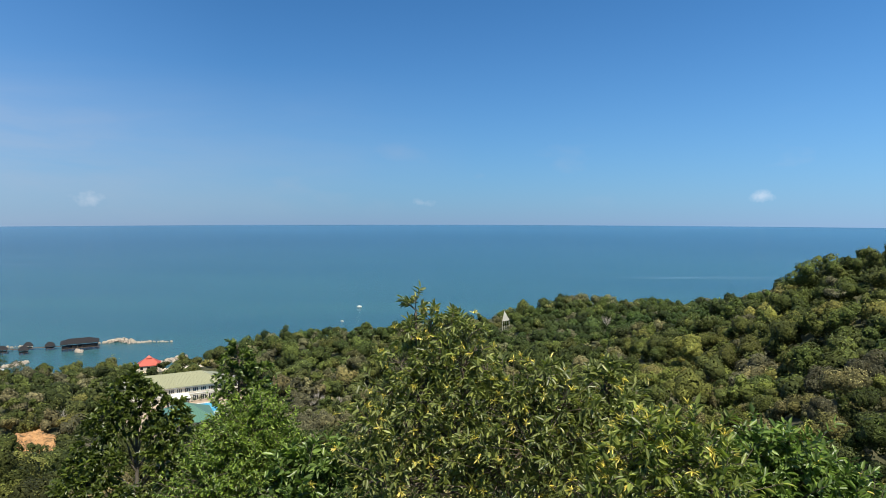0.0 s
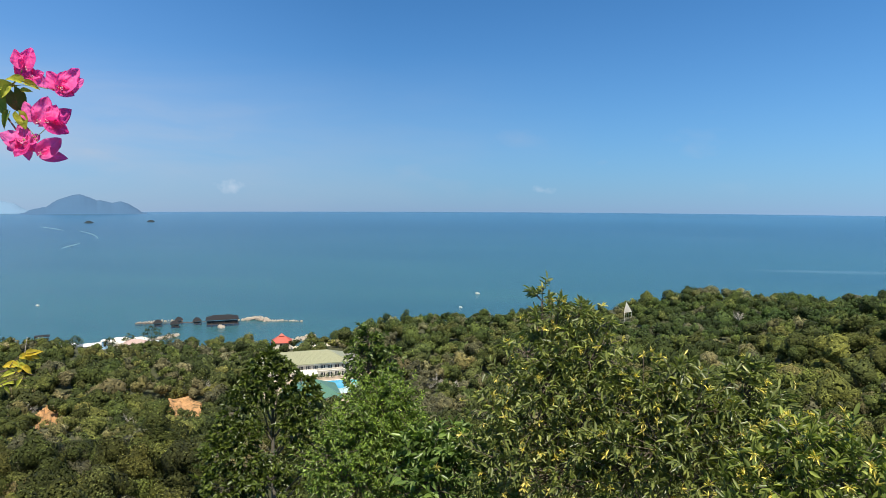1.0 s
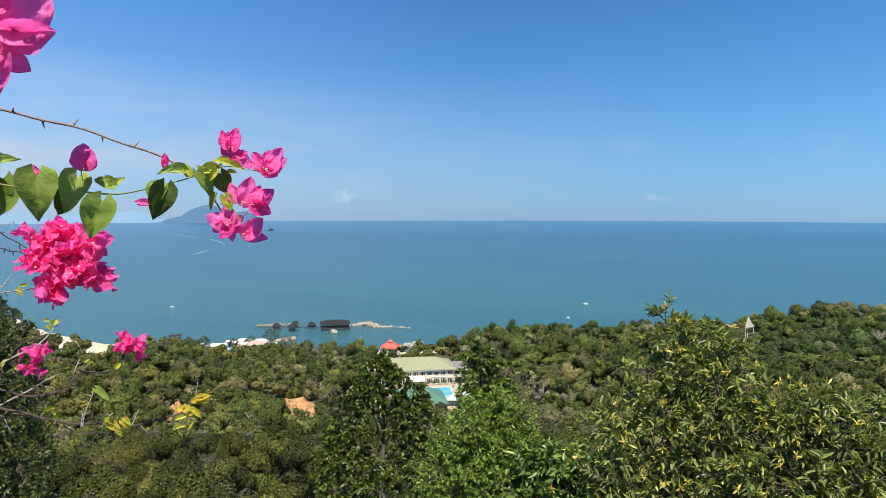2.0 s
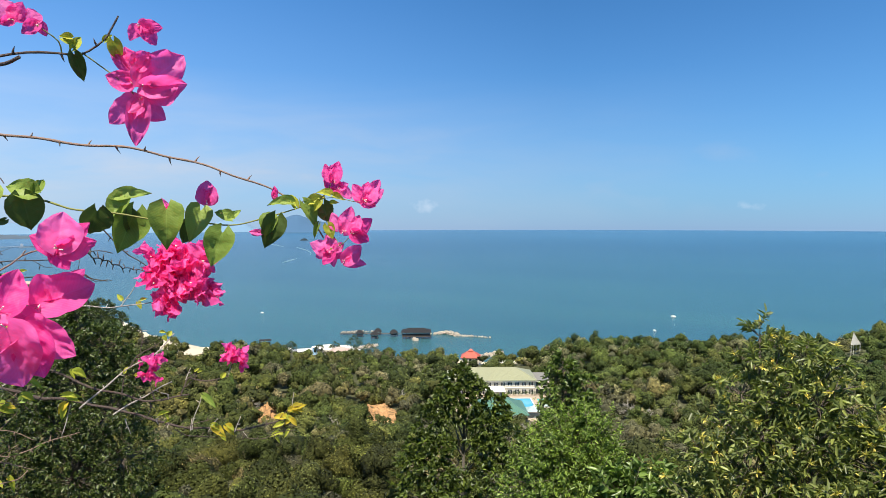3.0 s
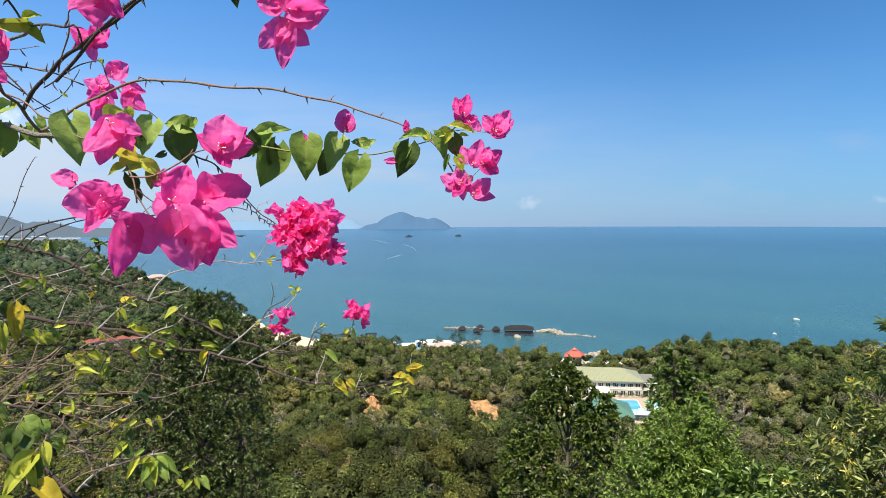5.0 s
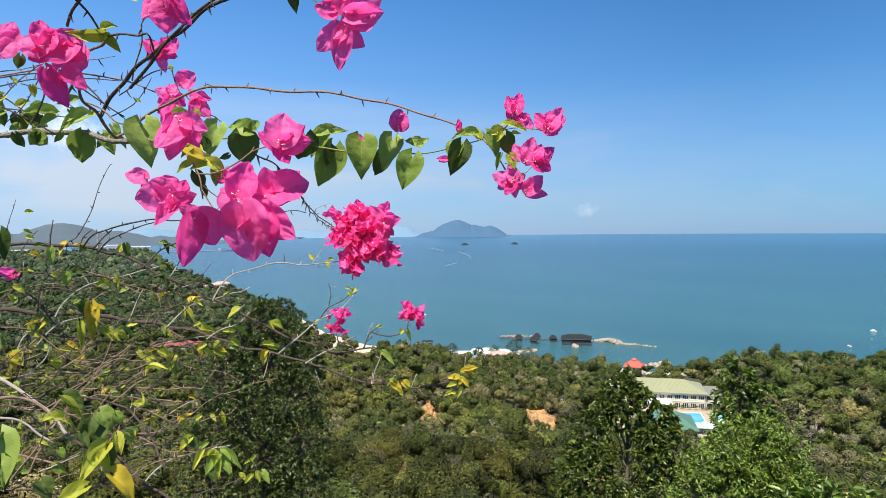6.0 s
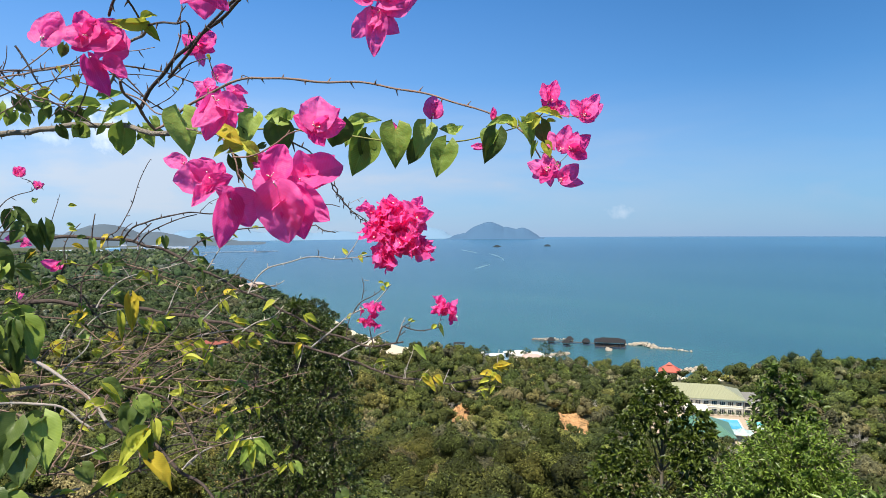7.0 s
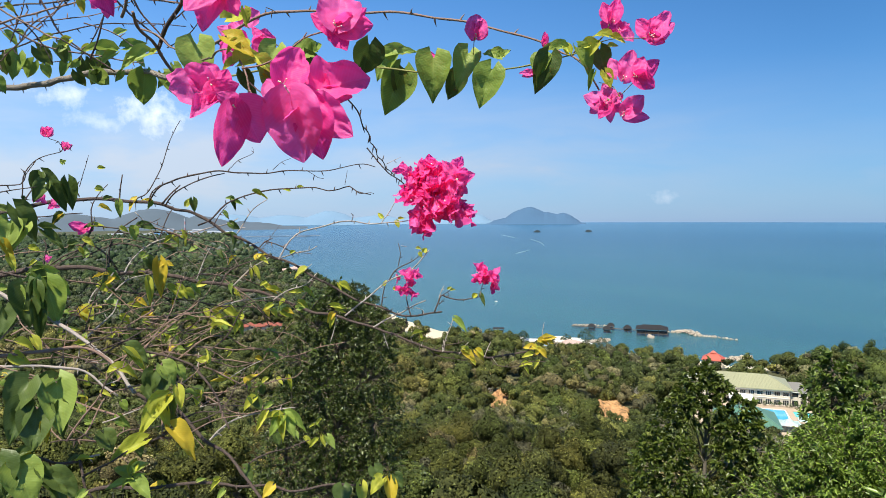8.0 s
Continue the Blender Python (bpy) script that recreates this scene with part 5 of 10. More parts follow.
leafy_tree("dark_tree", 57.6, 14.8, boughs(14.5, (57.3, -7.0, 0.29), (57.6, -8.4, 0.51), (59.2, -9.8, 0.56), (55.6, -9.6, 0.56), (54.2, -11.6, 0.56), (57.4, -11.8, 0.75), (60.6, -12.6, 0.61), (55.2, -14.4, 0.75), (59.0, -15.2, 0.80), (61.6, -17.0, 0.68), (54.4, -17.8, 0.75), (57.8, -19.0, 0.97), (62.0, -20.8, 0.80), (54.6, -21.8, 0.80), (58.4, -23.0, 1.03)),
           20, leaf=0.078, width=0.44, tuft=0.55, tint=(0.08, 0.11, 0.03), label="tall dense dark tree with small leaves", twigs=70, per=12, trunk=0.121)

for k, (az, r, h, w_) in enumerate([(35.2, 424, 12.0, 3.4), (36.85, 424, 8.0, 2.4), (40.6, 427, 7.0, 2.6), (38.2, 420, 6.5, 2.2), (43.6, 440, 6.0, 2.6), (33.9, 420, 8.0, 2.4), (45.2, 448, 6.5, 2.4), (55.3, 590, 19.0, 7.5), (56.3, 606, 17.0, 6.5), (57.2, 640, 16.0, 6.0), (53.2, 505, 11.0, 4.0), (54.2, 560, 13.0, 5.0)]):
    p = on_plan(az, r)
    crown_el = [math.degrees(math.atan2(float(land_z(p.x, p.y)) + h * f - EYE.z, r)) for f in (0.42, 0.62, 0.82, 0.98)]
    da = math.degrees(w_ / r)
    leafy_tree("shore_tree", az, r, boughs(math.hypot(r, EYE.z), (az, crown_el[3], w_ * 0.5), (az + da * 0.6, crown_el[2], w_ * 0.62), (az - da * 0.7, crown_el[2], w_ * 0.6), (az + da, crown_el[1], w_ * 0.7), (az - da, crown_el[1], w_ * 0.72), (az, crown_el[0], w_ * 0.8)),
               60 + k, leaf=0.55 if k < 7 else 0.85, width=0.5, tint=(0.07, 0.095, 0.03) if k % 3 else (0.055, 0.085, 0.03), label="dark shore tree beside the white beach houses" if k < 7 else "tall dark rounded tree behind the long beach", twigs=2, per=9, trunk=0.2)


def bare_tree(az, r, height, seed):
    """A leafless grey tree: forking limbs ending in fine twigs."""
    rng = np.random.default_rng(seed)
    p0 = on_plan(az, r)
    ob = thing("bare_tree", (p0.x, p0.y, float(land_z(p0.x, p0.y)) - 0.2), "leafless pale grey tree standing in the wood", "tree", group="leafless trees in the wood")
    trunk = np.array([[0, 0, 0], [0.1, 0.05, height * 0.25], [0.0, 0.15, height * 0.5]]) + rng.normal(0, 0.05, (3, 3))
    V, F, S = tubes([(trunk, np.array([0.16, 0.13, 0.1]))], 6)
    mesh_part("trunk", mesh_from("trunk", V, F, S, [MAT_GREYTWIG], smooth=True), ob)
    fine = []
    for i in range(9):
        start = trunk[1] + (trunk[2] - trunk[1]) * rng.random()
        way = unit_rows(rng.normal(size=(1, 3)) * [1, 1, 0.4] + [0, 0, 0.9])[0]
        end = start + way * height * rng.uniform(0.35, 0.55)
        V, F, S = tubes([(np.stack([start, (start + end) / 2 + rng.normal(0, 0.12, 3), end]), np.array([0.09, 0.06, 0.035]))], 5)
        mesh_part("limb", mesh_from("limb", V, F, S, [MAT_GREYTWIG], smooth=True), ob)
        for j in range(14):
            s0 = start + (end - start) * rng.uniform(0.3, 1.0)
            d = unit_rows((way + rng.normal(0, 0.6, 3) + [0, 0, 0.25])[None])[0]
            e0 = s0 + d * height * rng.uniform(0.1, 0.26)
            fine.append((np.stack([s0, (s0 + e0) / 2 + rng.normal(0, 0.06, 3), e0]), np.array([0.04, 0.03, 0.018])))
    V, F, S = tubes(fine, 4)
    tagged(mesh_part("twig_work", mesh_from("twig_work", V, F, S, [MAT_GREYTWIG]), ob), kind="stuff")
    return ob


MAT_GREYTWIG = plain("grey_dead_bark", (0.36, 0.33, 0.28), 0.9, 0.25, 3, 0.3)
for k, (az, r, h) in enumerate(((37.6, 234, 7.5), (36.8, 217, 6.5), (46.2, 88, 5.0), (31.2, 292, 8.0), (44.1, 280, 7.5), (39.9, 84, 4.5), (19.8, 226, 7.0), (21.6, 250, 7.0), (12.1, 264, 7.0), (11.2, 274, 6.5), (9.6, 262, 6.0), (-14.2, 352, 9.0), (7.9, 276, 6.5))):
    bare_tree(az, r, h, 40 + k)


# ---- bougainvillea by the lookout ----
def petal_material(name, base, lite, share, gain, vein=0.35, rough=0.5):
    """Papery bract or leaf: tone by object, fine veins and wrinkles, light passing through."""
    m = Mat(name, rough=rough)
    rnd = m.node("ShaderNodeObjectInfo").outputs["Random"]
    c = m.ramp(rnd, [(0.0, base), (1.0, lite)])
    xyz = m.node("ShaderNodeSeparateXYZ")
    m.link(m.coord(), xyz.inputs[0])
    across = m.math("ABSOLUTE", xyz.outputs[1])
    rib = m.math("LESS_THAN", across, 0.012)
    slant = m.math("SUBTRACT", m.math("MULTIPLY", xyz.outputs[0], 46.0), m.math("MULTIPLY", across, 44.0))
    side = m.math("POWER", m.math("ABSOLUTE", m.math("SINE", slant)), 9.0)
    veins = m.math("MAXIMUM", rib, m.math("MULTIPLY", side, 0.6))
    wr = m.noise(7.0, 4, 0.5)
    c = m.mix(m.math("MULTIPLY", m.noise(4.0, 5, 0.65), 0.6), c, tuple([0.74 * v for v in base]))
    c = m.mix(m.math("MULTIPLY", veins, 0.1 if base[0] < 0.7 else 0.12), c, tuple([min(1.0, 1.5 * v + 0.04) for v in lite]))
    m.color(c)
    m.bump(m.math("ADD", wr, m.math("MULTIPLY", veins, -0.08 if base[0] < 0.7 else 0.0)), vein, 0.0016)
    m.bsdf.inputs["Specular IOR Level"].default_value = 0.22 if rough > 0.48 else 0.35
    m.translucent(share, c, (1, 0.7, 0.92) if base[0] > 0.8 else (1, 1, 1), gain)
    return m.m


MAT_BRACT = petal_material("pink_bract", (0.85, 0.053, 0.325), (0.96, 0.22, 0.565), 0.5, 1.4, 0.5)
LEAF_MATS = [
    petal_material("vine_leaf_light", (0.2, 0.285, 0.045), (0.36, 0.45, 0.1), 0.3, 1.4, 0.5, 0.48),
    # deeper green, with the shade of hanging and hidden leaves put into the colour
    petal_material("vine_leaf_dark", (0.062, 0.1, 0.02), (0.135, 0.185, 0.045), 0.25, 1.3, 0.5, 0.42),
    petal_material("vine_leaf_lime", (0.37, 0.4, 0.045), (0.58, 0.57, 0.09), 0.3, 1.2),
    petal_material("vine_leaf_yellow", (0.5, 0.38, 0.035), (0.66, 0.5, 0.055), 0.3, 1.2),
]
MAT_STEM = plain("vine_bark", (0.1, 0.068, 0.055), 0.75, 0.35, 90, 0.5)
MAT_WOODY = plain("grey_vine_bark", (0.3, 0.26, 0.21), 0.85, 0.3, 70, 0.6)
MAT_TWIG = plain("dry_twig_bark", (0.28, 0.18, 0.135), 0.8, 0.3, 80, 0.4)
MAT_PALEWOOD = plain("pale_dry_bark", (0.42, 0.36, 0.32), 0.8, 0.25, 80, 0.4)
MAT_GREENSTEM = plain("green_stem", (0.22, 0.22, 0.05), 0.6, 0.25, 80, 0.2)
MAT_TUBE = plain("cream_floret", (0.8, 0.72, 0.6), 0.6, 0.1, 90, 0.1)

vine = thing("bougainvillea_bush", (0, 0, 0), "thorny bougainvillea with pink bracts and half-yellow leaves", "shrub")
rng = np.random.default_rng(77)


def blade(name, material, nu=8, nv=4, belly=0.42, heart=0.0, cup=0.25, curl=0.3, ripple=0.03, seed=0.0, fold=0.0):
    """A leaf or bract of unit length along +x, normal +z, pointed, cupped and rippled; slightly thick."""
    V, F = [], []
    for i in range(nu + 1):
        u = i / nu
        w = belly * 2.5 * u ** 0.46 * (1 - u) ** 1.12
        if i == 0:
            w = belly * 0.22
        if i == nu:
            w = 0.004
        for j in range(-nv, nv + 1):
            v = j / nv
            x = u - heart * abs(v) ** 1.5 * (1 - u) ** 2
            z = cup * (v * w) ** 2 * 3.0 + fold * abs(v) * w - curl * u * u * 0.5
            z += ripple * noise.noise((u * 4.0 + seed, v * 2.2, seed * 1.7)) + ripple * 0.6 * noise.noise((u * 9.0, v * 5.0 + seed, seed))
            V.append((x, v * w, z))
    m = 2 * nv + 1
    for i in range(nu):
        for j in range(m - 1):
            F.append((i * m + j, (i + 1) * m + j, (i + 1) * m + j + 1, i * m + j + 1))
    return mesh_from(name, V, np.array(F).ravel(), np.full(len(F), 4), [material], smooth=True)


def bract_mesh(name, seed, cup, curl, wave):
    """A papery bract of unit length along +x: heart-shaped base, drawn-out tip, creased blade, waved rim."""
    nu, nv = 22, 8
    V, F = [], []
    for i in range(nu + 1):
        u = i / nu
        w = 0.4 * 2.12 * u ** 0.44 * (1 - u) ** 0.86
        w = 0.05 if i == 0 else (0.003 if i == nu else w)
        for j in range(-nv, nv + 1):
            v = j / nv
            side = 1 if v > 0 else -1
            rag = 1 + 0.1 * noise.noise((u * 4.5, side * 7.0, seed))
            x = u - 0.16 * abs(v) ** 1.6 * (1 - u) ** 2
            y = v * w * rag
            crease = 0.5 - abs(noise.noise((u * 2.6 + seed, v * 1.7, seed * 1.3))) * 2 + 0.35 * (0.5 - abs(noise.noise((u * 6.0, v * 4.0 + seed, seed))) * 2)
            z = cup * 2.6 * y * y + 0.2 * abs(y) - curl * u * u * 0.5
            z += 0.1 * crease * (0.35 + abs(v)) * min(1.0, 6 * u * (1 - u))
            z += wave * abs(v) ** 2.5 * math.sin(u * 8.5 + seed * 2.1 + side) * min(1.0, 4 * (1 - u))
            V.append((x, y, z))
    m = 2 * nv + 1
    for i in range(nu):
        for j in range(m - 1):
            F.append((i * m + j, (i + 1) * m + j, (i + 1) * m + j + 1, i * m + j + 1))
    return mesh_from(name, V, np.array(F).ravel(), np.full(len(F), 4), [MAT_BRACT], smooth=True)


BRACTS = [bract_mesh("bract", 2.7 * k + 0.4, 0.15 + 0.12 * (k % 5), 0.12 * (k % 4) - 0.15, 0.05 + 0.015 * (k % 3)) for k in range(9)]
FRILLS = [bract_mesh("bract", 4.3 * k + 1.1, 0.5 - 0.2 * k, 0.3 * k - 0.4, 0.1) for k in range(5)]
LEAF_MESHES = [[blade("leaf", m, belly=0.36 + 0.03 * (k % 2), heart=0.27, cup=0.3, curl=0.2 + 0.35 * k, ripple=0.1, seed=5.3 * k + i, fold=0.3 + 0.16 * k) for k in range(3)] for i, m in enumerate(LEAF_MATS)]


def view_axes(p):
    """Right, up and towards the lookout, at a place given from the eye."""
    t = (Vector((-0.2, 0.0, 0.03)) - Vector(p)).normalized()
    r = Vector((0, 0, 1)).cross(t).normalized()
    return r, t.cross(r), t


def frame_along(way, nor):
    x = Vector(way).normalized()
    z = (Vector(nor) - x * x.dot(Vector(nor))).normalized()
    y = z.cross(x)
    return Matrix((x, y, z)).transposed().to_4x4()


def smooth_path(points, step):
    """A curve through the points, resampled."""
    P = [Vector(p) for p in points]
    P = [P[0] * 2 - P[1]] + P + [P[-1] * 2 - P[-2]]
    res = []
    for i in range(1, len(P) - 2):
        n = max(2, int((P[i + 1] - P[i]).length / step))
        for k in range(n):
            t = k / n
            a, b, c, d = P[i - 1], P[i], P[i + 1], P[i + 2]
            res.append(0.5 * ((2 * b) + (c - a) * t + (2 * a - 5 * b + 4 * c - d) * t * t + (3 * b - a - 3 * c + d) * t ** 3))
    res.append(P[-2])
    return res


stems = []          # kept, so that small leaves and side twigs can follow


def arm(r0, r1, thorny, points, material=None):
    """A branch through the points, with thorns in alternate pairs."""
    path = smooth_path(points, 0.006)
    n = len(path)
    arr = np.array([list(p + EYE) for p in path])
    wob = np.stack([np.sin(np.arange(n) * 0.55 + r0 * 9e3 + k) for k in range(3)], 1) * 0.0009
    arr = arr + wob
    knots = 1 + 0.16 * (np.abs(np.sin(np.arange(n) * 0.33)) > 0.97)
    parts_ = [(arr, np.linspace(r0, r1, n) * 0.74 * knots)]
    if thorny:
        gap = max(3, int(0.026 / 0.006))
        for k, i in enumerate(range(2, n - 2, gap)):
            tan = Vector(arr[min(i + 1, n - 1)] - arr[i - 1]).normalized()
            r_, u_, t_ = view_axes(path[i])
            side = (u_ * (1 if k % 2 else -1) + r_ * rng.uniform(-0.3, 0.3) + t_ * rng.uniform(-0.7, 0.7))
            side = (side - tan * side.dot(tan)).normalized()
            ln = rng.uniform(0.0045, 0.009)
            b = Vector(arr[i])
            tip = b + side * ln + tan * ln * 0.35
            rad = r0 + (r1 - r0) * i / n
            parts_.append((np.array([list(b), list(b.lerp(tip, 0.5) - tan * ln * 0.05), list(tip)]), np.array([min(rad * 0.8, 0.0013), 0.0007, 0.00012])))
    V, F, S = tubes(parts_, 7 if r0 > 0.003 else 5)
    if material is None:
        material = MAT_WOODY if r0 > 0.006 else (MAT_STEM if thorny else MAT_GREENSTEM)
    mesh_part("branch", mesh_from("branch", V, F, S, [material], smooth=True), vine)
    stems.append((path, r0))


def leaf_at(p, size, way, nor, tone):
    ob = new("leaf", LEAF_MESHES[tone][int(rng.integers(0, 3))])
    ob.parent = vine
    ob.matrix_basis = Matrix.Translation(Vector(p) + EYE) @ frame_along(way, nor) @ Matrix.Diagonal((size, size, size, 1))
    return ob


def flower_at(p, size, axis, spin, open_=0.75, shapes=None):
    """One bloom: three papery bracts round a small cream floret."""
    q = Vector(axis).normalized()
    fr = frame_along(q, view_axes(p)[2] + view_axes(p)[1] * 0.01)
    core = [(np.array([[0, 0, 0], [size * 0.2, 0, 0], [size * 0.36, 0, 0]]), np.array([0.012, 0.018, 0.014]) * size)]
    for k in range(5):
        a = k * 2 * math.pi / 5
        core.append((np.array([[size * 0.36, 0, 0], [size * 0.39, math.cos(a) * size * 0.06, math.sin(a) * size * 0.06]]), np.array([0.014, 0.02]) * size))
    V, F, S = tubes(core, 5)
    ob = mesh_part("flower", mesh_from("flower", V, F, S, [MAT_TUBE]), vine)
    ob.matrix_basis = Matrix.Translation(Vector(p) + EYE) @ fr
    for k in range(3):
        shapes = shapes or BRACTS
        b = new("bract", shapes[int(rng.integers(0, len(shapes)))])
        b.parent = ob
        a = radians(spin + 120 * k + rng.uniform(-14, 14))
        tilt = open_ * rng.uniform(0.75, 1.3)
        d = Vector((math.cos(tilt), math.sin(tilt) * math.cos(a), math.sin(tilt) * math.sin(a)))
        nor = Vector((math.sin(tilt), -math.cos(tilt) * math.cos(a), -math.cos(tilt) * math.sin(a)))
        k_ = size * rng.uniform(0.9, 1.12)
        b.matrix_basis = frame_along(d, nor) @ Matrix.Diagonal((k_, k_ * rng.uniform(0.92, 1.15), k_, 1))
    return ob


def bloom(*rows):
    """A bloom bract by bract: base and tip from the eye, breadth against length, how far the face looks up and sideways."""
    p = Vector(rows[0][:3])
    r_, u_, t_ = view_axes(p)
    back = -t_ * 0.01
    core = [(np.array([[0, 0, 0], list(back * 0.5), list(back)]), np.array([0.0004, 0.0005, 0.0006]))]
    V, F, S = tubes(core, 6)
    ob = mesh_part("flower", mesh_from("flower", V, F, S, [MAT_GREENSTEM]), vine)
    ob.matrix_basis = Matrix.Translation(p + EYE)
    size = max((Vector(q[3:6]) - Vector(q[:3])).length for q in rows)
    floret = []
    for k in range(3 if size < 0.028 else 1):       # slender florets with a pale rim
        d = (t_ * 0.8 + r_ * rng.uniform(-0.7, 0.7) + u_ * rng.uniform(-0.4, 0.8)).normalized()
        floret.append((np.array([list(d * min(size, 0.028) * f) for f in (0.02, 0.1, 0.17, 0.185)]), np.array([0.008, 0.012, 0.009, 0.02]) * min(size, 0.028)))
    V, F, S = tubes(floret, 6)
    mesh_part("floret", mesh_from("floret", V, F, S, [MAT_TUBE], smooth=True), ob)
    for x, y, z, x1, y1, z1, breadth, lift_, turn in rows:
        b = new("bract", BRACTS[int(rng.integers(0, len(BRACTS)))])
        b.parent = ob
        base, tip = Vector((x, y, z)), Vector((x1, y1, z1))
        way = tip - base
        nor = t_ + u_ * lift_ + r_ * turn
        k_ = way.length
        b.matrix_basis = Matrix.Translation(base - p) @ frame_along(way, nor) @ Matrix.Diagonal((k_, k_ * breadth / 0.74, k_ * rng.choice([1.0, 1.0, -0.6]), 1))


def foliage(rows):
    """Single leaves: base and tip from the eye, breadth, tone, how far the face looks up and sideways."""
    for x, y, z, x1, y1, z1, breadth, tone, lift_, turn in rows:
        base, tip = Vector((x, y, z)), Vector((x1, y1, z1))
        r_, u_, t_ = view_axes(base)
        way = tip - base
        ob = leaf_at(base, way.length, way, t_ + u_ * lift_ + r_ * turn, int(tone))
        ob.matrix_basis = ob.matrix_basis @ Matrix.Diagonal((1, breadth / 0.71, 1, 1))


arm(0.0022, 0.001, 1, [(-0.9846, 0.3112, 0.1375), (-0.968, 0.3218, 0.1466), (-0.9418, 0.3272, 0.1577), (-0.9139, 0.3351, 0.1679), (-0.8795, 0.344, 0.1762), (-0.8497, 0.3541, 0.1819), (-0.8182, 0.3686, 0.1795), (-0.7849, 0.385, 0.1736), (-0.7626, 0.3999, 0.1714), (-0.7376, 0.4167, 0.1691), (-0.7152, 0.4293, 0.1649), (-0.6898, 0.4446, 0.1579), (-0.6685, 0.454, 0.1513), (-0.6463, 0.4633, 0.1436), (-0.6273, 0.4755, 0.1361), (-0.6115, 0.4841, 0.1276), (-0.5981, 0.4903, 0.1181), (-0.5862, 0.4875, 0.114), (-0.5723, 0.4869, 0.1041), (-0.5671, 0.4922, 0.0935), (-0.5634, 0.496, 0.0828)], MAT_TWIG)
arm(0.0062, 0.004, 1, [(-1.492, 0.1174, 0.1526), (-1.353, 0.1725, 0.1545), (-1.222, 0.2204, 0.1496), (-1.145, 0.2382, 0.1482), (-1.1, 0.2499, 0.1483), (-1.076, 0.2607, 0.1482), (-1.05, 0.2766, 0.1465), (-1.024, 0.2919, 0.144), (-1, 0.2986, 0.1378), (-0.9862, 0.3086, 0.1335), (-0.9608, 0.3182, 0.1307)], MAT_WOODY)
arm(0.0016, 0.0007, 0, [(-0.9607, 0.3182, 0.1313), (-0.9017, 0.3281, 0.1255), (-0.8507, 0.3403, 0.1232), (-0.8107, 0.3498, 0.1238), (-0.7614, 0.3544, 0.1178), (-0.7209, 0.362, 0.1099), (-0.6977, 0.3773, 0.106), (-0.6704, 0.3955, 0.102), (-0.6348, 0.4054, 0.0983), (-0.6061, 0.4201, 0.0971), (-0.5935, 0.4445, 0.101), (-0.5834, 0.465, 0.107), (-0.5775, 0.4815, 0.1137), (-0.5655, 0.4895, 0.1196), (-0.5562, 0.4946, 0.1281), (-0.5522, 0.4954, 0.1382)])
arm(0.0029, 0.0016, 1, [(-0.9415, 0.2774, 0.1525), (-0.9074, 0.2754, 0.1657), (-0.8724, 0.2743, 0.1777), (-0.8275, 0.2706, 0.1863), (-0.783, 0.2664, 0.1911), (-0.7468, 0.2665, 0.197), (-0.7118, 0.2637, 0.2015), (-0.6774, 0.2598, 0.2038), (-0.6419, 0.2583, 0.2037), (-0.6172, 0.2571, 0.2051)])
arm(0.0024, 0.0019, 1, [(-0.966, 0.3043, 0.135), (-0.9502, 0.2857, 0.1459), (-0.9333, 0.2688, 0.1565), (-0.9072, 0.2496, 0.1611), (-0.8794, 0.2347, 0.1651)], MAT_TWIG)
arm(0.0021, 0.0016, 1, [(-0.8925, 0.2292, 0.1629), (-0.8704, 0.2268, 0.17), (-0.847, 0.2235, 0.1834), (-0.8236, 0.2238, 0.1894), (-0.8003, 0.226, 0.1914), (-0.7789, 0.2233, 0.1925)], MAT_WOODY)
arm(0.0013, 0.0009, 1, [(-0.7427, 0.2089, 0.1833), (-0.7202, 0.2104, 0.1814), (-0.6977, 0.2134, 0.1771), (-0.6856, 0.2151, 0.1767), (-0.6857, 0.2184, 0.1716), (-0.696, 0.2238, 0.1662)])
arm(0.0017, 0.0013, 1, [(-0.7689, 0.1895, 0.1942), (-0.7466, 0.1861, 0.1991), (-0.7251, 0.1826, 0.2009), (-0.7031, 0.1794, 0.2038)])
arm(0.0013, 0.001, 1, [(-0.7258, 0.1809, 0.2007), (-0.7347, 0.1906, 0.1967), (-0.7437, 0.2003, 0.1914), (-0.7527, 0.2094, 0.1863)])
arm(0.0017, 0.0009, 1, [(-1.234, 0.1143, 0.1883), (-1.125, 0.1588, 0.1904), (-1.024, 0.1934, 0.1916), (-0.9994, 0.2075, 0.1935), (-0.9746, 0.2187, 0.1961), (-0.9499, 0.2294, 0.1967), (-0.9253, 0.2421, 0.1915), (-0.8994, 0.2566, 0.1869), (-0.8744, 0.2682, 0.1804), (-0.8494, 0.2792, 0.1717), (-0.8259, 0.2854, 0.1638)], MAT_TWIG)
arm(0.0012, 0.0009, 1, [(-1.129, 0.1123, 0.2069), (-1.024, 0.1502, 0.187), (-0.9466, 0.1792, 0.1784), (-0.9304, 0.1984, 0.1812), (-0.9143, 0.2155, 0.1831), (-0.907, 0.2358, 0.1863), (-0.891, 0.2508, 0.1852), (-0.8737, 0.2706, 0.179)])
arm(0.0015, 0.001, 1, [(-1.118, 0.1352, 0.2454), (-1.052, 0.1603, 0.1964), (-1.009, 0.1914, 0.1655), (-0.996, 0.203, 0.1607), (-1.003, 0.2177, 0.1552), (-1.01, 0.2353, 0.1482), (-1.015, 0.2562, 0.1385)], MAT_TWIG)
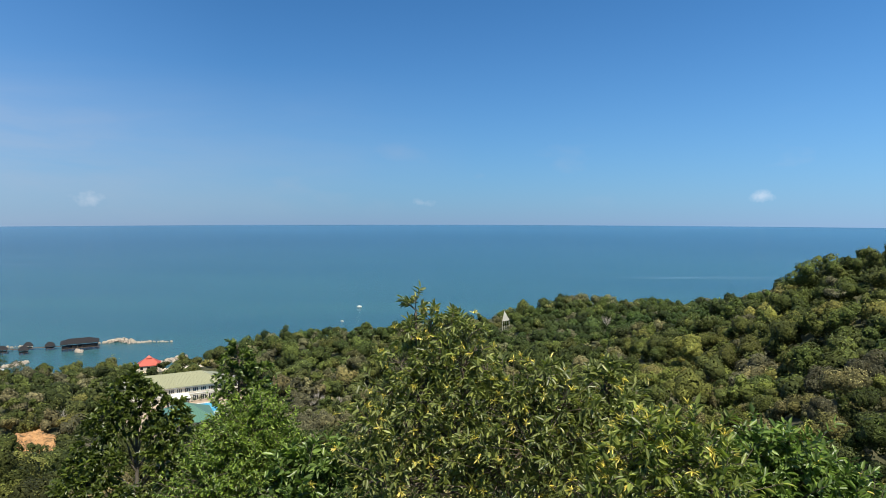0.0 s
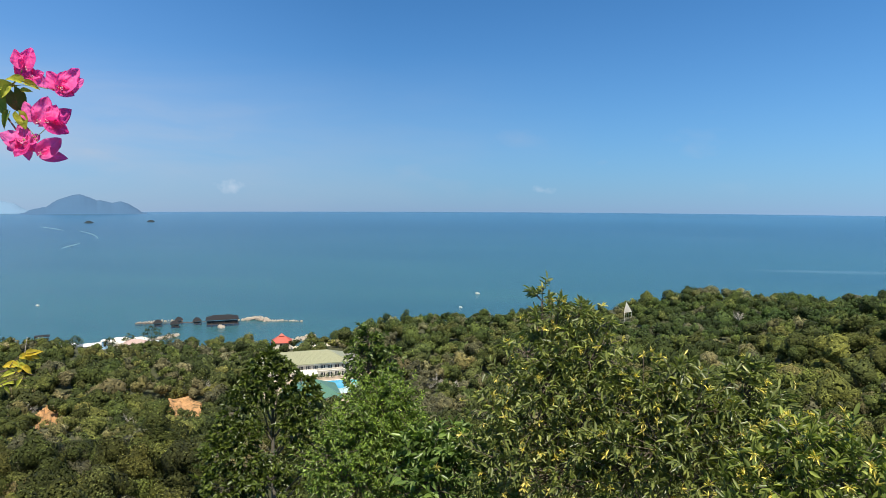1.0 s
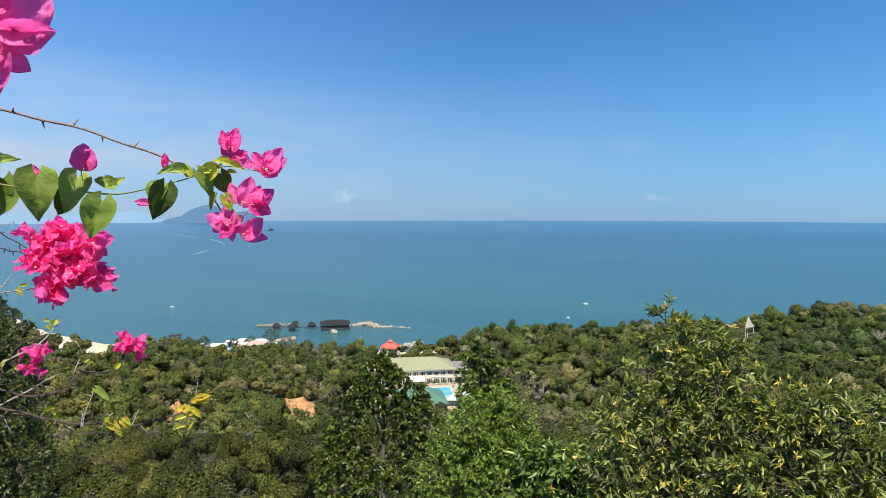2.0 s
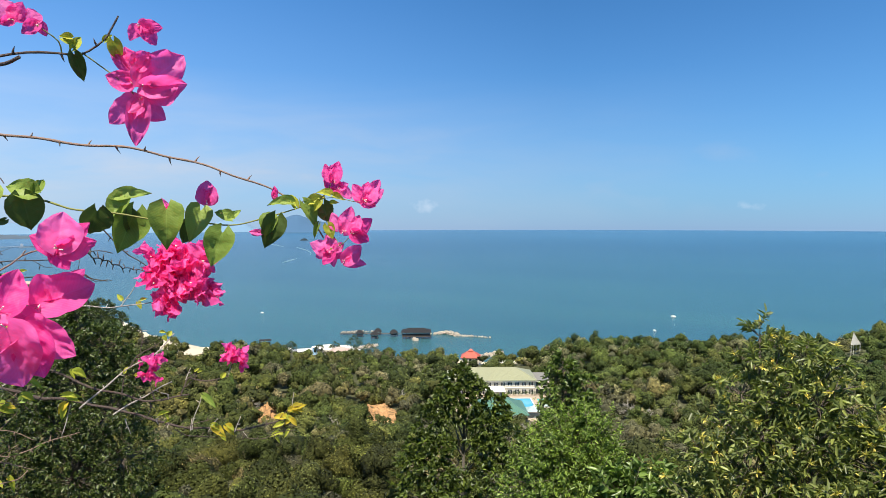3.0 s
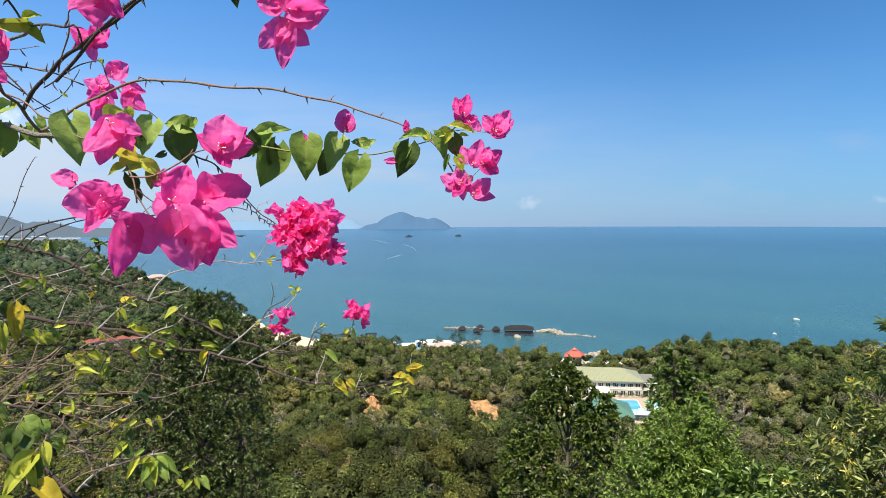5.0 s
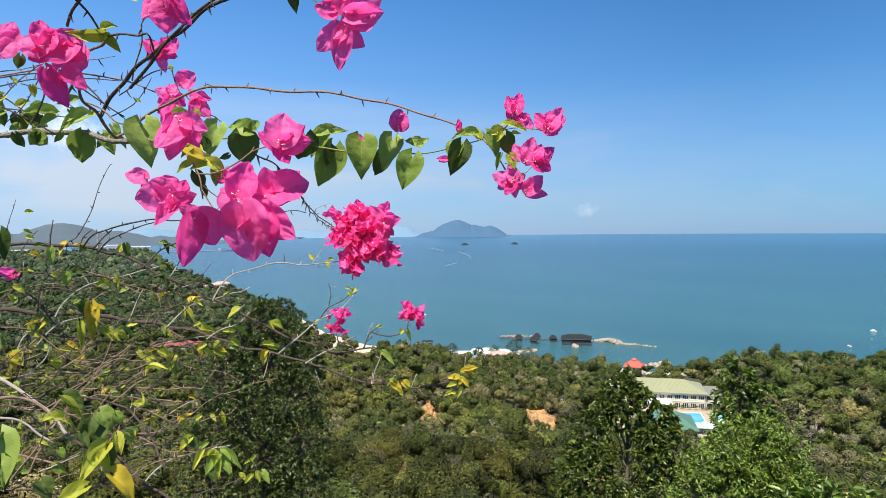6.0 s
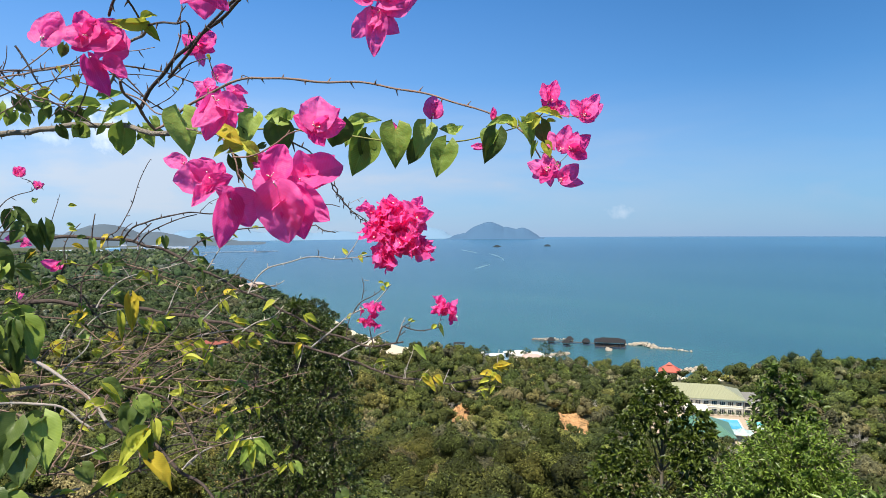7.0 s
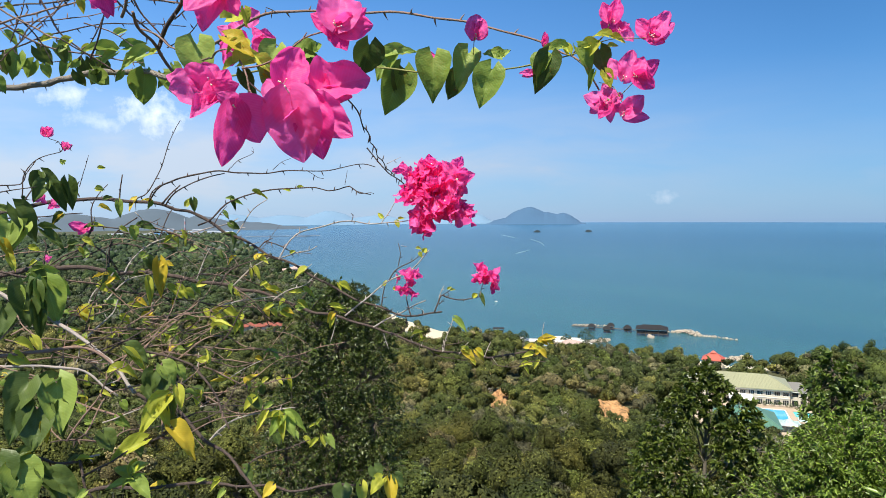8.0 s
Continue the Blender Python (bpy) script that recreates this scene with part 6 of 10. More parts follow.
arm(0.0013, 0.0009, 1, [(-1.001, 0.23, 0.1443), (-0.9772, 0.2314, 0.162), (-0.9532, 0.2318, 0.1764), (-0.9314, 0.2293, 0.183)])
arm(0.0009, 0.0006, 1, [(-1.085, 0.145, 0.1275), (-0.979, 0.1579, 0.138), (-0.8737, 0.1604, 0.1446), (-0.8705, 0.1702, 0.1484), (-0.8578, 0.1743, 0.1551), (-0.8342, 0.1777, 0.1626), (-0.8111, 0.1798, 0.1677), (-0.8002, 0.1807, 0.1678)], MAT_TWIG)
arm(0.0012, 0.0008, 0, [(-0.9074, 0.2496, 0.16), (-0.8847, 0.2569, 0.1502), (-0.863, 0.2623, 0.1372), (-0.8391, 0.2698, 0.1299), (-0.809, 0.2668, 0.1181), (-0.7613, 0.2535, 0.1063), (-0.6941, 0.2333, 0.0967), (-0.6458, 0.2199, 0.0873), (-0.6261, 0.2165, 0.0761), (-0.6165, 0.2152, 0.0647), (-0.6166, 0.2165, 0.0518)], MAT_TWIG)
arm(0.0011, 0.0006, 1, [(-0.8502, 0.2748, 0.1766), (-0.8381, 0.272, 0.1862), (-0.8248, 0.2698, 0.1983), (-0.8036, 0.2628, 0.2044), (-0.7827, 0.2548, 0.2106), (-0.7446, 0.2406, 0.2069)], MAT_TWIG)
arm(0.0008, 0.0005, 1, [(-0.9201, 0.2782, 0.1489), (-0.905, 0.286, 0.1551), (-0.8907, 0.2916, 0.1599), (-0.8773, 0.2941, 0.1665), (-0.8634, 0.2951, 0.1773), (-0.8612, 0.2966, 0.184)])
arm(0.0009, 0.0006, 1, [(-0.8671, 0.2674, 0.1637), (-0.8412, 0.2729, 0.1706), (-0.8155, 0.2768, 0.1779), (-0.7903, 0.281, 0.1798), (-0.7804, 0.2804, 0.175), (-0.7723, 0.2802, 0.1615), (-0.7638, 0.2788, 0.151)])
arm(0.0008, 0.0006, 1, [(-0.8422, 0.3479, 0.1503), (-0.8305, 0.349, 0.1479), (-0.8184, 0.3521, 0.1399), (-0.8088, 0.3502, 0.134)])
arm(0.0006, 0.0004, 1, [(-0.8444, 0.2289, 0.1859), (-0.8405, 0.2382, 0.1879), (-0.8355, 0.2483, 0.192), (-0.8338, 0.2517, 0.1934)], MAT_TWIG)
arm(0.0006, 0.0004, 1, [(-0.8292, 0.3396, 0.179), (-0.8272, 0.3441, 0.1771), (-0.8254, 0.3481, 0.1751)])
arm(0.0008, 0.0006, 0, [(-0.6086, 0.2083, 0.0677), (-0.5953, 0.2117, 0.0678), (-0.5859, 0.2176, 0.0705), (-0.5754, 0.2244, 0.076), (-0.5724, 0.2284, 0.0801), (-0.5678, 0.2348, 0.0834), (-0.5624, 0.2423, 0.0858)], MAT_TWIG)
arm(0.0007, 0.0006, 0, [(-0.6075, 0.2118, 0.0559), (-0.6009, 0.2143, 0.046), (-0.5933, 0.2179, 0.0384), (-0.5855, 0.2214, 0.0346)], MAT_TWIG)
arm(0.0006, 0.0005, 0, [(-0.6067, 0.213, 0.0596), (-0.5986, 0.218, 0.0512), (-0.5893, 0.224, 0.0525), (-0.5815, 0.2269, 0.0553)], MAT_TWIG)
arm(0.0006, 0.0005, 0, [(-0.5723, 0.2284, 0.0804), (-0.5716, 0.2289, 0.0833)], MAT_TWIG)
arm(0.0009, 0.0007, 1, [(-0.639, 0.2717, 0.0891), (-0.6594, 0.2961, 0.087), (-0.6937, 0.336, 0.0807), (-0.7513, 0.3948, 0.066), (-0.8272, 0.4612, 0.0563), (-0.8996, 0.5316, 0.0427), (-0.9688, 0.6056, 0.0318), (-1.02, 0.6693, 0.0206)])
arm(0.0005, 0.0004, 0, [(-0.5954, 0.3854, 0.1132), (-0.604, 0.3918, 0.1099), (-0.6162, 0.4017, 0.106)])
arm(0.0005, 0.0004, 0, [(-0.5642, 0.4904, 0.1196), (-0.5456, 0.4912, 0.1198), (-0.5287, 0.4908, 0.117), (-0.5215, 0.4954, 0.1177)])
arm(0.0005, 0.0004, 0, [(-0.5635, 0.4961, 0.0818), (-0.5529, 0.492, 0.0736), (-0.5513, 0.4934, 0.0693)])
arm(0.0005, 0.0004, 0, [(-0.5529, 0.492, 0.0736), (-0.545, 0.4972, 0.0765), (-0.5395, 0.5003, 0.0837), (-0.5294, 0.4944, 0.0888)])
arm(0.0005, 0.0004, 0, [(-0.5631, 0.4956, 0.0892), (-0.549, 0.4939, 0.0829), (-0.5429, 0.4996, 0.0639)])
arm(0.002, 0.0008, 1, [(-0.7739, 0.2388, 0.1518), (-0.7484, 0.2419, 0.1669), (-0.7229, 0.2443, 0.179), (-0.6982, 0.2452, 0.1875), (-0.6815, 0.2502, 0.1988), (-0.6655, 0.2552, 0.2054), (-0.6487, 0.2617, 0.2097), (-0.6438, 0.2773, 0.2147), (-0.6318, 0.2913, 0.2162), (-0.6217, 0.3001, 0.2171), (-0.6079, 0.309, 0.2267), (-0.6035, 0.3115, 0.233), (-0.5987, 0.3129, 0.2424)])
arm(0.0007, 0.0005, 0, [(-0.6217, 0.3001, 0.2171), (-0.6167, 0.3102, 0.2099), (-0.6095, 0.3191, 0.2028), (-0.6043, 0.3272, 0.1947), (-0.6028, 0.3315, 0.1878)])
arm(0.0007, 0.0005, 0, [(-0.6207, 0.2851, 0.2133), (-0.62, 0.2823, 0.221), (-0.6219, 0.2765, 0.2266), (-0.6233, 0.2722, 0.2302)])
bloom((-0.7512, 0.1352, 0.1594, -0.754, 0.1486, 0.1837, 0.9, 0.7, -0.3), (-0.7494, 0.1377, 0.1643, -0.7501, 0.1499, 0.1783, 0.7, 0.2, 0.4))
bloom((-0.7596, 0.1699, 0.1718, -0.7715, 0.1512, 0.1729, 0.9, 0.45, -0.3), (-0.7598, 0.1699, 0.171, -0.7719, 0.1705, 0.1941, 0.75, 0.9, 0.1), (-0.7604, 0.1715, 0.1663, -0.7654, 0.1972, 0.189, 0.75, 0.6, 0.3), (-0.7629, 0.1768, 0.1712, -0.7615, 0.1998, 0.1691, 0.85, -0.35, 0.2), (-0.7689, 0.1835, 0.1594, -0.7724, 0.2039, 0.1863, 0.7, 0.3, 0.5), (-0.7638, 0.1727, 0.1688, -0.7738, 0.1624, 0.1631, 0.8, -0.2, -0.3))
bloom((-0.7632, 0.1713, 0.1546, -0.7711, 0.1887, 0.1289, 0.55, -0.35, -0.1), (-0.7599, 0.182, 0.1533, -0.7564, 0.1972, 0.142, 0.85, 0.45, 0.3), (-0.765, 0.1789, 0.1545, -0.7733, 0.1702, 0.1448, 0.75, 0.2, -0.5), (-0.7658, 0.1839, 0.1528, -0.7636, 0.198, 0.153, 0.6, 0.8, 0.2))
bloom((-0.6312, 0.2, 0.1886, -0.6375, 0.1896, 0.1705, 0.75, 0.5, -0.4), (-0.6347, 0.2024, 0.1886, -0.6464, 0.2105, 0.1671, 0.85, -0.3, 0), (-0.6322, 0.2021, 0.1894, -0.6282, 0.2194, 0.1715, 0.75, 0.4, 0.35))
bloom((-1.018, 0.3827, 0.2549, -1.035, 0.3678, 0.2708, 0.85, 0.5, -0.3), (-1.016, 0.386, 0.258, -1.016, 0.4051, 0.2761, 0.9, 0.5, 0.3), (-1.018, 0.3838, 0.2551, -1.018, 0.4046, 0.2532, 0.7, -0.3, 0.4), (-1.019, 0.3817, 0.2521, -1.029, 0.3939, 0.2316, 0.55, -0.4, 0), (-1.022, 0.3844, 0.2545, -1.038, 0.3711, 0.2463, 0.6, 0.1, -0.4))
bloom((-1.007, 0.4014, 0.2164, -1.003, 0.4208, 0.2318, 1, 0.3, 0.2), (-1.01, 0.404, 0.2157, -1.014, 0.4099, 0.2362, 0.8, 0.6, -0.1))
bloom((-0.9971, 0.384, 0.1982, -1.011, 0.3706, 0.2052, 0.85, 0.4, -0.3), (-0.9976, 0.3842, 0.1955, -1.011, 0.383, 0.1745, 0.6, -0.3, -0.2), (-0.9967, 0.3853, 0.1969, -0.9934, 0.4025, 0.186, 0.8, 0.2, 0.3), (-0.9959, 0.3864, 0.1983, -1.004, 0.3876, 0.2151, 0.8, 0.7, 0), (-1.002, 0.3848, 0.1961, -1.016, 0.3754, 0.1896, 0.7, -0.2, -0.4))
bloom((-0.9843, 0.4101, 0.1958, -0.9755, 0.4254, 0.1709, 0.75, 0.4, 0.3), (-0.9866, 0.4114, 0.1977, -0.9809, 0.4306, 0.1953, 0.7, 0.7, 0.3), (-0.9838, 0.4114, 0.1945, -0.9988, 0.4126, 0.175, 0.6, -0.4, -0.3), (-0.984, 0.41, 0.1972, -0.9922, 0.4055, 0.2076, 0.8, 0.5, -0.3))
bloom((-0.961, 0.373, 0.1795, -0.9843, 0.3667, 0.1543, 0.7, -0.4, -0.2), (-0.9639, 0.3759, 0.1802, -0.9858, 0.3596, 0.1714, 0.7, 0.1, -0.5))
bloom((-0.5458, 0.1664, 0.0908, -0.5486, 0.1548, 0.0748, 0.8, 0.55, -0.35), (-0.5487, 0.1692, 0.0921, -0.5548, 0.1645, 0.0695, 0.62, 0, -0.1), (-0.545, 0.1679, 0.0909, -0.5407, 0.1804, 0.0858, 0.85, 0.5, 0.3), (-0.5509, 0.1657, 0.0888, -0.5529, 0.1727, 0.0954, 1, 1, 0), (-0.5502, 0.1712, 0.0906, -0.5489, 0.1795, 0.0774, 0.7, 0.1, 0.3))
bloom((-0.5538, 0.2373, 0.0846, -0.5608, 0.2457, 0.1054, 1, 0.7, 0.1), (-0.555, 0.2389, 0.0852, -0.5476, 0.2579, 0.088, 0.72, -0.15, 0.3), (-0.554, 0.2366, 0.086, -0.5664, 0.2295, 0.0923, 0.85, 0.5, -0.35), (-0.5572, 0.2379, 0.0835, -0.5525, 0.2429, 0.0723, 0.85, 0.25, 0.1), (-0.5568, 0.2411, 0.0874, -0.557, 0.2593, 0.0995, 0.6, 0.5, 0.5))
bloom((-0.5871, 0.1817, 0.0528, -0.6024, 0.1666, 0.0502, 1, -0.15, -0.35), (-0.5896, 0.1836, 0.0522, -0.5988, 0.1777, 0.0642, 1.05, 0.4, -0.2), (-0.585, 0.1798, 0.0465, -0.5802, 0.1941, 0.0532, 0.75, -0.3, 0.3), (-0.5875, 0.1838, 0.0446, -0.5875, 0.1709, 0.033, 0.6, 0.7, -0.2), (-0.5906, 0.1862, 0.0503, -0.591, 0.1933, 0.0624, 0.8, 0.2, 0.3))
bloom((-0.5612, 0.1829, 0.0373, -0.5702, 0.1791, 0.0088, 0.56, -0.22, -0.1), (-0.562, 0.1855, 0.0407, -0.5637, 0.1974, 0.021, 0.9, -0.25, 0.25), (-0.5648, 0.1869, 0.038, -0.5711, 0.1778, 0.0454, 0.85, -0.3, -0.35), (-0.5659, 0.1868, 0.0401, -0.5639, 0.1938, 0.0448, 0.8, -0.1, 0.3))
bloom((-0.6582, 0.1981, 0.0662, -0.6686, 0.1883, 0.0706, 0.85, 0.5, -0.3), (-0.6582, 0.1981, 0.0662, -0.6608, 0.1959, 0.0607, 0.6, -0.2, 0), (-0.6579, 0.1987, 0.067, -0.6606, 0.1985, 0.0723, 0.7, 0.6, 0.2))
bloom((-0.5628, 0.2098, 0.0519, -0.564, 0.2218, 0.0743, 0.78, 0.3, 0.25), (-0.5658, 0.2047, 0.0526, -0.5546, 0.2123, 0.042, 0.95, 0.7, 0.1), (-0.5646, 0.2148, 0.05, -0.5775, 0.2078, 0.0574, 0.7, 0.6, -0.3), (-0.5602, 0.22, 0.05, -0.5602, 0.2296, 0.0416, 0.85, -0.4, 0.2))
bloom((-0.5457, 0.2039, 0.0445, -0.5478, 0.2123, 0.0108, 0.85, -0.22, -0.1), (-0.546, 0.2147, 0.0426, -0.5469, 0.2234, 0.0127, 0.65, -0.2, 0), (-0.5578, 0.2223, 0.0422, -0.5365, 0.2346, 0.025, 0.75, 0.1, -0.4), (-0.548, 0.2098, 0.0412, -0.5579, 0.1995, 0.0285, 0.6, 0.3, -0.5), (-0.5517, 0.2075, 0.0433, -0.5623, 0.2016, 0.0373, 0.8, -0.3, -0.4))
bloom((-0.5656, 0.2334, 0.0526, -0.5568, 0.262, 0.0636, 0.88, 0.55, 0.15), (-0.5681, 0.2368, 0.0543, -0.5715, 0.2656, 0.0715, 0.55, 0.9, 0.3), (-0.5653, 0.2358, 0.0527, -0.5767, 0.232, 0.0619, 0.85, 0.6, -0.3), (-0.5678, 0.2374, 0.0521, -0.5631, 0.2535, 0.0508, 0.6, -0.3, 0.3))
bloom((-0.6157, 0.2366, 0.068, -0.6239, 0.2281, 0.0712, 0.7, -0.1, -0.3), (-0.6161, 0.236, 0.0672, -0.6192, 0.2299, 0.0632, 0.7, 0.5, -0.2), (-0.6164, 0.2353, 0.0688, -0.617, 0.2376, 0.0752, 0.7, 0.3, 0.2))
bloom((-0.5524, 0.4957, 0.1362, -0.5497, 0.5013, 0.1554, 0.62, 0.3, 0.2), (-0.5548, 0.4937, 0.1373, -0.5606, 0.4948, 0.1523, 0.6, 0.4, -0.3), (-0.5554, 0.4982, 0.1374, -0.5586, 0.5067, 0.1537, 0.6, 0.8, 0))
bloom((-0.548, 0.5003, 0.1283, -0.5637, 0.4961, 0.1376, 0.75, 0.3, -0.3), (-0.5462, 0.5013, 0.1293, -0.5407, 0.5072, 0.1194, 0.8, 0.2, 0.3), (-0.5487, 0.4995, 0.1294, -0.544, 0.5076, 0.1345, 0.8, 0.7, 0.2), (-0.5498, 0.4992, 0.1274, -0.5554, 0.4963, 0.1298, 0.7, -0.3, -0.3))
bloom((-0.5197, 0.4964, 0.1186, -0.5308, 0.495, 0.1329, 0.75, 0.3, -0.3), (-0.5189, 0.497, 0.1176, -0.5103, 0.5101, 0.1374, 0.6, 0.3, 0.3), (-0.518, 0.4974, 0.1186, -0.5071, 0.5115, 0.1285, 0.75, 0.5, 0.2), (-0.5206, 0.4959, 0.1177, -0.5122, 0.5053, 0.1132, 0.75, -0.1, 0.2), (-0.5229, 0.4977, 0.1201, -0.5289, 0.4958, 0.1236, 0.9, 0.1, -0.3), (-0.5215, 0.5011, 0.1193, -0.5223, 0.5083, 0.1356, 0.6, 0.6, 0))
bloom((-0.5426, 0.4975, 0.09, -0.5387, 0.5051, 0.1132, 0.7, 0.2, 0.3), (-0.5468, 0.4944, 0.0921, -0.5534, 0.495, 0.1074, 0.7, 0.3, -0.3), (-0.5443, 0.4963, 0.091, -0.5403, 0.5015, 0.089, 0.9, -0.3, 0.2))
bloom((-0.5302, 0.4938, 0.0888, -0.5183, 0.5083, 0.1013, 0.75, 0.3, 0.2), (-0.5302, 0.4937, 0.0898, -0.5205, 0.5069, 0.0802, 0.75, -0.2, 0.2), (-0.5284, 0.4948, 0.0908, -0.5278, 0.5014, 0.1051, 0.7, 0.5, 0), (-0.531, 0.4969, 0.0891, -0.527, 0.5037, 0.082, 0.7, -0.4, 0))
bloom((-0.5538, 0.4915, 0.072, -0.5728, 0.4863, 0.0792, 0.8, 0.3, -0.3), (-0.5522, 0.4928, 0.0704, -0.5591, 0.4879, 0.059, 0.8, 0.2, -0.2), (-0.5504, 0.4939, 0.0725, -0.546, 0.5024, 0.0789, 0.8, 0.4, 0.3), (-0.5529, 0.4921, 0.0725, -0.5585, 0.4965, 0.0894, 0.7, 0.5, 0), (-0.5522, 0.4928, 0.0694, -0.5549, 0.4984, 0.0559, 0.6, -0.4, 0), (-0.553, 0.4958, 0.0716, -0.5488, 0.5045, 0.0654, 0.8, -0.3, 0.3), (-0.5587, 0.4929, 0.0728, -0.5709, 0.4916, 0.0649, 0.7, -0.3, -0.3))
bloom((-0.543, 0.4997, 0.0618, -0.5342, 0.513, 0.0767, 0.75, 0.3, 0.2), (-0.5421, 0.5002, 0.0618, -0.53, 0.5151, 0.0591, 0.6, -0.1, 0.3), (-0.5412, 0.5008, 0.0628, -0.543, 0.5055, 0.0747, 0.7, 0.5, -0.1), (-0.5438, 0.5028, 0.0609, -0.536, 0.5081, 0.065, 0.8, 0.1, 0))
bloom((-0.6002, 0.3902, 0.1152, -0.6017, 0.392, 0.1334, 0.95, 0.3, 0), (-0.6005, 0.3899, 0.1152, -0.6063, 0.3883, 0.1277, 0.8, 0.2, -0.5), (-0.5999, 0.3905, 0.1152, -0.5978, 0.3977, 0.1278, 0.8, 0.2, 0.5))
bloom((-0.596, 0.4655, 0.1203, -0.5963, 0.466, 0.132, 0.5, 0.2, 0), (-0.596, 0.4655, 0.1203, -0.594, 0.4665, 0.1297, 0.6, 0, 0.4))
bloom((-0.6625, 0.4041, 0.1041, -0.6699, 0.4025, 0.1205, 0.6, 0.3, -0.3), (-0.6625, 0.4041, 0.1041, -0.6624, 0.4085, 0.1172, 0.7, 0.3, 0.2), (-0.6617, 0.4048, 0.1051, -0.6593, 0.4142, 0.1121, 0.6, 0.3, 0.4))
bloom((-0.5764, 0.4276, 0.0898, -0.5861, 0.4221, 0.0907, 0.5, 0.3, -0.2), (-0.5764, 0.4276, 0.0893, -0.5847, 0.4235, 0.0882, 0.5, -0.3, -0.2))
bloom((-0.597, 0.3301, 0.1976, -0.5886, 0.3591, 0.2238, 0.8, 0.5, 0.3), (-0.5983, 0.3322, 0.1965, -0.5843, 0.358, 0.2033, 0.75, -0.1, 0.3), (-0.6003, 0.3328, 0.1969, -0.5978, 0.3453, 0.1881, 0.9, -0.3, 0.1), (-0.6011, 0.3325, 0.1995, -0.6026, 0.3384, 0.2185, 0.7, 0.6, -0.2))
bloom((-0.6025, 0.3302, 0.1876, -0.6201, 0.3189, 0.171, 0.75, 0.2, -0.35), (-0.6023, 0.331, 0.186, -0.6062, 0.3302, 0.155, 0.55, 0.1, 0), (-0.6044, 0.3328, 0.1875, -0.5965, 0.3493, 0.1759, 0.85, 0.25, 0.3), (-0.6009, 0.3289, 0.1879, -0.6027, 0.322, 0.1779, 0.9, 0.6, -0.1), (-0.605, 0.3333, 0.1885, -0.6037, 0.3407, 0.1931, 0.8, 0.9, 0.2))
bloom((-0.5904, 0.3237, 0.238, -0.5859, 0.334, 0.2263, 0.8, 0.3, 0.3), (-0.5911, 0.3233, 0.2372, -0.5966, 0.3196, 0.2276, 0.8, 0.3, -0.3), (-0.5897, 0.3242, 0.2388, -0.5825, 0.3365, 0.2385, 0.8, 0.5, 0.2))
bloom((-0.6004, 0.3241, 0.2107, -0.6122, 0.3159, 0.2211, 0.8, 0.3, -0.3), (-0.5994, 0.3253, 0.2108, -0.5959, 0.3361, 0.2227, 0.85, 0.4, 0.3), (-0.6036, 0.3266, 0.2109, -0.6105, 0.3265, 0.226, 0.7, 0.7, 0))
bloom((-0.6013, 0.3245, 0.1986, -0.6155, 0.314, 0.2041, 0.8, 0.2, -0.3), (-0.6008, 0.3251, 0.1987, -0.6007, 0.3283, 0.2092, 0.8, 0.4, 0.2), (-0.6015, 0.3246, 0.1979, -0.6099, 0.3192, 0.1963, 0.7, -0.4, -0.2))
bloom((-0.6233, 0.2722, 0.2302, -0.631, 0.2653, 0.2237, 0.8, 0.3, -0.3), (-0.6227, 0.2726, 0.231, -0.6232, 0.2777, 0.2234, 0.8, 0, 0.2), (-0.6234, 0.2714, 0.2315, -0.6282, 0.2682, 0.2406, 0.9, 0.5, -0.2))
bloom((-0.6307, 0.2598, 0.2311, -0.6379, 0.2529, 0.2452, 0.9, 0.4, -0.2), (-0.6303, 0.2604, 0.2312, -0.637, 0.2556, 0.2281, 0.8, 0, -0.3), (-0.6297, 0.2609, 0.232, -0.6297, 0.266, 0.2439, 0.9, 0.5, 0.2))
foliage([
    (-0.7995, 0.2608, 0.1258, -0.7907, 0.2599, 0.0912, 0.92, 0, 0.35, -0.2),
    (-0.7705, 0.3177, 0.1266, -0.7723, 0.3054, 0.1013, 0.85, 0, 0.4, -0.2),
    (-0.7557, 0.3429, 0.1244, -0.7729, 0.3281, 0.1333, 0.8, 0, 0.5, -0.2),
    (-0.755, 0.3437, 0.1255, -0.757, 0.356, 0.1396, 0.5, 0, 0.6, 0.3),
    (-0.7602, 0.337, 0.1199, -0.7681, 0.3485, 0.0909, 0.95, 1, -0.3, 0.1),
    (-0.7782, 0.3072, 0.1146, -0.783, 0.3164, 0.1008, 0.6, 1, -0.4, 0.2),
    (-0.7686, 0.3271, 0.1015, -0.7744, 0.3208, 0.0972, 0.7, 1, -0.3, 0),
    (-0.6472, 0.3267, 0.1079, -0.6598, 0.3297, 0.0846, 0.9, 1, -0.4, 0.1),
])
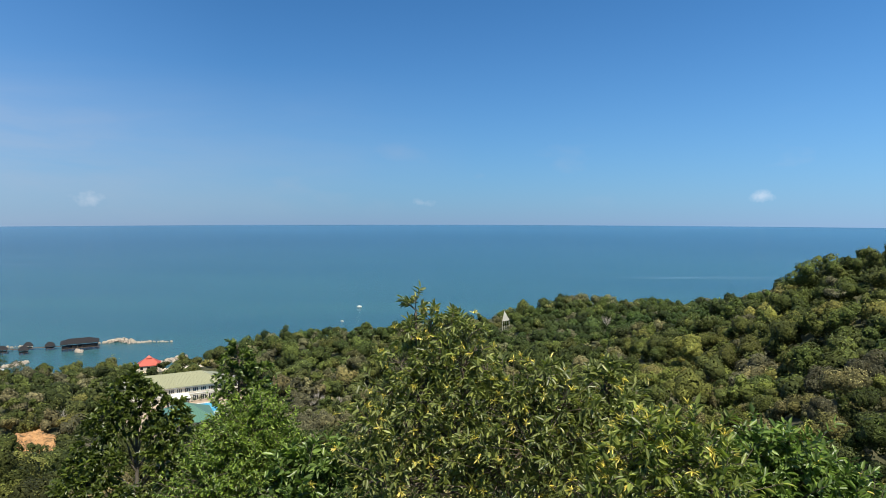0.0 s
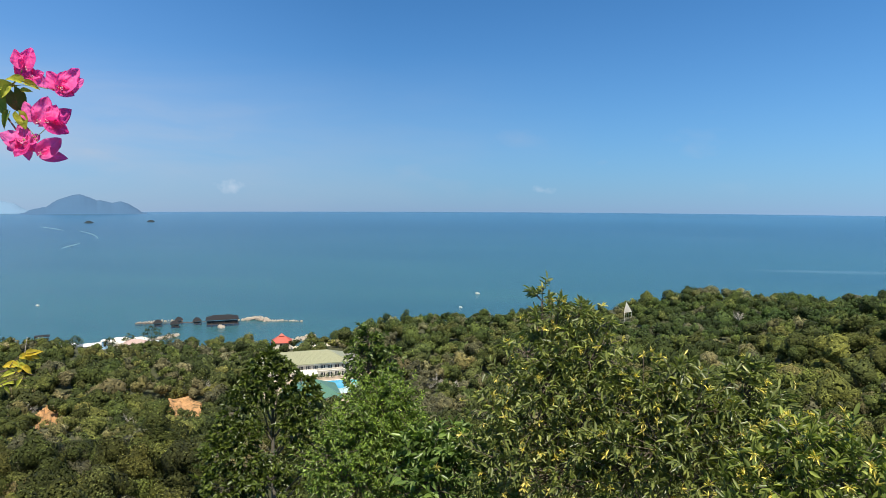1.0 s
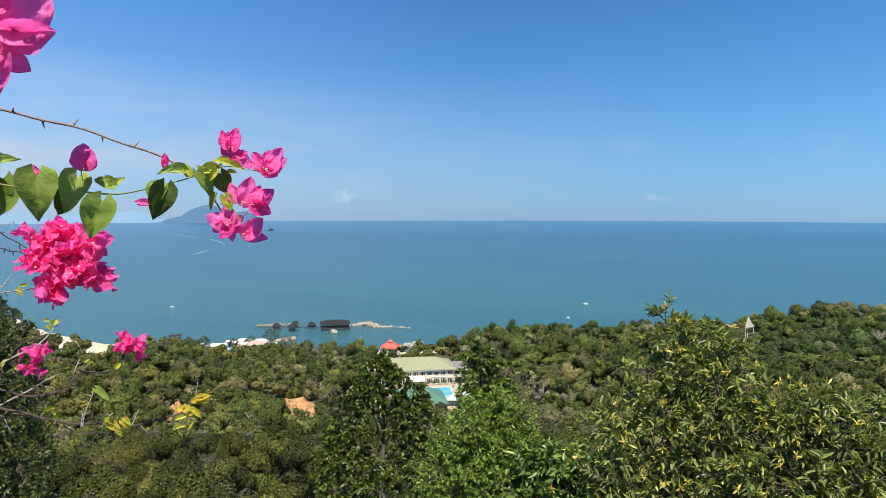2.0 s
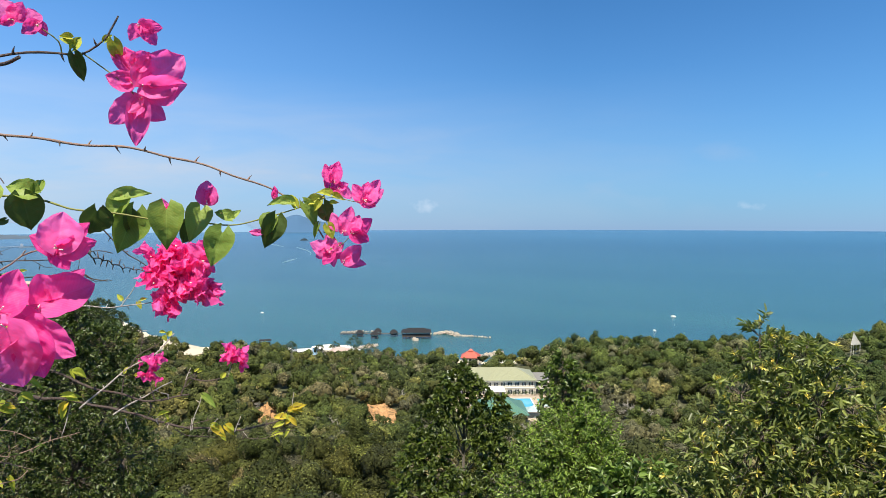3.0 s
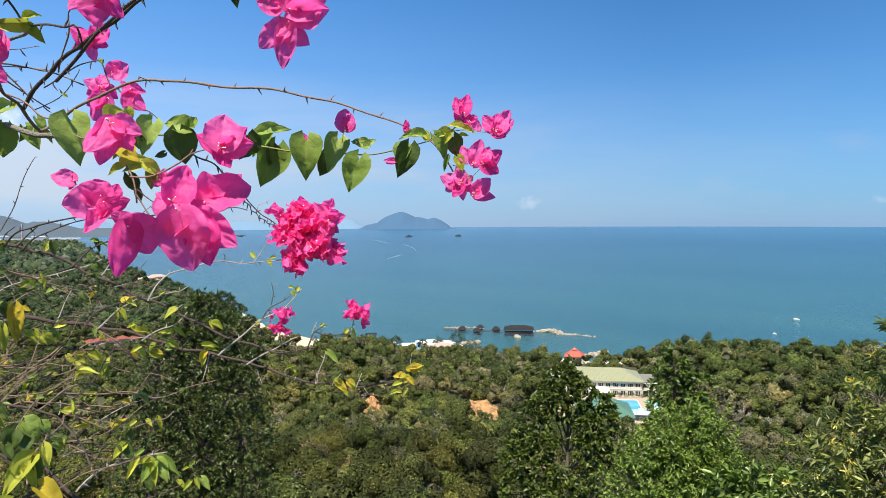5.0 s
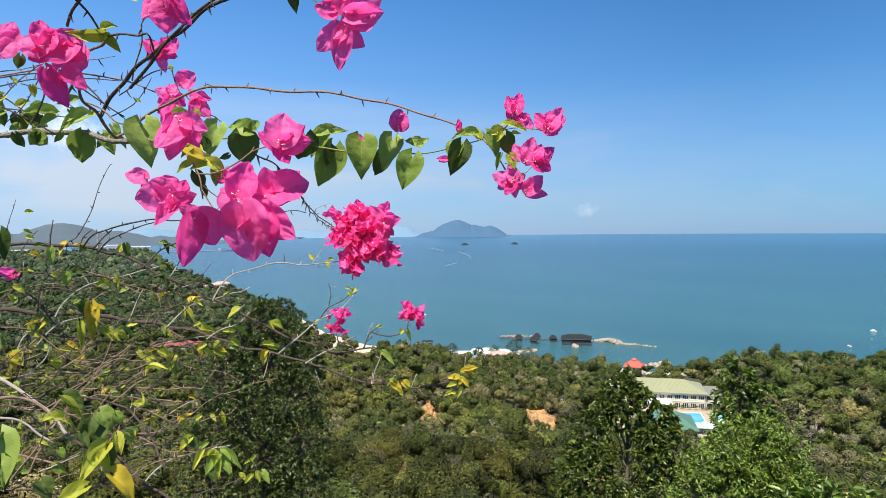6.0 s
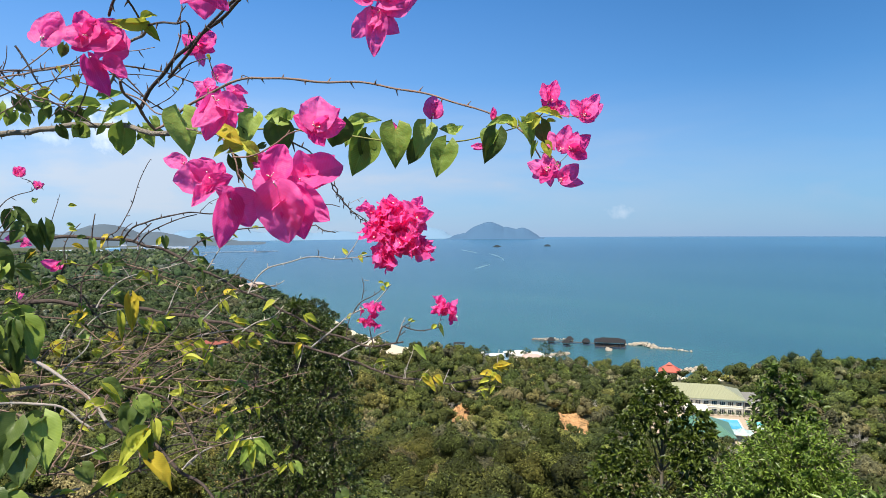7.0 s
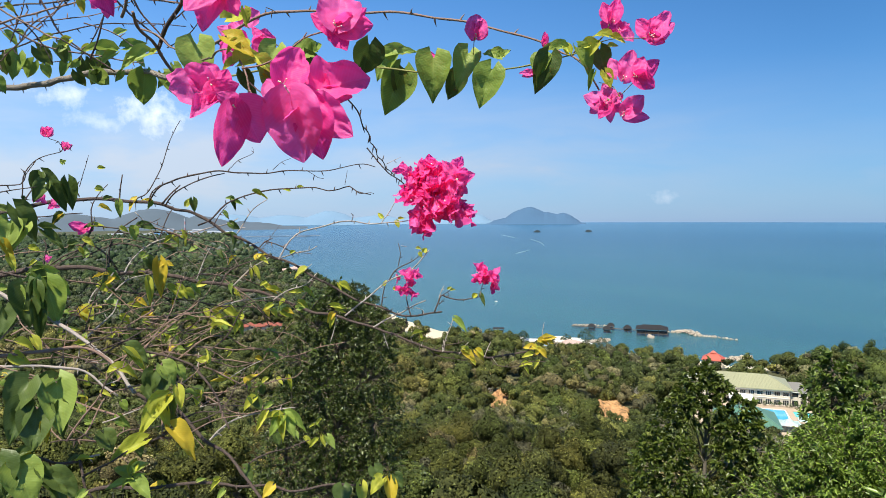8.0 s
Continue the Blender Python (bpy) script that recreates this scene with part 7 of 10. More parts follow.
foliage([
    (-0.7044, 0.3902, 0.1206, -0.7089, 0.3784, 0.0984, 0.75, 0, 0.4, -0.2),
    (-0.7059, 0.388, 0.1216, -0.6926, 0.4122, 0.1265, 0.45, 0, 0.7, 0.1),
    (-0.7002, 0.3983, 0.1068, -0.7139, 0.3917, 0.07, 0.8, 0, -0.15, 0.15),
    (-0.7016, 0.3966, 0.1057, -0.7099, 0.407, 0.0815, 0.6, 1, -0.4, 0.2),
    (-0.6551, 0.3962, 0.1101, -0.6496, 0.3907, 0.0783, 0.92, 0, 0.35, 0),
    (-0.6216, 0.4028, 0.1086, -0.622, 0.3916, 0.0848, 0.85, 0, 0.4, 0.1),
    (-0.6449, 0.4165, 0.0994, -0.6601, 0.4157, 0.0786, 0.7, 1, -0.3, -0.2),
    (-0.5945, 0.4094, 0.1022, -0.6085, 0.4046, 0.1095, 0.6, 0, 0.7, -0.2),
    (-0.5945, 0.4094, 0.1022, -0.5917, 0.4197, 0.1098, 0.5, 0, 0.7, 0.2),
    (-0.5908, 0.3967, 0.0902, -0.5978, 0.3903, 0.0627, 0.85, 0, 0.1, -0.1),
])
foliage([
    (-0.5732, 0.4349, 0.103, -0.5752, 0.4293, 0.0869, 1, 0, 0.4, -0.3),
    (-0.5671, 0.4338, 0.1014, -0.5748, 0.4294, 0.0749, 0.75, 1, 0, 0.1),
    (-0.5825, 0.4707, 0.1163, -0.5991, 0.4584, 0.1183, 0.5, 0, 0.7, 0),
    (-0.5726, 0.4786, 0.115, -0.5619, 0.4869, 0.0938, 0.55, 0, 0.3, 0.3),
    (-0.5674, 0.4822, 0.117, -0.5598, 0.4951, 0.1248, 0.6, 2, 0.6, 0.2),
    (-0.562, 0.4927, 0.1153, -0.5635, 0.5019, 0.0971, 0.85, 1, -0.3, 0.1),
    (-0.5543, 0.4888, 0.0954, -0.5499, 0.4915, 0.0828, 0.8, 2, 0.2, 0.2),
    (-0.5532, 0.4913, 0.1237, -0.5648, 0.4859, 0.1286, 0.6, 2, 0.7, 0),
    (-0.5508, 0.4932, 0.1226, -0.5424, 0.5012, 0.1195, 0.5, 2, 0.6, 0.3),
    (-0.5577, 0.4831, 0.1171, -0.5626, 0.4792, 0.1079, 0.6, 2, 0.3, -0.2),
])
foliage([
    (-0.5786, 0.4743, 0.1131, -0.5863, 0.4756, 0.1256, 0.5, 2, 0.6, -0.1),
    (-0.553, 0.4927, 0.1166, -0.5478, 0.498, 0.1166, 0.6, 2, 0.5, 0.2),
    (-0.564, 0.4879, 0.0961, -0.5681, 0.4845, 0.0835, 0.4, 0, 0.2, -0.2),
    (-0.6597, 0.4144, 0.1057, -0.6671, 0.4127, 0.118, 0.4, 0, 0.5, 0),
    (-0.6667, 0.2272, 0.112, -0.6685, 0.2407, 0.1205, 0.9, 2, 0.8, 0.3),
    (-0.6607, 0.2366, 0.1182, -0.6599, 0.2386, 0.1083, 0.7, 2, 0.2, 0.3),
])
foliage([
    (-0.6281, 0.2098, 0.0889, -0.6173, 0.2217, 0.0789, 0.75, 3, 0.7, 0.1),
    (-0.6262, 0.2165, 0.0754, -0.6254, 0.2323, 0.0842, 0.7, 2, 0.6, 0.2),
    (-0.6275, 0.2139, 0.0753, -0.6315, 0.2062, 0.0713, 0.6, 2, 0.5, -0.2),
    (-0.6208, 0.2261, 0.0771, -0.6154, 0.2357, 0.0703, 0.7, 2, 0.4, 0.2),
    (-0.626, 0.2179, 0.07, -0.6294, 0.2269, 0.0572, 0.6, 1, -0.4, 0.2),
    (-0.6242, 0.2225, 0.0608, -0.6266, 0.2261, 0.0523, 0.5, 1, -0.4, 0),
    (-0.6198, 0.2288, 0.0725, -0.6223, 0.2316, 0.0602, 0.6, 0, -0.2, 0.2),
    (-0.6257, 0.2149, 0.0868, -0.6294, 0.2086, 0.0805, 0.5, 2, 0.4, -0.3),
    (-0.6236, 0.2195, 0.0846, -0.6287, 0.2191, 0.0928, 0.6, 2, 0.7, 0),
    (-0.6209, 0.2276, 0.0679, -0.6185, 0.233, 0.0656, 0.4, 3, 0.3, 0.2),
])
foliage([
    (-1.032, 0.2593, 0.1648, -1.049, 0.2296, 0.1697, 0.35, 0, 0.7, -0.2),
    (-1.031, 0.2626, 0.1613, -1.04, 0.2465, 0.1502, 0.5, 0, 0.3, -0.3),
    (-1.04, 0.2439, 0.141, -1.046, 0.2615, 0.1263, 0.8, 0, -0.4, 0.2),
    (-1.045, 0.2274, 0.1386, -1.05, 0.2374, 0.1235, 0.6, 1, -0.4, 0),
    (-1.021, 0.2915, 0.1634, -1.03, 0.2644, 0.1511, 0.6, 0, 0.6, -0.2),
    (-1.024, 0.2909, 0.1414, -1.042, 0.2923, 0.1069, 0.75, 0, -0.35, -0.2),
    (-1.017, 0.3096, 0.1424, -1.011, 0.3207, 0.12, 0.8, 0, 0.3, 0.2),
    (-1.016, 0.3129, 0.1413, -1.021, 0.303, 0.1275, 0.6, 0, 0.2, -0.2),
    (-1.045, 0.2142, 0.161, -1.05, 0.218, 0.1463, 0.7, 1, -0.2, 0),
    (-1.043, 0.2284, 0.1499, -1.048, 0.2219, 0.1422, 0.7, 0, -0.3, 0),
])
foliage([
    (-1.012, 0.3193, 0.1536, -1.006, 0.3258, 0.1375, 0.6, 0, 0.4, 0.2),
    (-1.027, 0.2754, 0.1584, -1.028, 0.288, 0.1678, 0.5, 0, 0.7, 0),
    (-1.019, 0.297, 0.1645, -1.021, 0.3057, 0.1732, 0.5, 2, 0.7, 0.2),
    (-1.039, 0.247, 0.1399, -1.051, 0.241, 0.1251, 0.6, 1, -0.4, -0.2),
    (-1.044, 0.2162, 0.1636, -1.044, 0.2094, 0.1565, 0.8, 0, 0.5, 0),
    (-1.032, 0.2692, 0.1426, -1.039, 0.264, 0.1311, 0.5, 0, -0.3, 0),
    (-1.011, 0.3253, 0.1393, -1.008, 0.3344, 0.129, 0.6, 0, 0.3, 0.3),
])
foliage([
    (-0.7439, 0.2043, 0.1853, -0.754, 0.1817, 0.1817, 0.42, 2, -0.2, 0),
    (-0.7436, 0.2067, 0.1831, -0.7416, 0.2194, 0.1737, 0.5, 2, 0.2, 0.2),
    (-0.7419, 0.2062, 0.1897, -0.7404, 0.2161, 0.1959, 0.6, 2, 0.7, 0),
    (-0.7428, 0.2065, 0.1864, -0.7454, 0.2052, 0.1946, 0.5, 2, 0.5, -0.2),
    (-0.7429, 0.2089, 0.1825, -0.7458, 0.204, 0.1794, 0.5, 2, 0.3, -0.2),
    (-0.7268, 0.2249, 0.2127, -0.7299, 0.2184, 0.2144, 0.6, 2, 0.5, 0),
    (-0.7663, 0.155, 0.1625, -0.7721, 0.1541, 0.1532, 0.7, 1, -0.3, -0.1),
    (-0.7709, 0.1513, 0.1458, -0.7698, 0.1531, 0.1408, 0.6, 2, 0.4, 0.2),
    (-0.7284, 0.2518, 0.1654, -0.7269, 0.2538, 0.1618, 0.7, 2, 0.5, 0.2),
    (-0.7437, 0.2327, 0.1361, -0.7463, 0.2293, 0.1397, 0.4, 2, 0.5, 0),
])
foliage([
    (-0.6217, 0.2955, 0.2152, -0.6276, 0.3065, 0.1985, 0.5, 1, -0.3, 0.2),
    (-0.6231, 0.2888, 0.2248, -0.6187, 0.2963, 0.2213, 0.7, 2, 0.6, 0.2),
    (-0.6203, 0.2922, 0.226, -0.6264, 0.2867, 0.2279, 0.6, 2, 0.6, -0.2),
    (-0.6047, 0.3132, 0.2265, -0.6084, 0.3205, 0.2127, 0.65, 2, -0.2, 0.1),
    (-0.6211, 0.2943, 0.2196, -0.6209, 0.3009, 0.23, 0.5, 2, 0.6, 0.2),
    (-0.6081, 0.3091, 0.226, -0.6067, 0.314, 0.2334, 0.5, 2, 0.6, 0),
    (-0.7568, 0.2577, 0.2328, -0.7542, 0.2662, 0.231, 0.5, 2, 0.5, 0.2),
    (-0.7584, 0.2559, 0.23, -0.7561, 0.2635, 0.222, 0.5, 2, 0.3, 0.2),
])
arm(0.0016, 0.00096, 1, [(-1.169, 0.1576, 0.2208), (-1.169, 0.1787, 0.2114), (-1.168, 0.2117, 0.1915), (-1.158, 0.2639, 0.1839), (-1.141, 0.3285, 0.1794)], MAT_TWIG)
arm(0.0015, 0.0009, 1, [(-1.112, 0.1715, 0.2315), (-1.116, 0.1869, 0.2082), (-1.118, 0.2038, 0.1887), (-1.121, 0.2201, 0.16)])
arm(0.002, 0.0012, 1, [(-1.182, 0.2165, 0.2557), (-1.185, 0.2313, 0.2325), (-1.188, 0.2476, 0.2104), (-1.185, 0.2873, 0.178)], MAT_TWIG)
arm(0.0016, 0.00096, 1, [(-1.04, 0.2632, 0.2275), (-1.04, 0.2795, 0.2135), (-1.038, 0.3054, 0.1915), (-1.03, 0.3418, 0.1702)])
arm(0.0017, 0.0010199999999999999, 1, [(-0.9873, 0.2681, 0.2184), (-0.9901, 0.2813, 0.1954), (-0.9887, 0.3064, 0.1684)], MAT_TWIG)
arm(0.0014, 0.0008399999999999999, 1, [(-1.229, 0.1686, 0.1805), (-1.219, 0.2088, 0.1975), (-1.209, 0.2414, 0.2151), (-1.188, 0.3062, 0.2353), (-1.158, 0.391, 0.2417)])
arm(0.0013, 0.00078, 1, [(-1.235, 0.2789, 0.2827), (-1.248, 0.2541, 0.2563), (-1.26, 0.2295, 0.2293), (-1.271, 0.2037, 0.2008), (-1.278, 0.1807, 0.1826)], MAT_TWIG)
arm(0.0012, 0.00072, 1, [(-1.11, 0.2798, 0.2317), (-1.12, 0.269, 0.2071), (-1.129, 0.2569, 0.1803), (-1.138, 0.2399, 0.1592)])
arm(0.0012, 0.00072, 1, [(-1.271, 0.1811, 0.2171), (-1.261, 0.2171, 0.2359), (-1.25, 0.2607, 0.2454), (-1.232, 0.3122, 0.2627), (-1.21, 0.3577, 0.2899)], MAT_TWIG)
arm(0.0012, 0.00072, 1, [(-1.328, 0.1872, 0.1846), (-1.323, 0.2189, 0.1867), (-1.315, 0.2517, 0.1979), (-1.304, 0.2922, 0.2052)])
arm(0.0011, 0.00066, 1, [(-1.103, 0.2515, 0.2082), (-1.097, 0.2802, 0.1992), (-1.092, 0.3099, 0.1832), (-1.085, 0.3339, 0.1815)], MAT_TWIG)
arm(0.0011, 0.00066, 1, [(-1.172, 0.1894, 0.1887), (-1.167, 0.195, 0.2082), (-1.16, 0.2004, 0.2306), (-1.155, 0.2024, 0.2491)])
foliage([
    (-1.198, 0.2205, 0.1912, -1.205, 0.2398, 0.1731, 0.7, 1, -0.2, 0.2),
    (-1.192, 0.2429, 0.1979, -1.198, 0.2588, 0.1789, 0.75, 0, -0.2, 0.1),
    (-1.188, 0.2711, 0.182, -1.197, 0.2788, 0.157, 0.8, 1, -0.2, 0),
    (-1.186, 0.2823, 0.1789, -1.188, 0.3081, 0.1711, 0.7, 0, 0.1, 0.3),
    (-1.203, 0.2008, 0.1809, -1.206, 0.192, 0.1514, 0.7, 0, 0.2, -0.2),
    (-1.206, 0.1838, 0.1788, -1.21, 0.1892, 0.1557, 0.8, 1, 0, 0),
    (-1.182, 0.2883, 0.1906, -1.185, 0.3099, 0.2047, 0.6, 0, 0.6, 0.2),
    (-1.188, 0.2537, 0.2045, -1.192, 0.239, 0.1917, 0.6, 2, 0.4, -0.2),
    (-1.172, 0.3157, 0.2032, -1.172, 0.3445, 0.2153, 0.5, 0, 0.6, 0.2),
    (-1.202, 0.217, 0.1748, -1.213, 0.2087, 0.1547, 0.7, 0, -0.2, -0.2),
])
foliage([
    (-1.2, 0.1885, 0.204, -1.199, 0.2029, 0.1926, 0.6, 0, 0.4, 0.2),
    (-1.194, 0.2528, 0.1773, -1.196, 0.2426, 0.1608, 0.7, 0, 0.3, -0.2),
    (-1.191, 0.2345, 0.2062, -1.195, 0.2204, 0.199, 0.6, 2, 0.5, -0.2),
    (-1.183, 0.2935, 0.1814, -1.192, 0.2886, 0.1619, 0.7, 1, -0.2, 0),
    (-1.17, 0.3276, 0.1931, -1.168, 0.3392, 0.1796, 0.6, 0, 0.3, 0.2),
    (-1.212, 0.1801, 0.1508, -1.21, 0.1873, 0.1344, 0.7, 0, 0.2, 0),
    (-1.2, 0.2288, 0.172, -1.204, 0.2339, 0.1565, 0.7, 0, -0.1, 0),
    (-1.186, 0.2709, 0.1943, -1.189, 0.2866, 0.2075, 0.5, 2, 0.6, 0.2),
    (-1.197, 0.2055, 0.2063, -1.202, 0.1961, 0.2125, 0.5, 0, 0.6, -0.2),
    (-1.171, 0.3051, 0.2186, -1.172, 0.3196, 0.2287, 0.5, 0, 0.6, 0.2),
])
foliage([
    (-0.8358, 0.1828, 0.1544, -0.836, 0.185, 0.1452, 0.7, 2, 0.2, 0),
    (-0.8483, 0.1347, 0.144, -0.8476, 0.1417, 0.1401, 0.6, 2, 0.5, 0.2),
])
bloom((-0.8109, 0.1944, 0.156, -0.817, 0.1971, 0.1389, 0.6, -0.1, 0), (-0.8109, 0.1952, 0.1553, -0.8178, 0.1854, 0.1454, 0.8, 0.2, -0.3), (-0.8104, 0.1959, 0.1562, -0.8098, 0.202, 0.1504, 0.8, 0.4, 0.3))
arm(0.0014, 0.0008, 1, [(-1.341, 0.374, 0.008), (-1.368, 0.41, 0.033), (-1.374, 0.452, 0.132), (-1.37, 0.46, 0.142)])
arm(0.0018, 0.0008, 1, [(-1.22, 0.356, 0.004), (-1.193, 0.361, 0.023), (-1.152, 0.37, 0.032), (-1.143, 0.397, 0.039), (-1.134, 0.421, 0.045), (-1.125, 0.446, 0.042), (-1.113, 0.474, 0.041), (-1.1, 0.502, 0.046), (-1.087, 0.531, 0.045), (-1.074, 0.556, 0.047), (-1.06, 0.581, 0.052), (-1.048, 0.603, 0.056), (-1.039, 0.619, 0.053)])
arm(0.0016, 0.001, 1, [(-1.215, 0.374, -0.003), (-1.188, 0.378, 0.012), (-1.148, 0.383, 0.025), (-1.141, 0.404, 0.034), (-1.132, 0.428, 0.04)])
arm(0.0008, 0.0005, 1, [(-1.059, 0.585, 0.024), (-1.051, 0.6, 0.014), (-1.043, 0.614, 0.015), (-1.04, 0.619, 0.012)])
arm(0.0007, 0.0004, 1, [(-1.062, 0.58, 0.025), (-1.06, 0.583, 0.048)])
arm(0.0007, 0.0004, 1, [(-1.129, 0.435, 0.047), (-1.125, 0.444, 0.059), (-1.115, 0.465, 0.071), (-1.116, 0.463, 0.078)])
arm(0.0007, 0.0004, 1, [(-1.107, 0.488, 0.046), (-1.102, 0.499, 0.058), (-1.096, 0.511, 0.064)])
arm(0.0007, 0.0004, 1, [(-1.087, 0.531, 0.046), (-1.08, 0.545, 0.037), (-1.076, 0.554, 0.036)])
arm(0.0012, 0.0007, 1, [(-1.199, 0.166, 0.01), (-1.196, 0.189, 0.015), (-1.192, 0.212, 0.02)])
arm(0.0012, 0.0007, 1, [(-1.199, 0.167, 0.02), (-1.195, 0.195, 0.022), (-1.193, 0.201, 0.035), (-1.191, 0.213, 0.052)])
arm(0.0044, 0.0018, 1, [(-1.45, 0.1602, -0.0174), (-1.429, 0.2064, -0.0127), (-1.412, 0.2404, -0.0027), (-1.394, 0.2747, 0.005), (-1.379, 0.3024, 0.0083), (-1.355, 0.3443, 0.0073), (-1.333, 0.3793, 0.0036), (-1.316, 0.4039, -0.0001), (-1.304, 0.4213, -0.0074), (-1.292, 0.4388, -0.0111), (-1.283, 0.4504, -0.0193), (-1.27, 0.4659, -0.0312), (-1.255, 0.4824, -0.0458), (-1.241, 0.4992, -0.055), (-1.225, 0.5154, -0.0687), (-1.207, 0.5334, -0.0833), (-1.193, 0.5477, -0.0898), (-1.177, 0.5634, -0.1007), (-1.163, 0.5754, -0.1115), (-1.141, 0.5932, -0.1258), (-1.119, 0.6102, -0.1416), (-1.093, 0.6297, -0.1554), (-1.075, 0.6436, -0.1621), (-1.056, 0.6569, -0.1696), (-1.039, 0.6684, -0.1752), (-1.019, 0.6833, -0.1763), (-1.004, 0.6941, -0.1715), (-0.9883, 0.7055, -0.1674)])
arm(0.0058, 0.0018, 1, [(-1.586, 0.1619, -0.1239), (-1.56, 0.2207, -0.1169), (-1.551, 0.2396, -0.1119), (-1.538, 0.2662, -0.1071), (-1.522, 0.2967, -0.1062), (-1.505, 0.3276, -0.1062), (-1.487, 0.3583, -0.1129), (-1.468, 0.3893, -0.1188), (-1.442, 0.4286, -0.1188), (-1.42, 0.4596, -0.1266), (-1.397, 0.4904, -0.1353), (-1.366, 0.5288, -0.143), (-1.347, 0.5513, -0.1514), (-1.327, 0.5738, -0.1567), (-1.305, 0.5954, -0.1669), (-1.283, 0.6163, -0.179), (-1.26, 0.6367, -0.1908), (-1.237, 0.6577, -0.1947), (-1.214, 0.6774, -0.2033), (-1.189, 0.6967, -0.2107), (-1.173, 0.7089, -0.2171), (-1.156, 0.7206, -0.2244), (-1.139, 0.7326, -0.2277), (-1.112, 0.7485, -0.241), (-1.09, 0.7616, -0.2485), (-1.064, 0.7776, -0.2527), (-1.034, 0.7955, -0.2556), (-1.008, 0.8101, -0.2566), (-0.9911, 0.8192, -0.2581), (-0.9661, 0.8335, -0.2525), (-0.9496, 0.8428, -0.2465), (-0.9346, 0.8507, -0.2417)])
arm(0.0025, 0.0012, 1, [(-1.407, 0.1594, -0.0938), (-1.392, 0.1979, -0.0987), (-1.377, 0.2305, -0.1067), (-1.362, 0.2639, -0.1106), (-1.345, 0.2977, -0.118), (-1.326, 0.3318, -0.1279), (-1.31, 0.3593, -0.1368), (-1.297, 0.3802, -0.1393), (-1.284, 0.4009, -0.1462), (-1.27, 0.4219, -0.1496), (-1.253, 0.4461, -0.1565), (-1.238, 0.4669, -0.1598), (-1.225, 0.4843, -0.1621), (-1.209, 0.505, -0.1644), (-1.198, 0.5185, -0.1682), (-1.186, 0.5317, -0.1738), (-1.176, 0.5413, -0.1792)])
arm(0.0036, 0.0028, 1, [(-1.249, 0.1377, -0.0825), (-1.22, 0.1675, -0.1086), (-1.204, 0.1824, -0.1205), (-1.184, 0.2022, -0.1352), (-1.168, 0.217, -0.1456), (-1.157, 0.2268, -0.1525), (-1.146, 0.2365, -0.1594), (-1.131, 0.2481, -0.1708), (-1.113, 0.2587, -0.187), (-1.1, 0.2675, -0.1966), (-1.088, 0.2735, -0.206), (-1.076, 0.2777, -0.2182), (-1.064, 0.2816, -0.2283)], MAT_PALEWOOD)
arm(0.0029, 0.0025, 1, [(-1.064, 0.2816, -0.2283), (-1.047, 0.2983, -0.2383), (-1.03, 0.3149, -0.2469), (-1.013, 0.3247, -0.2621), (-0.9924, 0.336, -0.2798), (-0.974, 0.3481, -0.2914), (-0.963, 0.3532, -0.2997), (-0.9503, 0.3573, -0.3104), (-0.9391, 0.3621, -0.3183), (-0.9262, 0.3657, -0.3284), (-0.9075, 0.3696, -0.3429)])
arm(0.0036, 0.0022, 1, [(-1.187, 0.1221, -0.1842), (-1.167, 0.1631, -0.182), (-1.153, 0.1893, -0.1791), (-1.138, 0.2159, -0.1761), (-1.125, 0.2372, -0.1759), (-1.114, 0.2528, -0.182), (-1.105, 0.2628, -0.1898), (-1.096, 0.2707, -0.1999)], MAT_TWIG)
arm(0.0028, 0.0019, 1, [(-1.176, 0.1314, -0.1871), (-1.162, 0.1621, -0.1919), (-1.141, 0.2097, -0.1975), (-1.127, 0.2367, -0.2017), (-1.117, 0.2494, -0.2126), (-1.109, 0.2565, -0.2236), (-1.098, 0.2707, -0.2352)], MAT_PALEWOOD)
arm(0.0025, 0.0019, 1, [(-1.195, 0.3296, -0.2035), (-1.174, 0.3451, -0.2089), (-1.16, 0.3554, -0.2114), (-1.131, 0.375, -0.2199), (-1.114, 0.3794, -0.2331), (-1.092, 0.3852, -0.2491), (-1.075, 0.3878, -0.2614), (-1.059, 0.3856, -0.2759), (-1.041, 0.3843, -0.2899)])
arm(0.0018, 0.0012, 1, [(-1.246, 0.3542, -0.2286), (-1.238, 0.3742, -0.2211), (-1.226, 0.3948, -0.225), (-1.215, 0.4156, -0.2264), (-1.201, 0.4356, -0.2351), (-1.188, 0.4564, -0.2371), (-1.169, 0.4838, -0.2419)], MAT_TWIG)
arm(0.0017, 0.00097, 1, [(-1.241, 0.409, -0.2148), (-1.224, 0.4459, -0.223), (-1.214, 0.4685, -0.2257), (-1.2, 0.4989, -0.228), (-1.189, 0.5175, -0.2328), (-1.178, 0.5357, -0.241), (-1.171, 0.5471, -0.2417), (-1.161, 0.5666, -0.2386), (-1.153, 0.5827, -0.2324), (-1.145, 0.5984, -0.228), (-1.13, 0.6232, -0.2238)], MAT_TWIG)
arm(0.0017, 0.00097, 1, [(-1.208, 0.421, -0.2433), (-1.2, 0.435, -0.2504), (-1.192, 0.4484, -0.2624), (-1.183, 0.4621, -0.2719), (-1.173, 0.4798, -0.2793), (-1.164, 0.4988, -0.2768), (-1.154, 0.5219, -0.272), (-1.146, 0.5372, -0.2698), (-1.141, 0.5506, -0.2588)], MAT_TWIG)
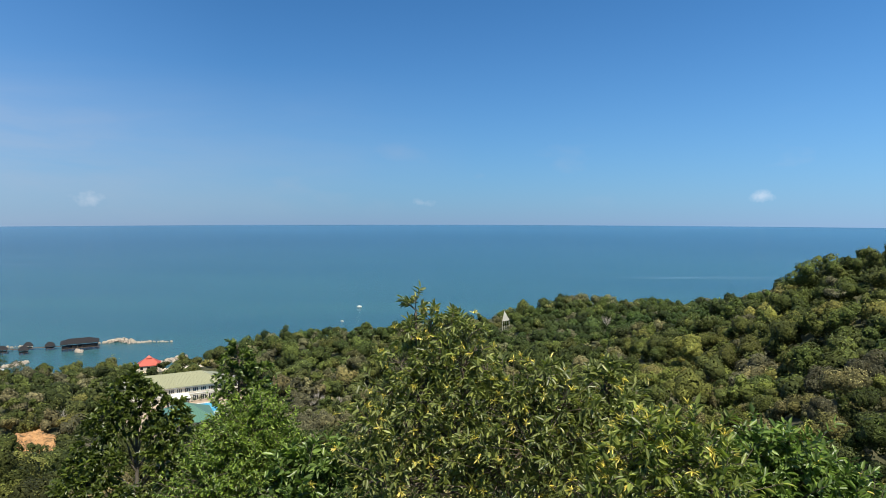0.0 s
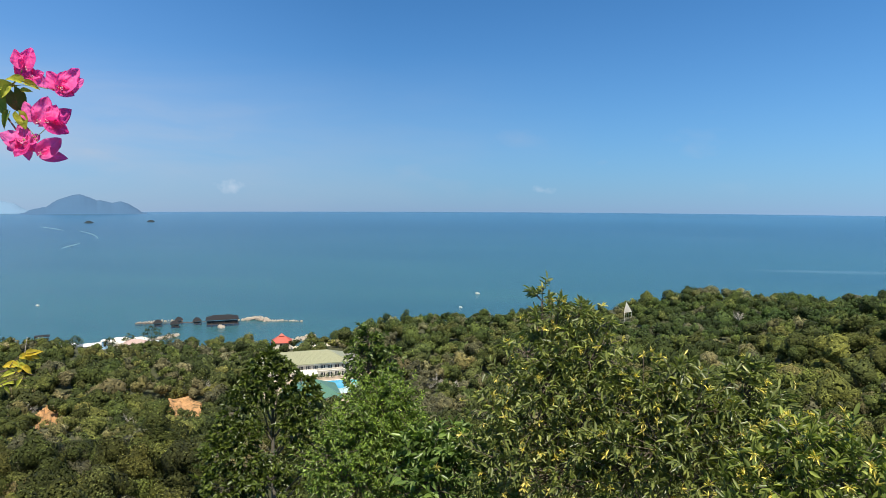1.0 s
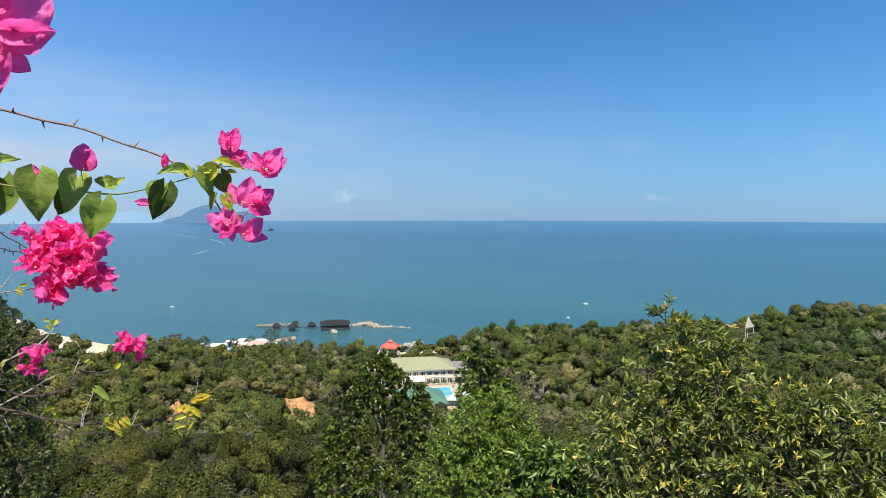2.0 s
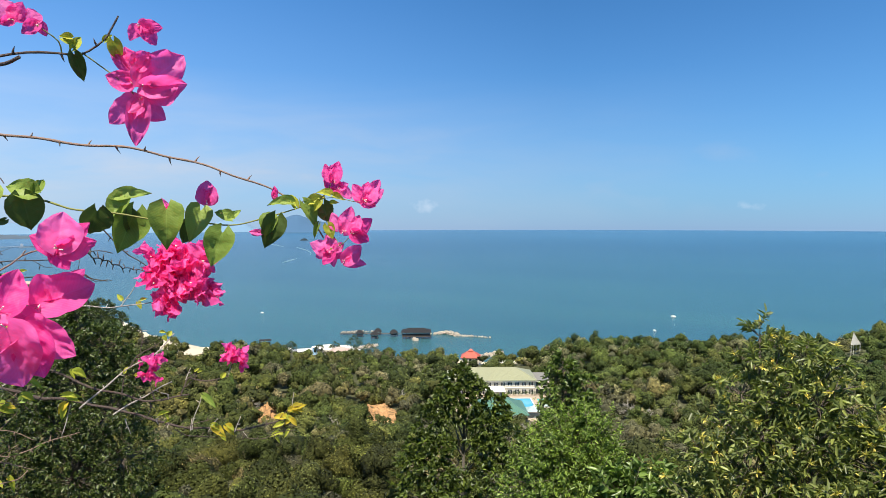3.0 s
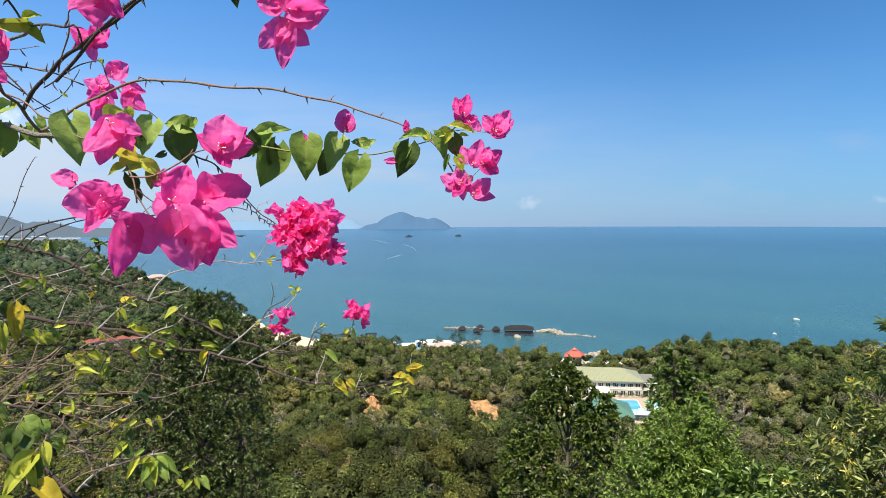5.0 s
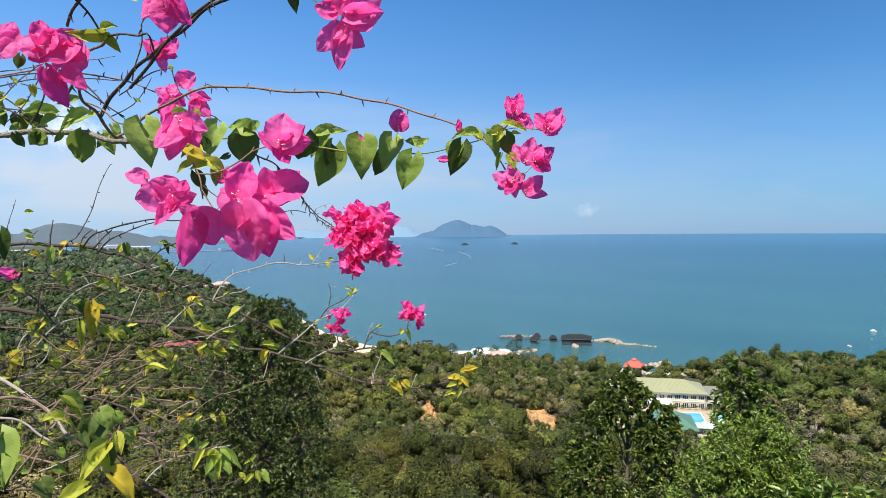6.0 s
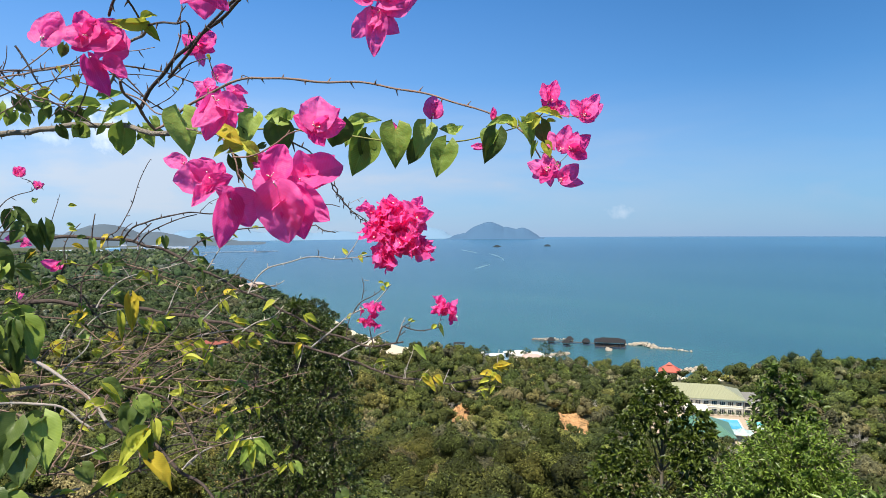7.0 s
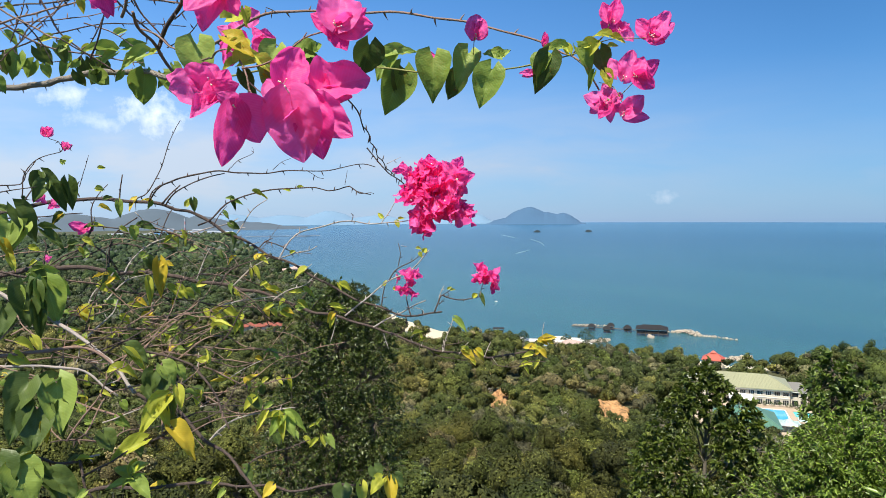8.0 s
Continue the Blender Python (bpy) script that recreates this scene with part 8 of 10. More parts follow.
arm(0.0011, 0.00069, 1, [(-1.189, 0.4543, -0.2629), (-1.181, 0.4798, -0.2502), (-1.174, 0.4973, -0.2415)], MAT_PALEWOOD)
arm(0.0017, 0.0011, 1, [(-1.091, 0.3806, -0.3152), (-1.088, 0.3896, -0.3066), (-1.082, 0.403, -0.2967), (-1.073, 0.4192, -0.2891), (-1.062, 0.4381, -0.2843), (-1.049, 0.4565, -0.2815), (-1.034, 0.4758, -0.2807)], MAT_PALEWOOD)
arm(0.003, 0.0017, 1, [(-1.024, 0.1982, -0.3154), (-1.014, 0.2286, -0.3119), (-0.9988, 0.2587, -0.3162), (-0.9834, 0.2897, -0.3173), (-0.9584, 0.3339, -0.3193), (-0.9457, 0.3514, -0.3238), (-0.9348, 0.3666, -0.3262), (-0.9243, 0.3822, -0.3262), (-0.9114, 0.3965, -0.3316), (-0.8981, 0.4144, -0.3314), (-0.885, 0.4326, -0.3287), (-0.86, 0.4624, -0.3277)])
arm(0.0015, 0.00097, 1, [(-1.019, 0.3925, -0.3373), (-1.017, 0.4068, -0.3273), (-1.009, 0.4266, -0.3216), (-0.9999, 0.4456, -0.3202), (-0.9901, 0.4692, -0.3115)])
arm(0.003, 0.0017, 1, [(-0.9783, 0.1086, -0.2408), (-0.9746, 0.1337, -0.2439), (-0.9695, 0.1599, -0.2478), (-0.9638, 0.1775, -0.2554), (-0.9596, 0.1961, -0.2564)])
arm(0.0022, 0.0014, 1, [(-0.9604, 0.1954, -0.2547), (-0.9547, 0.1975, -0.2695), (-0.95, 0.199, -0.281), (-0.9436, 0.205, -0.2938)])
arm(0.0017, 0.0011, 1, [(-0.9793, 0.198, -0.2608), (-0.9765, 0.2102, -0.2609), (-0.9742, 0.219, -0.2614)], MAT_PALEWOOD)
arm(0.0017, 0.0011, 1, [(-0.9909, 0.2076, -0.2834), (-0.9833, 0.2192, -0.2772), (-0.9754, 0.2308, -0.272), (-0.9677, 0.2426, -0.2622)])
arm(0.0017, 0.0011, 1, [(-0.9857, 0.2565, -0.2621), (-0.9783, 0.2687, -0.2607), (-0.9726, 0.2787, -0.2573), (-0.9682, 0.2875, -0.2521)])
arm(0.0014, 0.00083, 1, [(-1.057, 0.2419, -0.2538), (-1.055, 0.2534, -0.2506), (-1.053, 0.2663, -0.2463), (-1.049, 0.2828, -0.2423)], MAT_PALEWOOD)
arm(0.0014, 0.00083, 1, [(-1.059, 0.2245, -0.2631), (-1.06, 0.2133, -0.2671), (-1.063, 0.2029, -0.264), (-1.065, 0.1923, -0.2645)])
arm(0.0018, 0.0011, 1, [(-0.9952, 0.6976, -0.1682), (-0.993, 0.7028, -0.1563), (-0.9912, 0.7072, -0.1443), (-0.9857, 0.7127, -0.1469), (-0.9723, 0.7265, -0.1496), (-0.9585, 0.7409, -0.1479), (-0.9494, 0.7503, -0.1462)])
arm(0.0011, 0.00066, 1, [(-0.9494, 0.7503, -0.1462), (-0.9486, 0.7532, -0.1341), (-0.9477, 0.7561, -0.122)], MAT_PALEWOOD)
arm(0.0011, 0.00066, 1, [(-0.9928, 0.7051, -0.146), (-0.9908, 0.7093, -0.1357), (-0.9896, 0.7117, -0.1296)], MAT_PALEWOOD)
arm(0.0011, 0.00066, 1, [(-0.9912, 0.7072, -0.1443), (-0.9852, 0.7147, -0.1392), (-0.9808, 0.7202, -0.1349)])
arm(0.00097, 0.00058, 1, [(-0.9924, 0.7034, -0.1563), (-0.9888, 0.7085, -0.1512), (-0.9866, 0.7112, -0.1495)])
arm(0.0019, 0.0012, 1, [(-1.078, 0.5894, -0.1724), (-1.067, 0.6111, -0.1518), (-1.058, 0.6263, -0.1377), (-1.049, 0.6412, -0.1251), (-1.042, 0.652, -0.1184), (-1.031, 0.6663, -0.11), (-1.021, 0.6806, -0.0971), (-1.013, 0.6913, -0.0842), (-1.008, 0.6983, -0.0747)], MAT_PALEWOOD)
arm(0.0014, 0.00083, 1, [(-1.045, 0.6471, -0.12), (-1.041, 0.6543, -0.1054), (-1.034, 0.6651, -0.0969), (-1.024, 0.6776, -0.0902), (-1.016, 0.6888, -0.0807)])
arm(0.0015, 0.00091, 1, [(-1.049, 0.6342, -0.1576), (-1.049, 0.6386, -0.1397), (-1.047, 0.644, -0.1243)])
arm(0.0011, 0.00066, 1, [(-1.037, 0.6609, -0.0977), (-1.036, 0.664, -0.0795), (-1.04, 0.6613, -0.0629)])
arm(0.00069, 0.00041, 1, [(-1.037, 0.6638, -0.0673), (-1.032, 0.6706, -0.0683)], MAT_PALEWOOD)
arm(0.0017, 0.00099, 1, [(-1.026, 0.675, -0.1745), (-1.029, 0.6742, -0.1632), (-1.034, 0.6724, -0.1459)])
arm(0.0011, 0.00066, 1, [(-1.046, 0.6829, -0.1758), (-1.044, 0.6808, -0.1942), (-1.047, 0.6741, -0.2036), (-1.053, 0.6653, -0.2069)])
arm(0.0019, 0.0012, 1, [(-1.083, 0.6457, -0.1975), (-1.07, 0.6673, -0.1831), (-1.057, 0.6862, -0.172), (-1.046, 0.701, -0.1634), (-1.036, 0.7147, -0.1573)], MAT_PALEWOOD)
arm(0.00083, 0.0005, 1, [(-1.016, 0.6746, -0.1619), (-1.008, 0.6836, -0.1646), (-1.006, 0.684, -0.1732)], MAT_PALEWOOD)
arm(0.0018, 0.0011, 1, [(-1.162, 0.5262, -0.0853), (-1.159, 0.5344, -0.0698), (-1.155, 0.5424, -0.0568), (-1.149, 0.5539, -0.0456), (-1.141, 0.569, -0.0397), (-1.129, 0.5876, -0.0355), (-1.118, 0.6061, -0.0304), (-1.105, 0.6244, -0.0289), (-1.087, 0.6496, -0.0327), (-1.066, 0.678, -0.0312), (-1.054, 0.6935, -0.0278)], MAT_PALEWOOD)
arm(0.0011, 0.00066, 1, [(-1.079, 0.661, -0.031), (-1.071, 0.6712, -0.0142), (-1.066, 0.6783, 0.0045)], MAT_PALEWOOD)
arm(0.00097, 0.00058, 1, [(-1.107, 0.6222, -0.0289), (-1.105, 0.6253, -0.02), (-1.107, 0.6224, -0.0164)])
arm(0.0014, 0.00083, 1, [(-1.17, 0.5332, -0.0851), (-1.157, 0.5577, -0.0752), (-1.149, 0.5713, -0.0737), (-1.143, 0.5821, -0.0677)], MAT_PALEWOOD)
arm(0.0014, 0.00083, 1, [(-1.204, 0.5127, -0.0705), (-1.201, 0.5208, -0.06), (-1.195, 0.5318, -0.054)])
arm(0.00097, 0.00058, 1, [(-1.211, 0.4992, -0.064), (-1.204, 0.5147, -0.0599)], MAT_PALEWOOD)
arm(0.0015, 0.00091, 1, [(-1.219, 0.483, -0.0469), (-1.214, 0.4966, -0.0259), (-1.208, 0.5085, -0.0083), (-1.199, 0.5255, 0.0058)], MAT_PALEWOOD)
arm(0.0021, 0.0012, 1, [(-1.225, 0.456, -0.1275), (-1.223, 0.4663, -0.1087), (-1.218, 0.4783, -0.0987), (-1.21, 0.4978, -0.0923), (-1.201, 0.5173, -0.0858), (-1.195, 0.529, -0.0826)])
arm(0.0017, 0.00099, 1, [(-1.217, 0.4743, -0.1275), (-1.212, 0.4889, -0.114), (-1.207, 0.5012, -0.1013), (-1.202, 0.5131, -0.0928), (-1.196, 0.5259, -0.0843)], MAT_PALEWOOD)
arm(0.0017, 0.00099, 1, [(-1.167, 0.4025, -0.0307), (-1.161, 0.418, -0.0245), (-1.157, 0.4273, -0.0149), (-1.152, 0.4381, -0.002), (-1.142, 0.4594, 0.0101), (-1.132, 0.4806, 0.0158), (-1.117, 0.5089, 0.02), (-1.105, 0.5301, 0.0225), (-1.093, 0.5512, 0.0217), (-1.084, 0.5652, 0.0166), (-1.075, 0.5791, 0.02), (-1.067, 0.5915, 0.025), (-1.06, 0.6012, 0.0174), (-1.048, 0.6184, 0.0114)])
arm(0.0018, 0.0011, 1, [(-1.205, 0.5376, -0.1537), (-1.196, 0.5581, -0.141), (-1.188, 0.5742, -0.1352), (-1.182, 0.5863, -0.1283), (-1.175, 0.6006, -0.1131)], MAT_PALEWOOD)
arm(0.0014, 0.00083, 1, [(-1.186, 0.5705, -0.1615), (-1.182, 0.5811, -0.1465), (-1.179, 0.5899, -0.133), (-1.175, 0.6003, -0.1177)])
arm(0.0012, 0.00075, 1, [(-1.174, 0.588, -0.1741), (-1.17, 0.5997, -0.1563), (-1.162, 0.6133, -0.1504)])
arm(0.0019, 0.0012, 1, [(-1.247, 0.471, -0.1612), (-1.236, 0.4989, -0.1547), (-1.224, 0.5228, -0.1514), (-1.212, 0.548, -0.1516)], MAT_PALEWOOD)
arm(0.0012, 0.00075, 1, [(-1.134, 0.6119, -0.1797), (-1.135, 0.6054, -0.1991), (-1.135, 0.596, -0.2217)], MAT_PALEWOOD)
arm(0.0011, 0.00066, 1, [(-1.135, 0.5863, -0.1247), (-1.132, 0.593, -0.1143)])
arm(0.0011, 0.00066, 1, [(-1.151, 0.5637, -0.1046), (-1.146, 0.5739, -0.096)], MAT_PALEWOOD)
arm(0.0012, 0.00075, 1, [(-1.194, 0.574, -0.1702), (-1.19, 0.5782, -0.1841), (-1.185, 0.5835, -0.1935), (-1.185, 0.5812, -0.2006)])
arm(0.0012, 0.00075, 1, [(-1.028, 0.7463, -0.2424), (-1.03, 0.7499, -0.2272), (-1.029, 0.7545, -0.2137), (-1.027, 0.7603, -0.2001), (-1.026, 0.7638, -0.1883)], MAT_PALEWOOD)
arm(0.0011, 0.00066, 1, [(-1.03, 0.7449, -0.2424), (-1.031, 0.7489, -0.2245)], MAT_PALEWOOD)
arm(0.0012, 0.00075, 1, [(-1.037, 0.737, -0.2405), (-1.027, 0.7503, -0.2335), (-1.015, 0.7645, -0.2291), (-1.008, 0.7731, -0.2246)])
arm(0.0012, 0.00075, 1, [(-1.046, 0.7277, -0.2377), (-1.034, 0.7375, -0.2503), (-1.018, 0.7541, -0.2531), (-1.002, 0.7703, -0.2558), (-0.9962, 0.7779, -0.2496)])
arm(0.0011, 0.00066, 1, [(-1.011, 0.7638, -0.2469), (-1.007, 0.7714, -0.2362), (-1.003, 0.7771, -0.2291)], MAT_PALEWOOD)
arm(0.0011, 0.00066, 1, [(-0.9809, 0.7924, -0.2512), (-0.9792, 0.7974, -0.2405), (-0.9775, 0.8023, -0.2289)], MAT_PALEWOOD)
arm(0.0011, 0.00066, 1, [(-0.9741, 0.7986, -0.252), (-0.9681, 0.8016, -0.2608), (-0.9634, 0.8045, -0.2651), (-0.9537, 0.8129, -0.2667), (-0.9437, 0.8222, -0.2656), (-0.9343, 0.8321, -0.26), (-0.9244, 0.8414, -0.2571), (-0.9062, 0.8562, -0.2574)])
arm(0.0011, 0.00066, 1, [(-0.9346, 0.8507, -0.2417), (-0.9287, 0.8537, -0.2486), (-0.9177, 0.8618, -0.2519), (-0.9076, 0.8681, -0.2577)])
arm(0.0011, 0.00066, 1, [(-0.9366, 0.8488, -0.2426), (-0.9312, 0.8566, -0.2308), (-0.9229, 0.8653, -0.2234), (-0.9111, 0.8753, -0.2212)])
arm(0.00083, 0.0005, 1, [(-0.9234, 0.8644, -0.2252), (-0.9232, 0.8684, -0.2098), (-0.922, 0.8727, -0.1953)], MAT_PALEWOOD)
arm(0.0012, 0.00075, 1, [(-1.088, 0.6693, -0.2103), (-1.084, 0.6698, -0.2237), (-1.08, 0.671, -0.2362)], MAT_PALEWOOD)
arm(0.00097, 0.00058, 1, [(-1.055, 0.7192, -0.2331), (-1.053, 0.7259, -0.2206)], MAT_PALEWOOD)
arm(0.00083, 0.0005, 1, [(-1.065, 0.7094, -0.2275), (-1.068, 0.7077, -0.2184), (-1.064, 0.7141, -0.2132)], MAT_PALEWOOD)
arm(0.00083, 0.0005, 1, [(-0.9728, 0.7999, -0.252), (-0.9645, 0.8044, -0.2625)], MAT_PALEWOOD)
arm(0.00083, 0.0005, 1, [(-0.9612, 0.8116, -0.2492), (-0.9616, 0.8134, -0.2421)])
arm(0.00083, 0.0005, 1, [(-0.9454, 0.8269, -0.2453), (-0.9476, 0.828, -0.2347)])
arm(0.0015, 0.00091, 1, [(-1.089, 0.6395, 0.0857), (-1.084, 0.6486, 0.0744), (-1.075, 0.6619, 0.0569), (-1.07, 0.6707, 0.0454), (-1.061, 0.6822, 0.0347), (-1.051, 0.6963, 0.0213), (-1.037, 0.7128, 0.0123)])
arm(0.00069, 0.00041, 1, [(-1.073, 0.6647, 0.0595), (-1.065, 0.6742, 0.0665), (-1.058, 0.6824, 0.0718)], MAT_PALEWOOD)
arm(0.0018, 0.0011, 1, [(-1.31, 0.3457, -0.1035), (-1.308, 0.3563, -0.085), (-1.304, 0.3722, -0.0682), (-1.299, 0.3878, -0.0572), (-1.292, 0.411, -0.0516), (-1.282, 0.4383, -0.046), (-1.272, 0.4621, -0.0374), (-1.262, 0.4859, -0.0333), (-1.255, 0.5019, -0.0244)], MAT_PALEWOOD)
arm(0.0014, 0.00083, 1, [(-1.299, 0.3901, -0.0564), (-1.302, 0.3809, -0.0378), (-1.305, 0.3738, -0.0246), (-1.308, 0.363, -0.0115)], MAT_PALEWOOD)
arm(0.0015, 0.00091, 1, [(-1.298, 0.3917, -0.0547), (-1.296, 0.4001, -0.0338), (-1.293, 0.4083, -0.0162), (-1.291, 0.4148, -0.0057)])
arm(0.0019, 0.0012, 1, [(-1.323, 0.3789, -0.0692), (-1.331, 0.3518, -0.0613), (-1.335, 0.3367, -0.0617), (-1.339, 0.3216, -0.0673), (-1.343, 0.3065, -0.0754), (-1.346, 0.2917, -0.079), (-1.35, 0.2699, -0.084), (-1.353, 0.2539, -0.095)])
arm(0.0019, 0.0012, 1, [(-1.335, 0.3295, -0.104), (-1.336, 0.3297, -0.0849), (-1.337, 0.3303, -0.0719), (-1.336, 0.3348, -0.0547), (-1.335, 0.3412, -0.0435), (-1.331, 0.3567, -0.0315), (-1.327, 0.3708, -0.0212)])
arm(0.0019, 0.0012, 1, [(-1.323, 0.3071, -0.0322), (-1.325, 0.2992, -0.0489), (-1.327, 0.2878, -0.0654), (-1.331, 0.2697, -0.0747), (-1.334, 0.2474, -0.0918)])
arm(0.0014, 0.00083, 1, [(-1.325, 0.299, -0.0556), (-1.328, 0.2841, -0.0702), (-1.331, 0.2622, -0.0859), (-1.332, 0.2549, -0.0938)])
arm(0.0012, 0.00075, 1, [(-1.323, 0.3097, -0.0187), (-1.323, 0.3061, -0.039)], MAT_PALEWOOD)
arm(0.0014, 0.00083, 1, [(-1.324, 0.3046, -0.0406), (-1.324, 0.3058, -0.0069), (-1.321, 0.3158, 0.0141), (-1.318, 0.327, 0.0286)])
arm(0.0018, 0.0011, 1, [(-1.334, 0.2446, -0.0932), (-1.335, 0.2439, -0.0801), (-1.335, 0.2473, -0.0639), (-1.337, 0.2438, -0.0515)])
arm(0.0017, 0.00099, 1, [(-1.396, 0.1787, -0.0812), (-1.393, 0.199, -0.0764), (-1.391, 0.2199, -0.069), (-1.389, 0.2354, -0.0654), (-1.386, 0.2479, -0.071)])
arm(0.0017, 0.00099, 1, [(-1.397, 0.1811, -0.024), (-1.392, 0.2219, -0.0196), (-1.384, 0.2644, -0.0166), (-1.376, 0.3048, -0.0135)])
arm(0.0015, 0.00091, 1, [(-1.276, 0.4385, -0.1221), (-1.274, 0.4501, -0.0975), (-1.271, 0.4633, -0.0691)], MAT_PALEWOOD)
arm(0.0012, 0.00075, 1, [(-1.262, 0.4721, -0.1255), (-1.259, 0.4824, -0.1114)])
arm(0.0017, 0.00099, 1, [(-1.302, 0.3815, 0.0049), (-1.3, 0.3863, 0.0189), (-1.296, 0.3979, 0.0294)])
arm(0.0022, 0.0013, 1, [(-1.297, 0.3973, -0.0003), (-1.293, 0.4091, 0.0146), (-1.286, 0.4247, 0.0297)])
arm(0.0017, 0.00099, 1, [(-1.361, 0.2232, -0.0032), (-1.359, 0.2355, 0.0182), (-1.356, 0.2463, 0.0331)])
arm(0.0014, 0.00083, 1, [(-1.347, 0.2951, 0.0103), (-1.347, 0.2911, 0.0229), (-1.346, 0.2958, 0.0356)])
arm(0.0018, 0.0011, 1, [(-1.314, 0.3434, 0.0066), (-1.313, 0.3446, 0.0271), (-1.312, 0.3464, 0.0442)])
arm(0.00097, 0.00058, 1, [(-1.308, 0.3634, 0.0032), (-1.308, 0.3645, -0.0089)])
arm(0.0011, 0.00066, 1, [(-1.223, 0.4506, -0.0322), (-1.22, 0.4586, -0.0167), (-1.216, 0.4679, -0.0038)])
arm(0.0018, 0.0011, 1, [(-1.317, 0.2937, -0.156), (-1.318, 0.3023, -0.1332), (-1.316, 0.3177, -0.1173), (-1.314, 0.3309, -0.1027)], MAT_PALEWOOD)
arm(0.0017, 0.00099, 1, [(-1.312, 0.3198, -0.1429), (-1.309, 0.3394, -0.1229), (-1.306, 0.3549, -0.1126), (-1.299, 0.3801, -0.1069)], MAT_PALEWOOD)
arm(0.0015, 0.00091, 1, [(-1.303, 0.2647, -0.1547), (-1.294, 0.3071, -0.1491), (-1.284, 0.3432, -0.1493), (-1.279, 0.3678, -0.1339)], MAT_TWIG)
arm(0.0015, 0.00091, 1, [(-1.303, 0.2645, -0.1579), (-1.296, 0.2921, -0.1619), (-1.29, 0.3211, -0.1535), (-1.289, 0.3309, -0.1367)], MAT_TWIG)
arm(0.0018, 0.0011, 1, [(-1.235, 0.2693, -0.1866), (-1.234, 0.2871, -0.1699), (-1.232, 0.3053, -0.1512), (-1.232, 0.3132, -0.1345)], MAT_PALEWOOD)
arm(0.0017, 0.00099, 1, [(-1.292, 0.1937, -0.1765), (-1.29, 0.2199, -0.1663), (-1.284, 0.2459, -0.1712), (-1.276, 0.2791, -0.18), (-1.265, 0.321, -0.1798), (-1.254, 0.3564, -0.1862), (-1.242, 0.3849, -0.1953)], MAT_TWIG)
arm(0.0014, 0.00083, 1, [(-1.278, 0.344, -0.1895), (-1.274, 0.3647, -0.1779), (-1.268, 0.3861, -0.171), (-1.258, 0.4168, -0.1646), (-1.248, 0.4416, -0.161)], MAT_TWIG)
arm(0.0015, 0.00091, 1, [(-1.27, 0.2995, -0.1859), (-1.258, 0.3421, -0.1842), (-1.243, 0.3853, -0.1903), (-1.227, 0.4255, -0.1986), (-1.223, 0.4393, -0.1877), (-1.218, 0.4549, -0.1819)], MAT_TWIG)
arm(0.0017, 0.00099, 1, [(-1.339, 0.1751, -0.1574), (-1.33, 0.2273, -0.1601), (-1.328, 0.2482, -0.1522), (-1.321, 0.2758, -0.1579), (-1.314, 0.3082, -0.1547)], MAT_TWIG)
arm(0.0017, 0.00099, 1, [(-1.254, 0.2662, -0.2008), (-1.252, 0.2802, -0.1938), (-1.248, 0.2974, -0.1908), (-1.234, 0.3417, -0.2031), (-1.221, 0.377, -0.208), (-1.212, 0.4065, -0.2032), (-1.203, 0.436, -0.1864)], MAT_TWIG)
arm(0.0014, 0.00083, 1, [(-1.258, 0.3506, -0.1676), (-1.246, 0.3872, -0.167), (-1.234, 0.4207, -0.1676)], MAT_TWIG)
arm(0.0014, 0.00083, 1, [(-1.256, 0.3537, -0.1744), (-1.244, 0.386, -0.182), (-1.237, 0.4086, -0.1787), (-1.232, 0.4241, -0.1713)], MAT_TWIG)
arm(0.0014, 0.00083, 1, [(-1.216, 0.2575, -0.1943), (-1.214, 0.2548, -0.2044), (-1.213, 0.2509, -0.2142)], MAT_PALEWOOD)
arm(0.0014, 0.00083, 1, [(-1.211, 0.2625, -0.2134), (-1.208, 0.2755, -0.2127), (-1.205, 0.289, -0.2083)], MAT_PALEWOOD)
arm(0.0017, 0.00099, 1, [(-1.2, 0.2976, -0.2228), (-1.199, 0.3122, -0.2093), (-1.198, 0.3233, -0.1967), (-1.195, 0.339, -0.1889)], MAT_TWIG)
arm(0.0012, 0.00075, 1, [(-1.245, 0.3603, -0.226), (-1.239, 0.3829, -0.2183), (-1.236, 0.397, -0.2097), (-1.23, 0.4139, -0.2027)], MAT_TWIG)
arm(0.0012, 0.00075, 1, [(-1.211, 0.4135, -0.2442), (-1.212, 0.4158, -0.2362), (-1.215, 0.4156, -0.2238)], MAT_PALEWOOD)
arm(0.0012, 0.00075, 1, [(-1.167, 0.4056, -0.2066), (-1.16, 0.4188, -0.2157), (-1.152, 0.4316, -0.2287)], MAT_TWIG)
arm(0.0012, 0.00075, 1, [(-1.206, 0.3937, -0.2891), (-1.203, 0.4053, -0.284), (-1.2, 0.4185, -0.2774)], MAT_TWIG)
arm(0.0011, 0.00066, 1, [(-1.196, 0.4105, -0.3006), (-1.191, 0.4253, -0.2991), (-1.185, 0.4401, -0.2983)], MAT_PALEWOOD)
arm(0.0014, 0.00083, 1, [(-1.185, 0.4446, -0.2923), (-1.173, 0.4658, -0.3001), (-1.163, 0.4882, -0.299), (-1.16, 0.496, -0.2964)])
arm(0.0014, 0.00083, 1, [(-1.091, 0.3806, -0.3152), (-1.089, 0.3901, -0.3093), (-1.088, 0.4015, -0.2993)], MAT_PALEWOOD)
